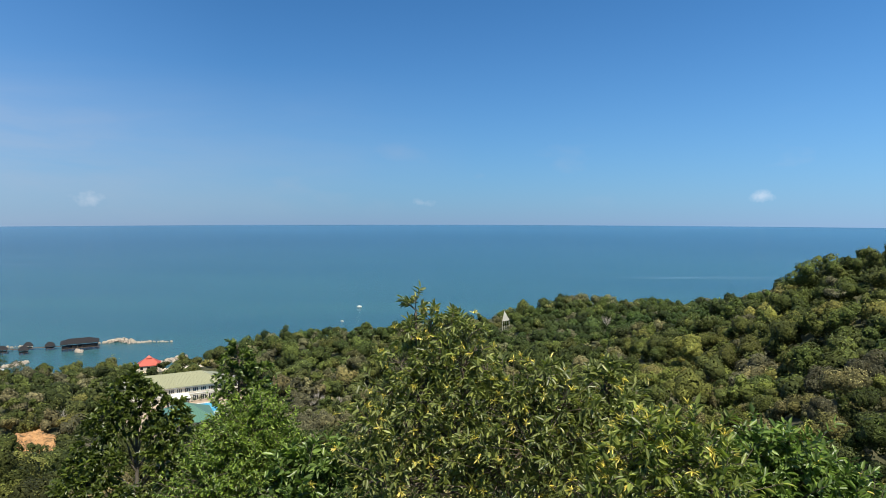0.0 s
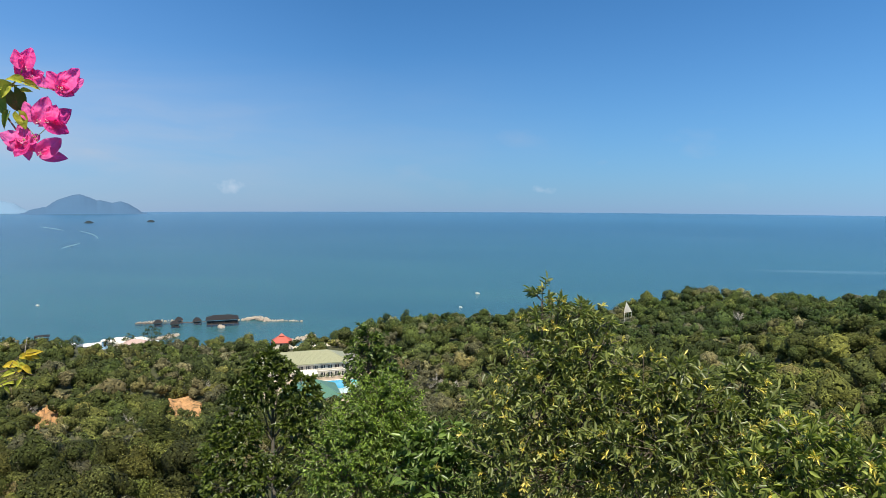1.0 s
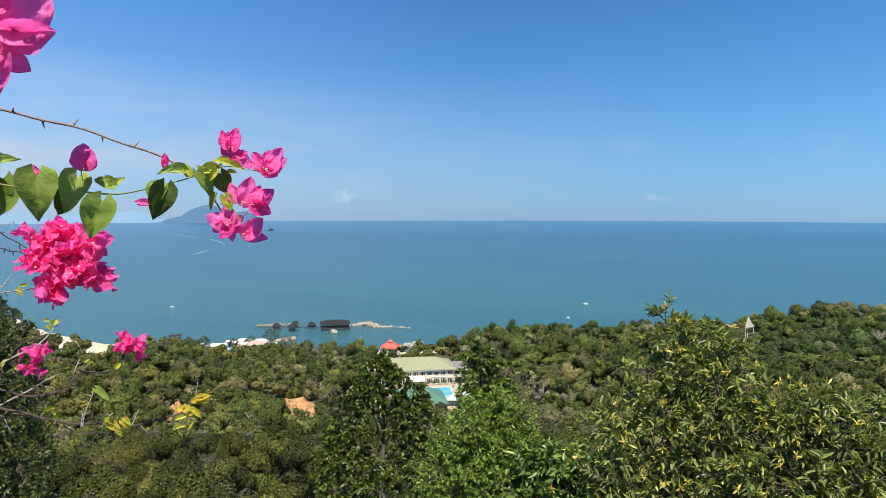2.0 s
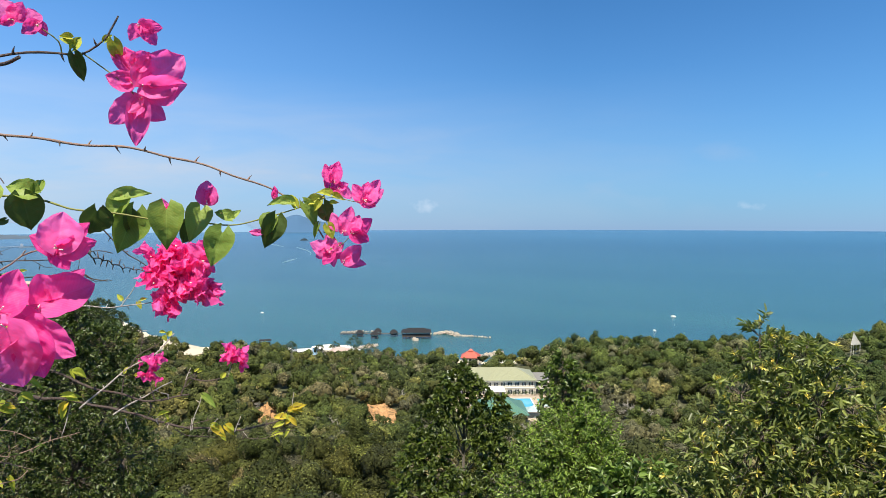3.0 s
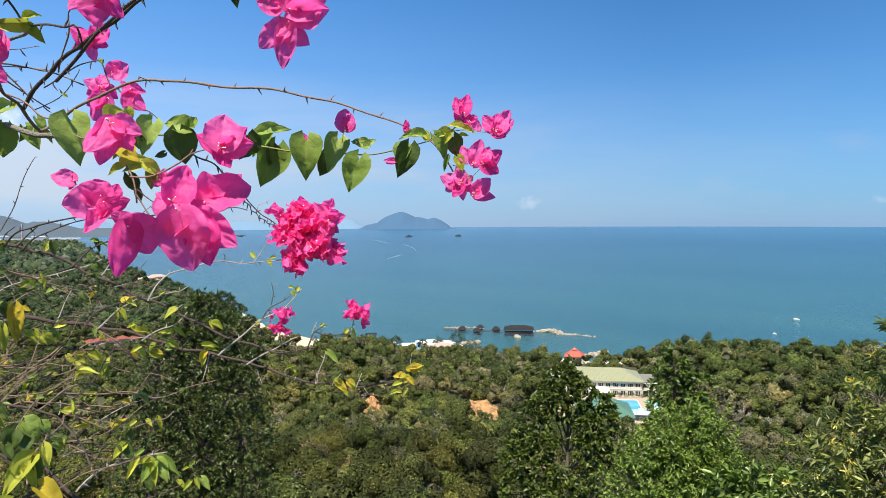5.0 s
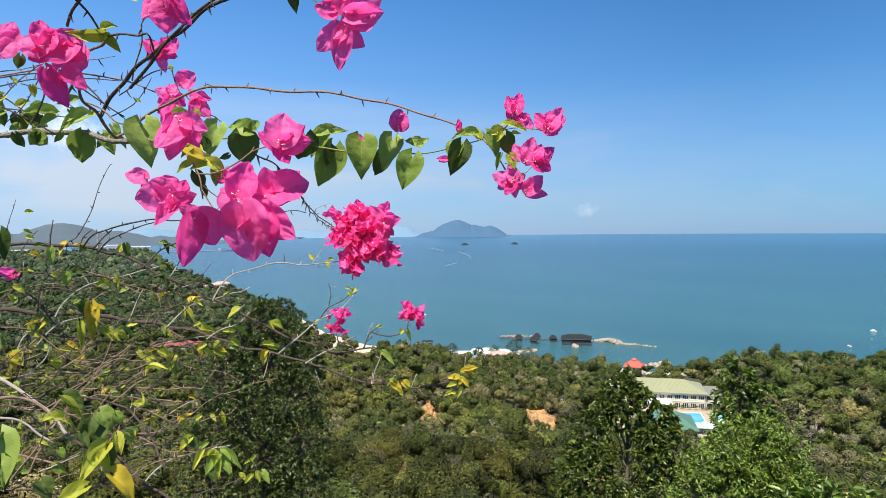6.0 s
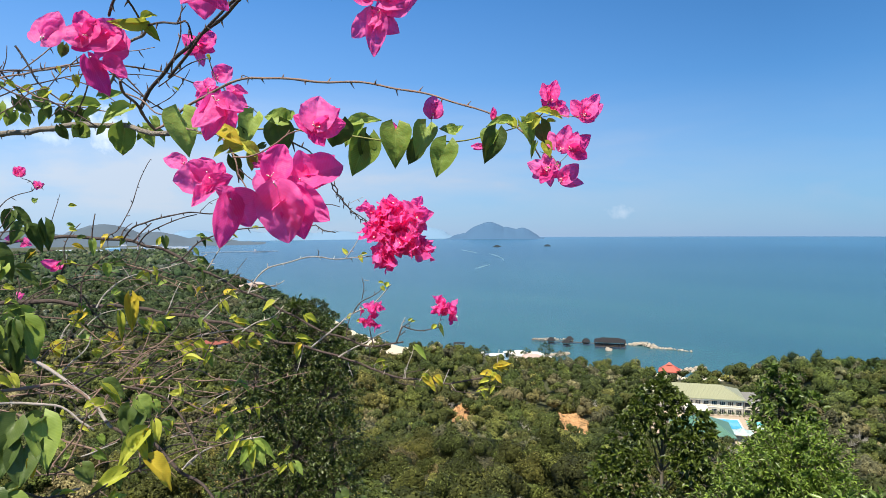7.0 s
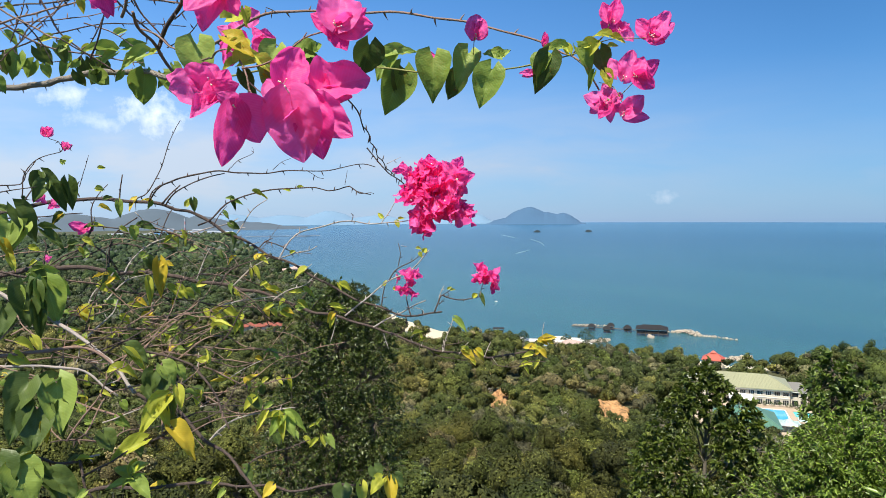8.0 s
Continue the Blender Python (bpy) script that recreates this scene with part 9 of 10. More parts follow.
arm(0.0017, 0.00099, 1, [(-1.234, 0.1789, -0.1723), (-1.23, 0.1964, -0.1786), (-1.226, 0.2209, -0.177), (-1.219, 0.252, -0.1819), (-1.212, 0.2844, -0.1822)], MAT_TWIG)
arm(0.0017, 0.00099, 1, [(-1.208, 0.1859, -0.1981), (-1.203, 0.2156, -0.1991), (-1.196, 0.2463, -0.2), (-1.187, 0.2772, -0.2095)], MAT_TWIG)
arm(0.0014, 0.00083, 1, [(-1.227, 0.2081, -0.1843), (-1.223, 0.2261, -0.1922), (-1.216, 0.2472, -0.2042)], MAT_TWIG)
arm(0.0014, 0.00083, 1, [(-1.242, 0.2435, -0.1823), (-1.244, 0.2458, -0.1675), (-1.244, 0.2551, -0.1532), (-1.243, 0.2655, -0.1449)], MAT_TWIG)
arm(0.0012, 0.00075, 1, [(-1.237, 0.3667, -0.1988), (-1.235, 0.3828, -0.1796), (-1.229, 0.4058, -0.1688)], MAT_TWIG)
arm(0.0012, 0.00075, 1, [(-1.257, 0.323, -0.1625), (-1.253, 0.3414, -0.1542), (-1.245, 0.3669, -0.1494), (-1.24, 0.3857, -0.1406)], MAT_TWIG)
arm(0.0014, 0.00083, 1, [(-1.171, 0.1787, -0.232), (-1.169, 0.1961, -0.2281), (-1.163, 0.2319, -0.221), (-1.155, 0.2614, -0.2305), (-1.142, 0.2978, -0.2423), (-1.133, 0.3302, -0.2392)])
arm(0.0012, 0.00075, 1, [(-1.152, 0.2673, -0.2341), (-1.15, 0.28, -0.2316), (-1.148, 0.2897, -0.2286)], MAT_PALEWOOD)
bloom((-1.345, 0.3008, -0.0375, -1.357, 0.2809, -0.0287, 0.7, 0.3, -0.2), (-1.345, 0.3022, -0.0375, -1.348, 0.3126, -0.0292, 0.8, 0.4, 0.2), (-1.345, 0.3008, -0.0375, -1.35, 0.2923, -0.045, 0.8, -0.1, -0.2), (-1.345, 0.3036, -0.0393, -1.345, 0.313, -0.0395, 0.7, 0.2, 0.3))
bloom((-1.354, 0.2518, -0.0799, -1.358, 0.2484, -0.0732, 0.8, 0.3, -0.2), (-1.354, 0.2525, -0.0799, -1.355, 0.2579, -0.0769, 0.8, 0.3, 0.2), (-1.354, 0.2519, -0.0782, -1.354, 0.2515, -0.0865, 0.8, 0, 0))
bloom((-1.386, 0.2524, 0.009, -1.391, 0.2415, 0.0056, 0.8, 0.2, -0.3), (-1.386, 0.2524, 0.009, -1.39, 0.2592, 0.0159, 0.8, 0.5, 0.2), (-1.386, 0.2538, 0.0073, -1.387, 0.261, 0.0022, 0.8, 0.1, 0.3))
bloom((-1.383, 0.2693, -0.0012, -1.387, 0.2608, -0.0063, 0.8, 0.2, -0.3), (-1.383, 0.2693, -0.0012, -1.383, 0.2767, -0.0047, 0.8, 0.2, 0.3), (-1.383, 0.27, 0.0005, -1.388, 0.2675, 0.0091, 0.8, 0.5, 0))
foliage([
    (-1.006, 0.7705, -0.2425, -0.9889, 0.7809, -0.2581, 0.6, 3, 0.3, 0.2),
    (-1.008, 0.7697, -0.2389, -0.9941, 0.7797, -0.2467, 0.5, 2, 0.5, 0.2),
    (-0.996, 0.7763, -0.2549, -0.9888, 0.7808, -0.2655, 0.5, 2, 0.1, 0.2),
    (-0.9921, 0.7842, -0.2424, -0.9793, 0.7908, -0.2553, 0.75, 3, 0.3, 0.2),
    (-0.9904, 0.7864, -0.2406, -0.9801, 0.7903, -0.2489, 0.6, 2, 0.5, 0.2),
    (-1.025, 0.7646, -0.1929, -1.019, 0.7735, -0.1914, 0.5, 2, 0.5, 0.1),
    (-1.023, 0.7668, -0.1911, -1.005, 0.7765, -0.2115, 0.4, 0, 0.3, 0.2),
    (-1.064, 0.7148, -0.2132, -1.059, 0.7303, -0.2099, 0.4, 2, 0.6, 0.2),
    (-1.064, 0.7148, -0.2132, -1.068, 0.7075, -0.2184, 0.4, 2, 0.4, -0.2),
    (-1.058, 0.721, -0.2151, -1.052, 0.7214, -0.2273, 0.35, 2, 0.2, 0.1),
])
foliage([
    (-1.052, 0.7256, -0.2224, -1.059, 0.7145, -0.2274, 0.3, 2, 0.4, -0.1),
])
foliage([
    (-0.9568, 0.743, -0.1462, -0.9563, 0.7523, -0.1391, 0.7, 2, 0.5, 0.2),
    (-0.9497, 0.7506, -0.1427, -0.941, 0.7527, -0.1604, 0.35, 1, 0.2, 0.2),
    (-0.9485, 0.7518, -0.1427, -0.9445, 0.7552, -0.1453, 0.6, 2, 0.4, 0.2),
    (-0.9851, 0.7158, -0.134, -0.9833, 0.7226, -0.13, 0.5, 2, 0.5, 0.1),
    (-0.982, 0.7189, -0.1357, -0.9786, 0.7254, -0.1334, 0.5, 2, 0.4, 0.1),
    (-1.014, 0.6917, -0.0764, -1.014, 0.6989, -0.0697, 0.8, 2, 0.5, 0.2),
    (-1.018, 0.6863, -0.0781, -1.014, 0.6886, -0.085, 0.8, 2, 0.2, 0.1),
    (-1.021, 0.6839, -0.0711, -1.016, 0.6911, -0.0712, 0.6, 2, 0.5, 0.1),
    (-1.039, 0.6523, -0.1331, -1.036, 0.6597, -0.1299, 0.6, 2, 0.5, 0),
    (-1.049, 0.6411, -0.1268, -1.05, 0.6468, -0.1178, 0.5, 2, 0.4, 0),
])
foliage([
    (-0.9309, 0.8549, -0.238, -0.9483, 0.847, -0.2367, 0.6, 3, 0.5, -0.2),
    (-0.9323, 0.8509, -0.2479, -0.9454, 0.8407, -0.2531, 0.5, 2, 0.3, -0.2),
    (-0.9247, 0.8631, -0.2261, -0.912, 0.8735, -0.2313, 0.65, 3, 0.4, 0.2),
    (-0.9244, 0.8627, -0.2288, -0.9203, 0.8766, -0.2227, 0.6, 2, 0.6, 0.2),
    (-0.9201, 0.8676, -0.2233, -0.9075, 0.887, -0.2204, 0.55, 3, 0.6, 0.2),
    (-0.9176, 0.8689, -0.2259, -0.9057, 0.8803, -0.2295, 0.5, 3, 0.3, 0.2),
    (-0.9281, 0.8572, -0.2379, -0.9415, 0.8589, -0.228, 0.5, 2, 0.5, -0.2),
    (-0.9228, 0.8608, -0.2404, -0.9288, 0.8537, -0.2515, 0.6, 3, 0.1, -0.2),
    (-0.9205, 0.8623, -0.2421, -0.9114, 0.867, -0.2544, 0.55, 3, 0.1, 0.2),
    (-0.9253, 0.8595, -0.2378, -0.9168, 0.8636, -0.2473, 0.6, 2, 0.2, 0.2),
])
foliage([
    (-0.9358, 0.8437, -0.2622, -0.9455, 0.8353, -0.2672, 0.6, 2, 0.3, -0.2),
    (-0.93, 0.8481, -0.2638, -0.9404, 0.8434, -0.2629, 0.5, 2, 0.4, -0.2),
    (-0.936, 0.841, -0.2702, -0.9292, 0.8443, -0.2798, 0.4, 2, 0.1, 0.2),
    (-0.9223, 0.8559, -0.2591, -0.9256, 0.8485, -0.2715, 0.4, 2, 0.1, -0.1),
])
foliage([
    (-1.136, 0.6215, -0.1303, -1.125, 0.6329, -0.1405, 0.6, 2, 0.4, 0.2),
    (-1.139, 0.6178, -0.1293, -1.133, 0.6185, -0.1418, 0.5, 2, 0.2, 0),
    (-1.141, 0.6058, -0.1651, -1.129, 0.6272, -0.1698, 0.4, 2, 0.5, 0.2),
    (-1.137, 0.6105, -0.1716, -1.129, 0.6236, -0.1758, 0.4, 2, 0.4, 0.2),
    (-1.138, 0.6061, -0.1777, -1.143, 0.5948, -0.1906, 0.6, 3, 0.2, -0.2),
    (-1.139, 0.6041, -0.183, -1.137, 0.5981, -0.2011, 0.5, 2, 0.1, 0),
    (-1.166, 0.5717, -0.1368, -1.155, 0.5837, -0.1507, 0.4, 2, 0.3, 0.2),
    (-1.169, 0.5659, -0.142, -1.183, 0.551, -0.1402, 0.4, 2, 0.5, -0.2),
    (-1.168, 0.5624, -0.1571, -1.159, 0.575, -0.1665, 0.5, 2, 0.4, 0.2),
    (-1.206, 0.505, -0.1014, -1.198, 0.5122, -0.1201, 0.35, 2, 0.2, 0.2),
])
foliage([
    (-1.208, 0.4995, -0.1039, -1.204, 0.5003, -0.1179, 0.4, 2, 0.1, 0),
    (-1.197, 0.5173, -0.1258, -1.19, 0.5231, -0.1383, 0.6, 2, 0.3, 0.2),
    (-1.194, 0.5221, -0.1331, -1.187, 0.5349, -0.1408, 0.6, 3, 0.3, 0.2),
    (-1.191, 0.5258, -0.135, -1.184, 0.5437, -0.1378, 0.5, 2, 0.5, 0.2),
    (-1.196, 0.5189, -0.1241, -1.2, 0.5103, -0.1291, 0.6, 2, 0.3, -0.2),
    (-1.189, 0.5239, -0.1598, -1.194, 0.5111, -0.1679, 0.6, 2, 0.3, -0.2),
    (-1.187, 0.5247, -0.1686, -1.181, 0.5313, -0.1786, 0.7, 2, 0.2, 0.2),
    (-1.192, 0.5157, -0.1664, -1.186, 0.5201, -0.1788, 0.6, 3, 0.2, 0.2),
    (-1.179, 0.5383, -0.1702, -1.171, 0.5511, -0.1806, 0.8, 2, 0.3, 0.2),
    (-1.178, 0.5424, -0.1677, -1.17, 0.554, -0.1745, 0.6, 3, 0.4, 0.2),
])
foliage([
    (-1.179, 0.538, -0.1737, -1.182, 0.5449, -0.1658, 0.6, 2, 0.5, 0.1),
])
foliage([
    (-1.213, 0.4741, 0.0057, -1.21, 0.4805, -0.0108, 0.4, 1, 0.1, 0.2),
    (-1.212, 0.4756, 0.0075, -1.22, 0.4659, 0.0101, 0.5, 0, 0.5, -0.2),
    (-1.211, 0.4778, 0.004, -1.206, 0.49, -0.0013, 0.45, 0, 0.4, 0.2),
    (-1.218, 0.4632, -0.0133, -1.214, 0.4703, -0.0238, 0.5, 0, 0.2, 0.2),
    (-1.174, 0.5513, 0.0197, -1.182, 0.5443, 0.0243, 0.5, 2, 0.5, -0.2),
    (-1.167, 0.5634, 0.0251, -1.165, 0.5727, 0.0288, 0.5, 2, 0.5, 0.2),
    (-1.081, 0.6918, -0.0297, -1.077, 0.6938, -0.0407, 0.7, 2, 0.1, 0),
    (-1.095, 0.6732, -0.0241, -1.104, 0.6711, -0.0149, 0.6, 2, 0.5, -0.2),
    (-1.078, 0.6948, -0.0261, -1.075, 0.7039, -0.0235, 0.5, 2, 0.5, 0.2),
    (-1.172, 0.5512, -0.0782, -1.171, 0.5599, -0.0732, 0.6, 2, 0.5, 0.1),
])
foliage([
    (-1.238, 0.4141, -0.0027, -1.242, 0.4211, 0.0093, 0.6, 2, 0.5, 0.1),
    (-1.234, 0.4224, 0.0058, -1.232, 0.4244, -0.013, 0.6, 1, 0.1, 0.1),
    (-1.266, 0.3275, 0.0024, -1.264, 0.3283, -0.0205, 0.5, 0, 0.1, 0),
    (-1.272, 0.3049, -0.0041, -1.27, 0.3205, -0.0082, 0.45, 3, 0.4, 0.2),
    (-1.271, 0.3108, 0.0073, -1.272, 0.3234, 0.0123, 0.5, 1, 0.5, 0.2),
    (-1.273, 0.3001, 0.0201, -1.272, 0.3101, 0.0194, 0.7, 2, 0.5, 0.2),
    (-1.266, 0.3291, -0.0352, -1.263, 0.339, -0.0404, 0.6, 2, 0.3, 0.2),
    (-1.261, 0.3447, -0.0355, -1.258, 0.3464, -0.0537, 0.7, 0, 0.1, 0.1),
    (-1.262, 0.3419, -0.0338, -1.26, 0.352, -0.0373, 0.5, 2, 0.4, 0.2),
    (-1.245, 0.392, -0.0499, -1.249, 0.3815, -0.0572, 0.6, 2, 0.3, -0.2),
])
foliage([
    (-1.24, 0.4054, -0.0485, -1.238, 0.4093, -0.052, 0.8, 2, 0.4, 0.1),
    (-1.29, 0.2199, -0.0594, -1.288, 0.2315, -0.0638, 0.8, 2, 0.4, 0.2),
    (-1.281, 0.2661, -0.0563, -1.284, 0.2798, -0.0505, 0.6, 1, 0.5, 0.2),
    (-1.277, 0.284, -0.0504, -1.273, 0.2958, -0.0604, 0.6, 2, 0.3, 0.2),
    (-1.28, 0.2701, -0.058, -1.282, 0.2618, -0.0673, 0.6, 1, 0.1, -0.2),
    (-1.278, 0.2767, -0.063, -1.277, 0.2831, -0.0729, 0.5, 2, 0.1, 0.2),
    (-1.288, 0.2242, -0.0782, -1.289, 0.2162, -0.084, 0.6, 2, 0.3, -0.2),
    (-1.287, 0.2267, -0.0814, -1.286, 0.2358, -0.085, 0.5, 0, 0.3, 0.2),
])
foliage([
    (-1.277, 0.3852, -0.0911, -1.267, 0.3827, -0.1429, 0.42, 3, 0.1, 0.05),
    (-1.274, 0.3942, -0.0906, -1.27, 0.4047, -0.0945, 0.8, 3, 0.5, 0.2),
    (-1.276, 0.3898, -0.0895, -1.279, 0.3796, -0.0986, 0.7, 3, 0.2, -0.2),
    (-1.283, 0.3692, -0.0827, -1.277, 0.3788, -0.1019, 0.8, 1, 0.2, 0.2),
    (-1.298, 0.3074, -0.1201, -1.292, 0.3273, -0.1298, 0.8, 2, 0.3, 0.2),
    (-1.296, 0.3162, -0.1157, -1.302, 0.3306, -0.1062, 0.5, 3, 0.6, 0.2),
    (-1.3, 0.2843, -0.1514, -1.292, 0.2952, -0.1684, 0.95, 2, 0.3, 0.2),
    (-1.3, 0.2814, -0.1528, -1.293, 0.2879, -0.1709, 0.7, 3, 0.2, 0.1),
    (-1.28, 0.3688, -0.1169, -1.272, 0.3698, -0.1541, 0.33, 2, 0.1, 0.1),
    (-1.282, 0.3539, -0.1433, -1.276, 0.3663, -0.1542, 0.5, 3, 0.3, 0.2),
])
foliage([
    (-1.284, 0.3445, -0.151, -1.28, 0.3634, -0.1552, 0.5, 2, 0.4, 0.2),
    (-1.27, 0.3967, -0.127, -1.261, 0.4109, -0.1433, 0.5, 2, 0.3, 0.2),
    (-1.266, 0.408, -0.1277, -1.256, 0.4201, -0.1471, 0.5, 2, 0.3, 0.2),
    (-1.261, 0.419, -0.1335, -1.254, 0.4299, -0.1462, 0.6, 2, 0.3, 0.2),
    (-1.262, 0.4123, -0.1435, -1.27, 0.4065, -0.1375, 0.6, 2, 0.4, -0.2),
    (-1.259, 0.4271, -0.1269, -1.252, 0.4347, -0.1394, 0.4, 0, 0.3, 0.2),
    (-1.256, 0.4328, -0.1325, -1.251, 0.4378, -0.1414, 0.5, 2, 0.3, 0.2),
    (-1.243, 0.4514, -0.1721, -1.232, 0.4609, -0.1952, 0.7, 2, 0.2, 0.2),
    (-1.243, 0.4534, -0.167, -1.243, 0.4699, -0.1633, 0.5, 3, 0.6, 0.2),
    (-1.239, 0.4588, -0.1761, -1.232, 0.4714, -0.183, 0.5, 2, 0.4, 0.2),
])
foliage([
    (-1.247, 0.4427, -0.1663, -1.241, 0.4471, -0.1786, 0.6, 2, 0.2, 0.1),
    (-1.235, 0.4639, -0.1887, -1.228, 0.4716, -0.2022, 0.6, 0, 0.2, 0.2),
    (-1.236, 0.4705, -0.1662, -1.224, 0.4872, -0.183, 0.55, 2, 0.3, 0.2),
    (-1.226, 0.4889, -0.178, -1.224, 0.4771, -0.2051, 0.5, 2, 0.1, -0.1),
    (-1.226, 0.4841, -0.1883, -1.217, 0.4915, -0.2078, 0.5, 0, 0.2, 0.2),
    (-1.277, 0.3603, -0.1674, -1.276, 0.3773, -0.1666, 0.5, 3, 0.5, 0.2),
    (-1.274, 0.3703, -0.1631, -1.274, 0.3632, -0.1725, 0.5, 3, 0.2, -0.1),
    (-1.285, 0.3202, -0.1874, -1.283, 0.3146, -0.1981, 0.6, 2, 0.2, -0.1),
    (-1.285, 0.3216, -0.1875, -1.281, 0.3312, -0.1933, 0.5, 2, 0.4, 0.2),
    (-1.267, 0.3768, -0.1941, -1.26, 0.3926, -0.2022, 0.5, 2, 0.4, 0.2),
])
foliage([
    (-1.267, 0.3717, -0.2021, -1.263, 0.385, -0.2068, 0.6, 2, 0.4, 0.2),
    (-1.261, 0.3948, -0.1939, -1.254, 0.4023, -0.208, 0.6, 0, 0.2, 0.2),
    (-1.253, 0.4178, -0.1906, -1.25, 0.4307, -0.1918, 0.6, 2, 0.5, 0.2),
    (-1.261, 0.3911, -0.2021, -1.261, 0.3827, -0.2114, 0.5, 2, 0.2, -0.2),
    (-1.28, 0.3339, -0.1969, -1.275, 0.3386, -0.2089, 0.6, 1, 0.1, 0.1),
    (-1.226, 0.4647, -0.2288, -1.228, 0.4775, -0.2237, 0.5, 2, 0.5, 0.2),
    (-1.204, 0.5046, -0.244, -1.199, 0.5161, -0.2485, 0.6, 3, 0.4, 0.2),
    (-1.217, 0.4631, -0.2698, -1.21, 0.4706, -0.2796, 0.6, 2, 0.3, 0.2),
    (-1.22, 0.457, -0.2692, -1.228, 0.4499, -0.266, 0.5, 2, 0.5, -0.2),
    (-1.191, 0.5145, -0.276, -1.194, 0.505, -0.2829, 0.6, 2, 0.3, -0.2),
])
foliage([
    (-1.183, 0.5297, -0.2772, -1.176, 0.5346, -0.2867, 0.6, 2, 0.3, 0.2),
    (-1.176, 0.5437, -0.2765, -1.167, 0.5461, -0.2971, 0.35, 2, 0.1, 0.1),
    (-1.173, 0.5463, -0.2802, -1.181, 0.5408, -0.2761, 0.5, 3, 0.5, -0.1),
    (-1.223, 0.4704, -0.2327, -1.223, 0.4648, -0.239, 0.5, 2, 0.2, -0.1),
])
foliage([
    (-1.224, 0.1946, -0.0074, -1.216, 0.2182, -0.0472, 0.62, 1, 0.2, 0.2),
    (-1.225, 0.187, -0.0229, -1.222, 0.1791, -0.0609, 0.9, 0, 0.1, -0.1),
    (-1.222, 0.2044, -0.0289, -1.22, 0.185, -0.0554, 0.7, 0, 0.3, -0.2),
    (-1.216, 0.2352, 0.0216, -1.213, 0.2503, -0.0105, 0.55, 1, 0.1, 0.2),
    (-1.212, 0.2514, 0.0277, -1.209, 0.2559, -0.0091, 0.5, 1, 0.1, 0.1),
    (-1.218, 0.2267, 0.0244, -1.218, 0.2099, 0.004, 0.8, 1, 0.3, -0.2),
    (-1.219, 0.2212, -0.0307, -1.219, 0.2442, -0.0312, 0.35, 1, 0.6, 0.2),
    (-1.219, 0.2234, -0.0358, -1.211, 0.2453, -0.0606, 0.42, 1, 0.3, 0.2),
    (-1.226, 0.184, -0.0087, -1.235, 0.168, -0.0002, 0.5, 1, 0.5, -0.2),
    (-1.224, 0.1851, -0.0676, -1.22, 0.191, -0.0871, 0.5, 2, 0.1, 0.1),
])
foliage([
    (-1.226, 0.18, -0.0497, -1.221, 0.1913, -0.0785, 0.35, 3, 0.1, 0.1),
    (-1.215, 0.2295, -0.0923, -1.226, 0.1951, -0.0956, 0.4, 0, 0.6, -0.2),
    (-1.218, 0.2115, -0.0869, -1.211, 0.2319, -0.1083, 0.5, 1, 0.3, 0.2),
    (-1.218, 0.2176, -0.0843, -1.222, 0.1986, -0.0877, 0.35, 0, 0.6, -0.2),
])
foliage([
    (-1.169, 0.1928, -0.1017, -1.154, 0.1919, -0.1478, 0.75, 1, 0.2, 0),
    (-1.171, 0.1836, -0.1037, -1.165, 0.1874, -0.1294, 0.6, 0, 0.1, 0),
    (-1.166, 0.2135, -0.0996, -1.152, 0.2234, -0.1494, 0.62, 0, 0.15, 0.15),
    (-1.164, 0.2229, -0.0982, -1.158, 0.2394, -0.1145, 0.6, 0, 0.3, 0.2),
    (-1.167, 0.2065, -0.0999, -1.161, 0.1982, -0.1371, 0.5, 1, 0.1, -0.1),
    (-1.174, 0.1638, -0.1023, -1.176, 0.1789, -0.0997, 0.7, 0, 0.5, 0.2),
    (-1.165, 0.2029, -0.1243, -1.155, 0.2036, -0.1659, 0.45, 1, 0.1, 0.1),
    (-1.17, 0.1691, -0.1267, -1.164, 0.1613, -0.1599, 0.9, 1, 0.1, -0.1),
    (-1.163, 0.1811, -0.1665, -1.158, 0.1996, -0.1753, 0.55, 2, 0.5, 0.2),
    (-1.161, 0.1959, -0.1642, -1.153, 0.2044, -0.1808, 0.5, 2, 0.3, 0.2),
])
foliage([
    (-1.17, 0.1735, -0.1271, -1.164, 0.1775, -0.1486, 0.6, 1, 0.1, 0.1),
])
foliage([
    (-0.9657, 0.178, -0.1736, -0.9675, 0.1529, -0.1834, 0.55, 1, 0.5, -0.2),
    (-0.9694, 0.1581, -0.1729, -0.9612, 0.1371, -0.2001, 0.8, 1, 0.25, -0.15),
    (-0.9659, 0.1523, -0.1916, -0.954, 0.1376, -0.2259, 0.6, 1, 0.15, -0.1),
    (-0.962, 0.1632, -0.1995, -0.9474, 0.1547, -0.2348, 0.85, 1, 0.15, -0.05),
    (-0.9644, 0.1805, -0.1771, -0.943, 0.1782, -0.2213, 0.7, 0, 0.2, 0.05),
    (-0.9585, 0.1823, -0.1995, -0.9502, 0.1814, -0.2293, 0.45, 1, 0, 0.05),
    (-0.9575, 0.1684, -0.2127, -0.9492, 0.1671, -0.2288, 0.55, 3, 0.2, 0),
    (-0.9535, 0.154, -0.2342, -0.9563, 0.134, -0.2393, 0.45, 1, 0.5, -0.2),
    (-0.9522, 0.1564, -0.2371, -0.9521, 0.1427, -0.2436, 0.4, 3, 0.4, -0.2),
    (-0.9561, 0.1297, -0.237, -0.9392, 0.1304, -0.2664, 0.9, 1, 0.2, 0.1),
])
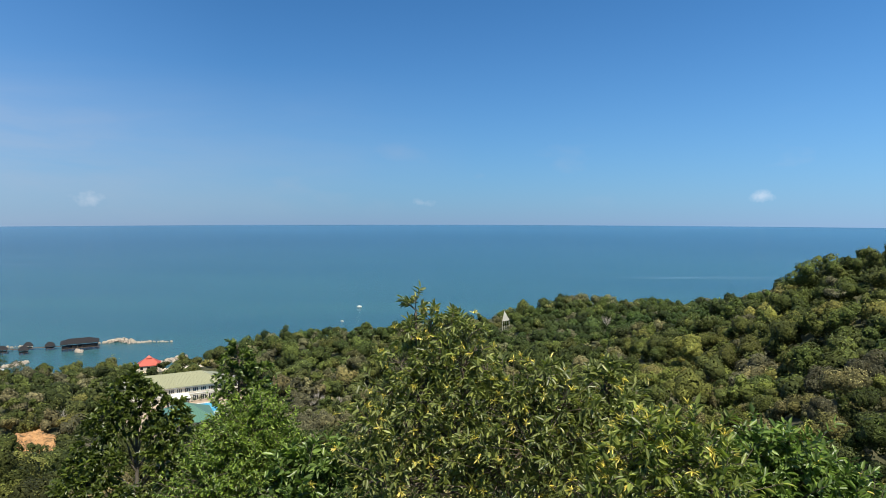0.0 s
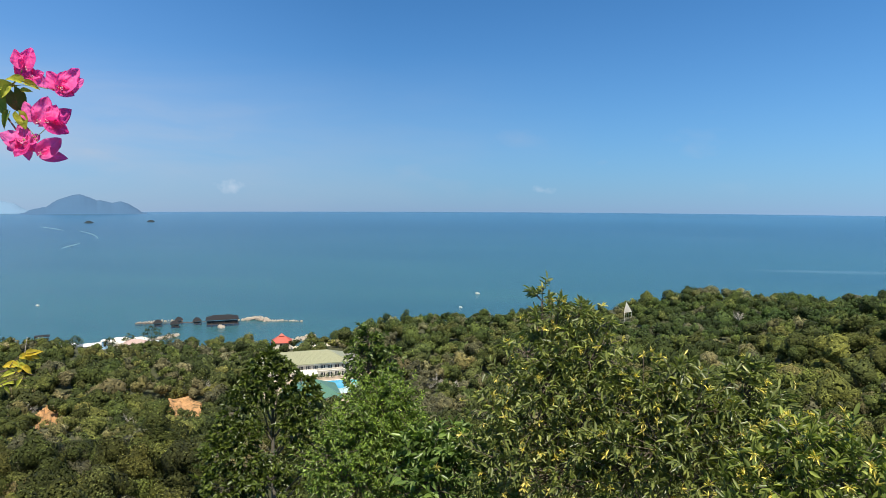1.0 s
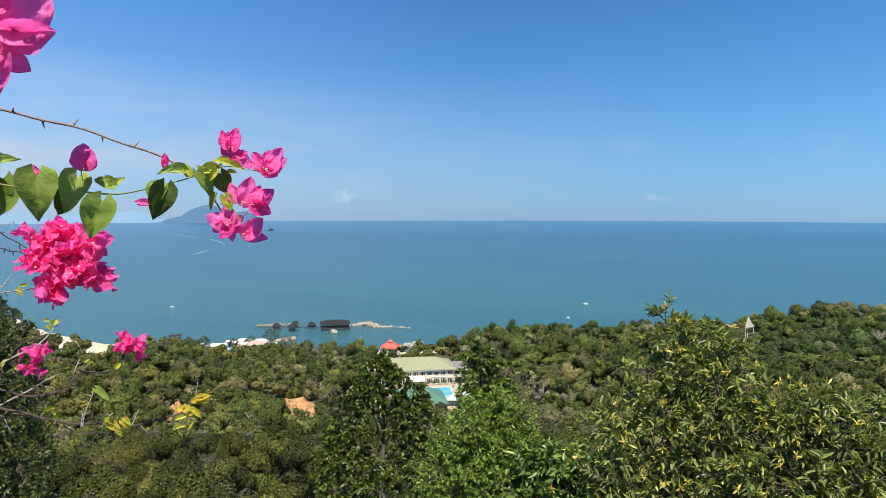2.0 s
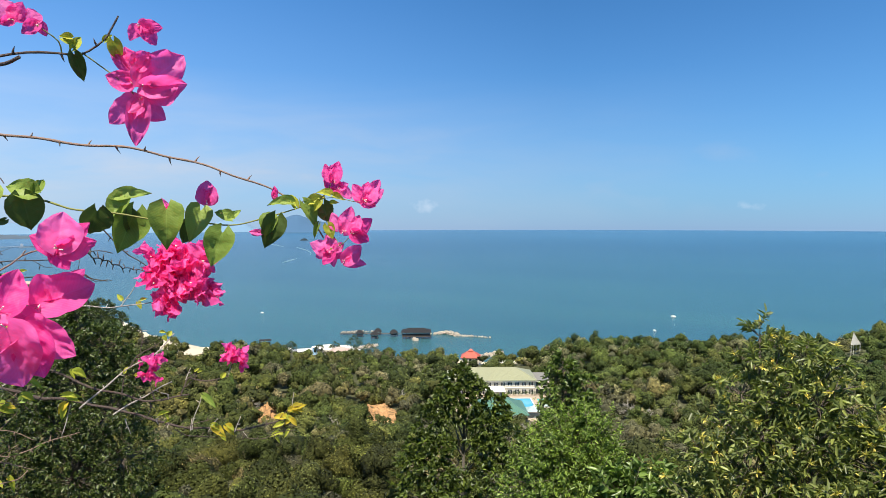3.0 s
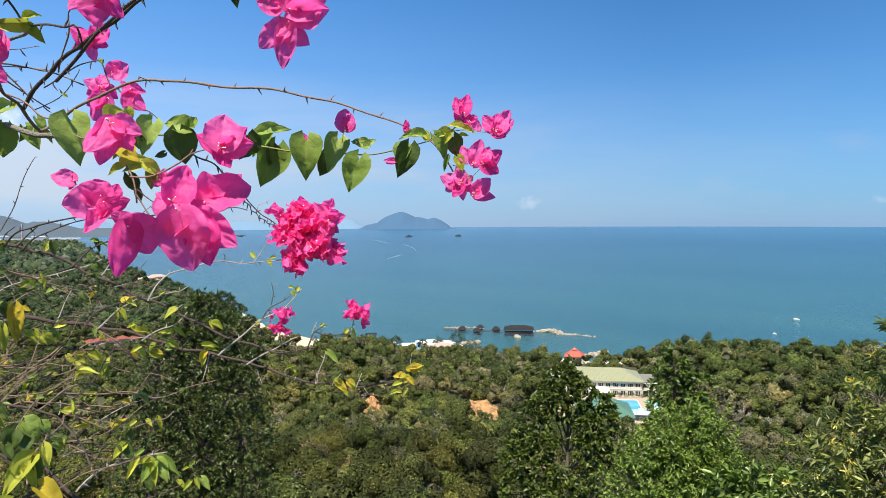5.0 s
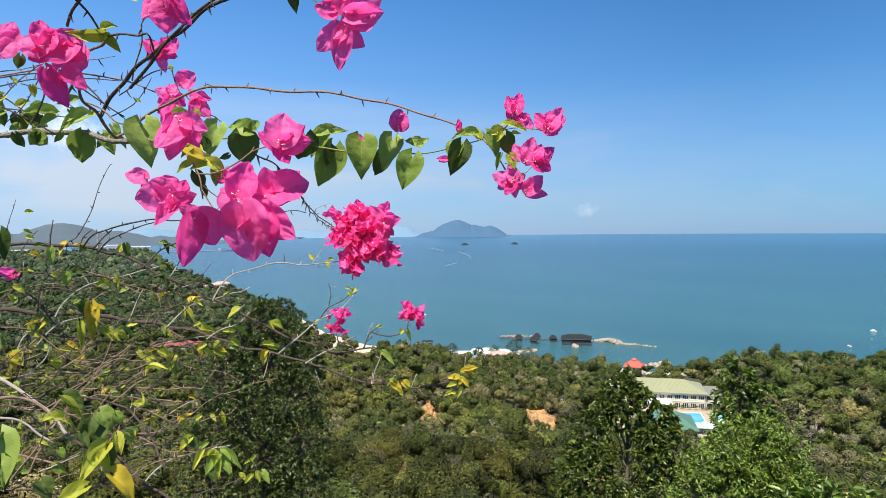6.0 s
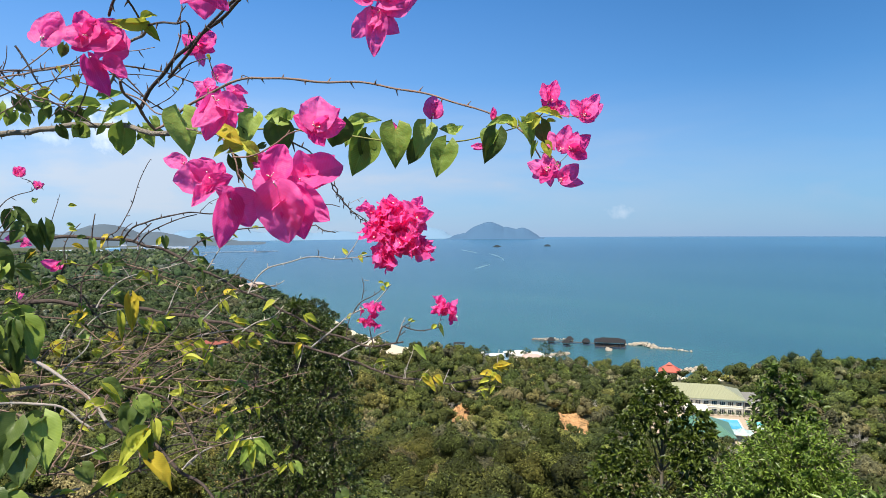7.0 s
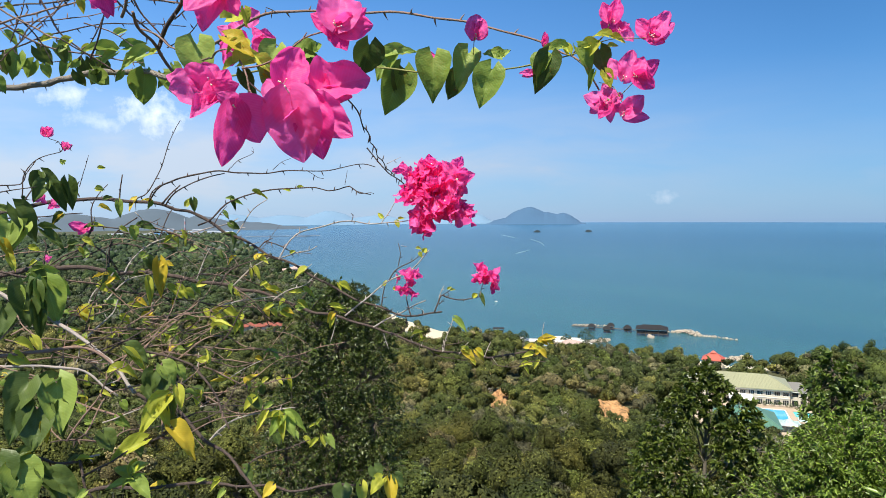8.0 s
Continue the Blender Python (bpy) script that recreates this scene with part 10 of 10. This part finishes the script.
foliage([
    (-0.9511, 0.1433, -0.2467, -0.9319, 0.153, -0.2794, 0.85, 0, 0.2, 0.15),
    (-0.9469, 0.1603, -0.2512, -0.9378, 0.1717, -0.2679, 0.6, 1, 0.2, 0.2),
    (-0.9425, 0.1684, -0.2597, -0.9274, 0.1916, -0.2815, 0.6, 1, 0.3, 0.2),
    (-0.9428, 0.1628, -0.2615, -0.9352, 0.1683, -0.2725, 0.6, 1, 0.3, 0.2),
    (-0.9374, 0.1715, -0.272, -0.9271, 0.1771, -0.2877, 0.7, 1, 0.2, 0.1),
    (-0.9484, 0.1391, -0.2563, -0.943, 0.1317, -0.2712, 0.7, 1, 0.1, -0.1),
    (-0.9303, 0.1934, -0.2786, -0.9294, 0.1824, -0.2858, 0.6, 0, 0.3, -0.2),
])
foliage([
    (-0.9788, 0.2862, -0.2191, -0.9745, 0.2541, -0.2475, 0.5, 2, 0.35, -0.2),
    (-0.9784, 0.2823, -0.2251, -0.9662, 0.2857, -0.2492, 0.45, 2, 0.15, 0.1),
    (-0.9772, 0.2917, -0.218, -0.9701, 0.2909, -0.2427, 0.45, 1, 0, 0.05),
    (-0.9777, 0.2895, -0.2189, -0.9802, 0.309, -0.2144, 0.35, 3, 0.6, 0.2),
    (-0.9772, 0.2994, -0.2081, -0.9677, 0.3002, -0.229, 0.5, 2, 0.15, 0.1),
    (-0.9681, 0.29, -0.2495, -0.9452, 0.3086, -0.2769, 0.55, 3, 0.35, 0.2),
    (-0.9751, 0.2602, -0.2577, -0.9796, 0.2276, -0.27, 0.55, 2, 0.5, -0.2),
    (-0.9689, 0.2484, -0.2847, -0.9748, 0.2676, -0.2781, 0.5, 0, 0.5, 0.2),
    (-0.9691, 0.2467, -0.2855, -0.9807, 0.2557, -0.2729, 0.5, 2, 0.5, 0.1),
    (-0.9683, 0.2453, -0.2885, -0.9863, 0.2324, -0.2793, 0.5, 0, 0.5, -0.2),
])
foliage([
    (-0.9674, 0.242, -0.2933, -0.9744, 0.221, -0.2977, 0.4, 0, 0.4, -0.2),
    (-0.9656, 0.2482, -0.2933, -0.9504, 0.2597, -0.3125, 0.6, 0, 0.3, 0.2),
    (-0.966, 0.2506, -0.2905, -0.966, 0.262, -0.2901, 0.4, 2, 0.5, 0.2),
    (-0.9678, 0.2422, -0.2923, -0.966, 0.2349, -0.2992, 0.4, 2, 0.2, -0.1),
])
foliage([
    (-1.067, 0.2623, -0.1949, -1.059, 0.2857, -0.2042, 0.5, 2, 0.5, 0.2),
    (-1.068, 0.2741, -0.178, -1.052, 0.2926, -0.2001, 0.3, 2, 0.4, 0.2),
    (-1.068, 0.2768, -0.1731, -1.055, 0.2966, -0.1904, 0.6, 1, 0.4, 0.2),
    (-1.052, 0.3097, -0.1976, -1.04, 0.3218, -0.218, 0.9, 0, 0.3, 0.2),
    (-1.046, 0.3259, -0.2019, -1.039, 0.3324, -0.2156, 0.7, 0, 0.2, 0.2),
    (-1.054, 0.2996, -0.2044, -1.049, 0.2882, -0.2299, 0.8, 1, 0.1, -0.1),
    (-1.048, 0.3105, -0.2135, -1.045, 0.2994, -0.2352, 0.7, 1, 0.1, -0.1),
    (-1.054, 0.2887, -0.22, -1.046, 0.2935, -0.2371, 0.6, 1, 0.1, 0.1),
    (-1.068, 0.2209, -0.2333, -1.059, 0.2307, -0.2489, 0.4, 0, 0.3, 0.2),
    (-1.062, 0.2269, -0.2501, -1.061, 0.2358, -0.2519, 0.8, 0, 0.4, 0.2),
])
foliage([
    (-1.067, 0.2216, -0.2371, -1.069, 0.2315, -0.2345, 0.5, 2, 0.5, 0.2),
    (-1.054, 0.243, -0.2649, -1.044, 0.2492, -0.285, 0.9, 1, 0.1, 0.1),
    (-1.057, 0.2643, -0.2334, -1.051, 0.2684, -0.2437, 0.7, 0, 0.2, 0.1),
    (-1.066, 0.2454, -0.2195, -1.061, 0.2547, -0.2257, 0.5, 2, 0.4, 0.2),
    (-1.065, 0.2561, -0.2133, -1.064, 0.2609, -0.2128, 0.7, 2, 0.4, 0.1),
    (-1.071, 0.2232, -0.2201, -1.069, 0.2295, -0.2222, 0.5, 2, 0.4, 0.1),
    (-1.089, 0.1538, -0.1951, -1.085, 0.158, -0.2039, 0.6, 0, 0.2, 0.1),
])
foliage([
    (-1.04, 0.4598, -0.2902, -1.04, 0.4377, -0.3113, 0.5, 0, 0.3, -0.2),
    (-1.038, 0.463, -0.2905, -1.02, 0.4678, -0.3151, 0.55, 0, 0.25, 0.15),
    (-1.039, 0.4578, -0.2943, -1.028, 0.4528, -0.3213, 0.35, 2, 0.1, 0),
    (-1.037, 0.4667, -0.2879, -1.015, 0.4838, -0.3083, 0.35, 0, 0.4, 0.2),
    (-1.042, 0.4561, -0.2884, -1.058, 0.4379, -0.2882, 0.4, 2, 0.6, -0.2),
    (-1.051, 0.4411, -0.2841, -1.049, 0.4245, -0.3058, 0.35, 2, 0.2, -0.15),
    (-1.063, 0.4309, -0.2644, -1.065, 0.4142, -0.2754, 0.65, 2, 0.4, -0.2),
    (-1.065, 0.4285, -0.2627, -1.052, 0.4396, -0.2823, 0.6, 1, 0.2, 0.2),
    (-1.051, 0.4493, -0.2734, -1.054, 0.4373, -0.2807, 0.5, 0, 0.4, -0.2),
    (-1.038, 0.4482, -0.3118, -1.031, 0.4511, -0.3263, 0.6, 1, 0, 0.1),
])
foliage([
    (-1.009, 0.4931, -0.3216, -1.011, 0.4822, -0.3312, 0.5, 2, 0.2, -0.2),
    (-1.006, 0.5, -0.3193, -0.9988, 0.5008, -0.3317, 0.5, 2, 0.1, 0.1),
    (-1.002, 0.5063, -0.3198, -0.9905, 0.5116, -0.3346, 0.6, 0, 0.2, 0.2),
    (-1.017, 0.4807, -0.3191, -1.008, 0.487, -0.3291, 0.5, 2, 0.3, 0.2),
    (-1.013, 0.5017, -0.2965, -1.014, 0.4947, -0.3036, 0.5, 2, 0.2, -0.1),
    (-1.016, 0.494, -0.3031, -1.019, 0.487, -0.3054, 0.5, 2, 0.4, -0.1),
    (-1.015, 0.4971, -0.3005, -1.01, 0.4995, -0.3062, 0.5, 0, 0.2, 0.1),
])
foliage([
    (-0.8477, 0.4825, -0.3237, -0.8501, 0.4663, -0.337, 0.75, 2, 0.3, -0.2),
    (-0.8413, 0.4891, -0.3263, -0.8286, 0.4838, -0.3499, 0.6, 3, 0.1, 0.05),
    (-0.8598, 0.4623, -0.3283, -0.8499, 0.4565, -0.3484, 0.6, 2, 0.1, 0),
    (-0.8391, 0.4957, -0.3208, -0.8285, 0.4989, -0.3332, 0.75, 1, 0.2, 0.2),
    (-0.8569, 0.4781, -0.3118, -0.8472, 0.4804, -0.3256, 1, 1, 0.1, 0.1),
    (-0.8717, 0.4439, -0.3292, -0.8638, 0.4353, -0.349, 1, 1, 0.1, 0),
    (-0.9136, 0.3781, -0.3216, -0.9144, 0.3659, -0.3324, 0.8, 3, 0.2, -0.2),
    (-0.9419, 0.3277, -0.3104, -0.9423, 0.3175, -0.3177, 0.5, 2, 0.3, -0.2),
    (-0.9358, 0.3312, -0.321, -0.9354, 0.3219, -0.3282, 0.6, 0, 0.3, -0.2),
    (-0.9507, 0.3087, -0.3076, -0.9507, 0.3187, -0.3067, 0.5, 0, 0.5, 0.2),
])
foliage([
    (-0.9438, 0.3247, -0.3089, -0.9448, 0.3343, -0.3068, 0.5, 2, 0.5, 0.2),
])

arm(0.0014, 0.0008, 1, [(-1.44, 0.2367, 0.0116), (-1.438, 0.2406, 0.0448), (-1.434, 0.2558, 0.0679), (-1.43, 0.273, 0.0781), (-1.426, 0.2889, 0.084), (-1.425, 0.2935, 0.0922)])
arm(0.0009, 0.0005, 1, [(-1.425, 0.292, 0.0903), (-1.425, 0.2876, 0.1007), (-1.427, 0.2772, 0.1037), (-1.428, 0.2699, 0.1102)])
arm(0.0008, 0.0005, 1, [(-1.425, 0.2935, 0.0904), (-1.423, 0.3011, 0.0907), (-1.421, 0.3073, 0.0963)])
arm(0.0009, 0.0005, 1, [(-1.424, 0.3137, 0.0301), (-1.42, 0.3236, 0.0611), (-1.418, 0.327, 0.0792)])
bloom((-1.427, 0.2714, 0.1086, -1.432, 0.2666, 0.1227, 0.8, 0.3, -0.2), (-1.427, 0.2721, 0.1086, -1.432, 0.2804, 0.122, 0.8, 0.4, 0.3), (-1.427, 0.2714, 0.1086, -1.435, 0.2749, 0.1254, 0.7, 0.6, 0))
bloom((-1.424, 0.2965, 0.0905, -1.428, 0.293, 0.1013, 0.8, 0.3, -0.2), (-1.424, 0.2973, 0.0906, -1.426, 0.3067, 0.0967, 0.8, 0.3, 0.3), (-1.424, 0.2965, 0.0888, -1.429, 0.3012, 0.1002, 0.8, 0.6, 0.1), (-1.424, 0.2966, 0.0923, -1.425, 0.2949, 0.0852, 0.8, 0, 0))
foliage([
    (-1.427, 0.293, 0.0656, -1.432, 0.2898, 0.0747, 0.6, 0, 0.5, -0.2),
    (-1.427, 0.2931, 0.0674, -1.429, 0.2985, 0.0731, 0.5, 0, 0.5, 0.2),
    (-1.416, 0.3416, 0.0598, -1.416, 0.3527, 0.062, 0.6, 2, 0.5, 0.2),
    (-1.418, 0.3386, 0.0286, -1.416, 0.3499, 0.0251, 0.6, 0, 0.3, 0.2),
    (-1.434, 0.2612, 0.047, -1.434, 0.2494, 0.0186, 0.7, 1, 0.2, -0.2),
    (-1.433, 0.2671, 0.0489, -1.425, 0.2909, 0.0172, 0.5, 1, 0.3, 0.2),
])

# sprays of small crumpled blooms
def spray(place, radius, count, size):
    for k in range(count):
        d = Vector(unit_rows(rng.normal(size=(1, 3)))[0])
        flower_at(Vector(place) + d * radius * rng.uniform(0.25, 1.0) ** 0.7 * (0.85 + 0.7 * noise.noise(d * 2.2 + Vector((radius * 90, 0, 0)))), size * rng.uniform(0.75, 1.25), d, rng.uniform(0, 120), rng.uniform(0.5, 1.0), FRILLS)


spray((-1.043, 0.7362, 0.0118), 0.024, 14, 0.024)
spray((-1.046, 0.7006, 0.0453), 0.015, 7, 0.022)
spray((-1.029, 0.7202, 0.0452), 0.016, 8, 0.023)
spray((-1.005, 0.747, 0.036), 0.019, 8, 0.025)
spray((-1.04, 0.6949, 0.0006), 0.018, 8, 0.023)
spray((-1.012, 0.7117, 0.0126), 0.018, 8, 0.022)
spray((-1, 0.7541, -0.0033), 0.019, 8, 0.024)
spray((-1.029, 0.7076, -0.0279), 0.015, 7, 0.022)
spray((-1, 0.7249, -0.0139), 0.016, 7, 0.023)
spray((-1.029, 0.6679, -0.1161), 0.0125, 5, 0.011)
spray((-1.022, 0.6776, -0.111), 0.008, 3, 0.011)
spray((-1.031, 0.6625, -0.1333), 0.008, 3, 0.011)
spray((-1.024, 0.672, -0.1326), 0.008, 3, 0.011)
spray((-0.9523, 0.7534, -0.1099), 0.009, 6, 0.0135)
spray((-0.942, 0.7628, -0.1134), 0.012, 8, 0.0135)
spray((-0.9399, 0.763, -0.1255), 0.008, 5, 0.0125)

# stems that carry the arms up from the soil
ROOT = (-1.5, -0.35, -1.88)
arm(0.014, 0.006, 0, [ROOT, (-1.46, -0.25, -1.2), (-1.36, -0.12, -0.6), (-1.22, 0.0, -0.15), (-1.083, 0.08, 0.091)], MAT_WOODY)
arm(0.012, 0.006, 0, [(-1.6, -0.28, -1.88), (-1.66, -0.16, -1.2), (-1.64, 0.05, -0.6), (-1.586, 0.162, -0.124)], MAT_WOODY)
arm(0.012, 0.005, 0, [(-1.5, -0.28, -1.88), (-1.42, -0.1, -1.2), (-1.34, 0.05, -0.6), (-1.249, 0.138, -0.082)], MAT_WOODY)
arm(0.009, 0.005, 0, [(-1.62, -0.2, -1.88), (-1.7, -0.05, -1.1), (-1.62, 0.1, -0.4), (-1.450, 0.160, -0.017)], MAT_WOODY)

# a tangle of thin side twigs and small leaves in the lower part
low = [path for path, r0 in stems if path[-1].z < 0.06 and path[0].x < -0.85 and min(p.z for p in path) < 0.1 and (path[len(path) // 2] - Vector((-0.2, 0, 0))).length > 0.85 and path[0].z > -1.0]
for k in range(150):
    path = low[int(rng.integers(0, len(low)))]
    p = path[int(rng.integers(0, max(1, int(len(path) * 0.8))))].copy()
    if (p - Vector((-0.2, 0, 0))).length < 0.8:
        continue
    r_, u_, t_ = view_axes(p)
    a = radians(rng.choice([0, 20, -20, 45, -45, 90, 160], p=[0.22, 0.2, 0.2, 0.14, 0.1, 0.06, 0.08]) + rng.uniform(-15, 15))
    d = r_ * math.cos(a) + u_ * math.sin(a) + t_ * rng.uniform(-0.5, 0.25)
    pts = [p.copy()]
    for j in range(int(rng.integers(3, 7))):
        d = (d + Vector(rng.normal(0, 0.3, 3))).normalized()
        p = p + d * rng.uniform(0.022, 0.05)
        pts.append(p.copy())
    if max(q.z for q in pts) > -0.015 or max(math.atan2(q.y, -q.x) for q in pts) > radians(27):
        continue
    arm(rng.uniform(0.0009, 0.0019), 0.0006, 1, pts, MAT_TWIG if k % 4 else MAT_STEM)
for path in [q for q, _ in stems if q in low or (q[0].z < 0.05 and q[0].x < -0.6)]:
    for p in path[:: int(rng.integers(9, 17))]:
        if rng.random() < 0.24 and p.z < 0.02 and math.atan2(p.y, -p.x) < radians(27):
            r_, u_, t_ = view_axes(p)
            for j in range(int(rng.integers(1, 3))):
                a = rng.uniform(0, 2 * math.pi)
                way = r_ * math.cos(a) + u_ * math.sin(a) * 0.8 - u_ * 0.35 + t_ * rng.uniform(-0.5, 0.5)
                nor = Vector((0, 0, 0.8)) + t_ * 0.6 + Vector(rng.normal(0, 0.5, 3))
                leaf_at(p, rng.uniform(0.011, 0.023), way, nor, int(rng.choice([0, 1, 2, 3], p=[0.28, 0.2, 0.4, 0.12])))

# ---- dry grass below the lookout ----
def grass(seed, count, az0, az1, r0, r1):
    g_ = np.random.default_rng(seed)
    az, r = g_.uniform(az0, az1, count), g_.uniform(r0, r1, count)
    x, y = -np.sin(np.radians(az)) * r, np.cos(np.radians(az)) * r
    base = np.stack([x, y, land_z(x, y) - 0.02], 1)
    way = unit_rows(g_.normal(0, 0.28, (count, 3)) + [0, 0, 1])
    V = leaf_fan(base, way, unit_rows(g_.normal(size=(count, 3))), g_.uniform(0.45, 0.95, count), g_.uniform(0.006, 0.012, count), 0.2, 0.25)
    tint = np.array([0.16, 0.19, 0.06]) * g_.uniform(0.7, 1.3, (count, 1))
    dry = g_.random(count) < 0.35
    tint[dry] = np.array([0.36, 0.31, 0.2]) * g_.uniform(0.8, 1.2, (dry.sum(), 1))
    ob = new("grass", leaves_mesh("grass", V, tint, MAT_LEAF))
    return tagged(ob, "long half-dry grass below the lookout", "grass", kind="stuff")


grass(5, 2600, 62, 84, 6.2, 9.0)
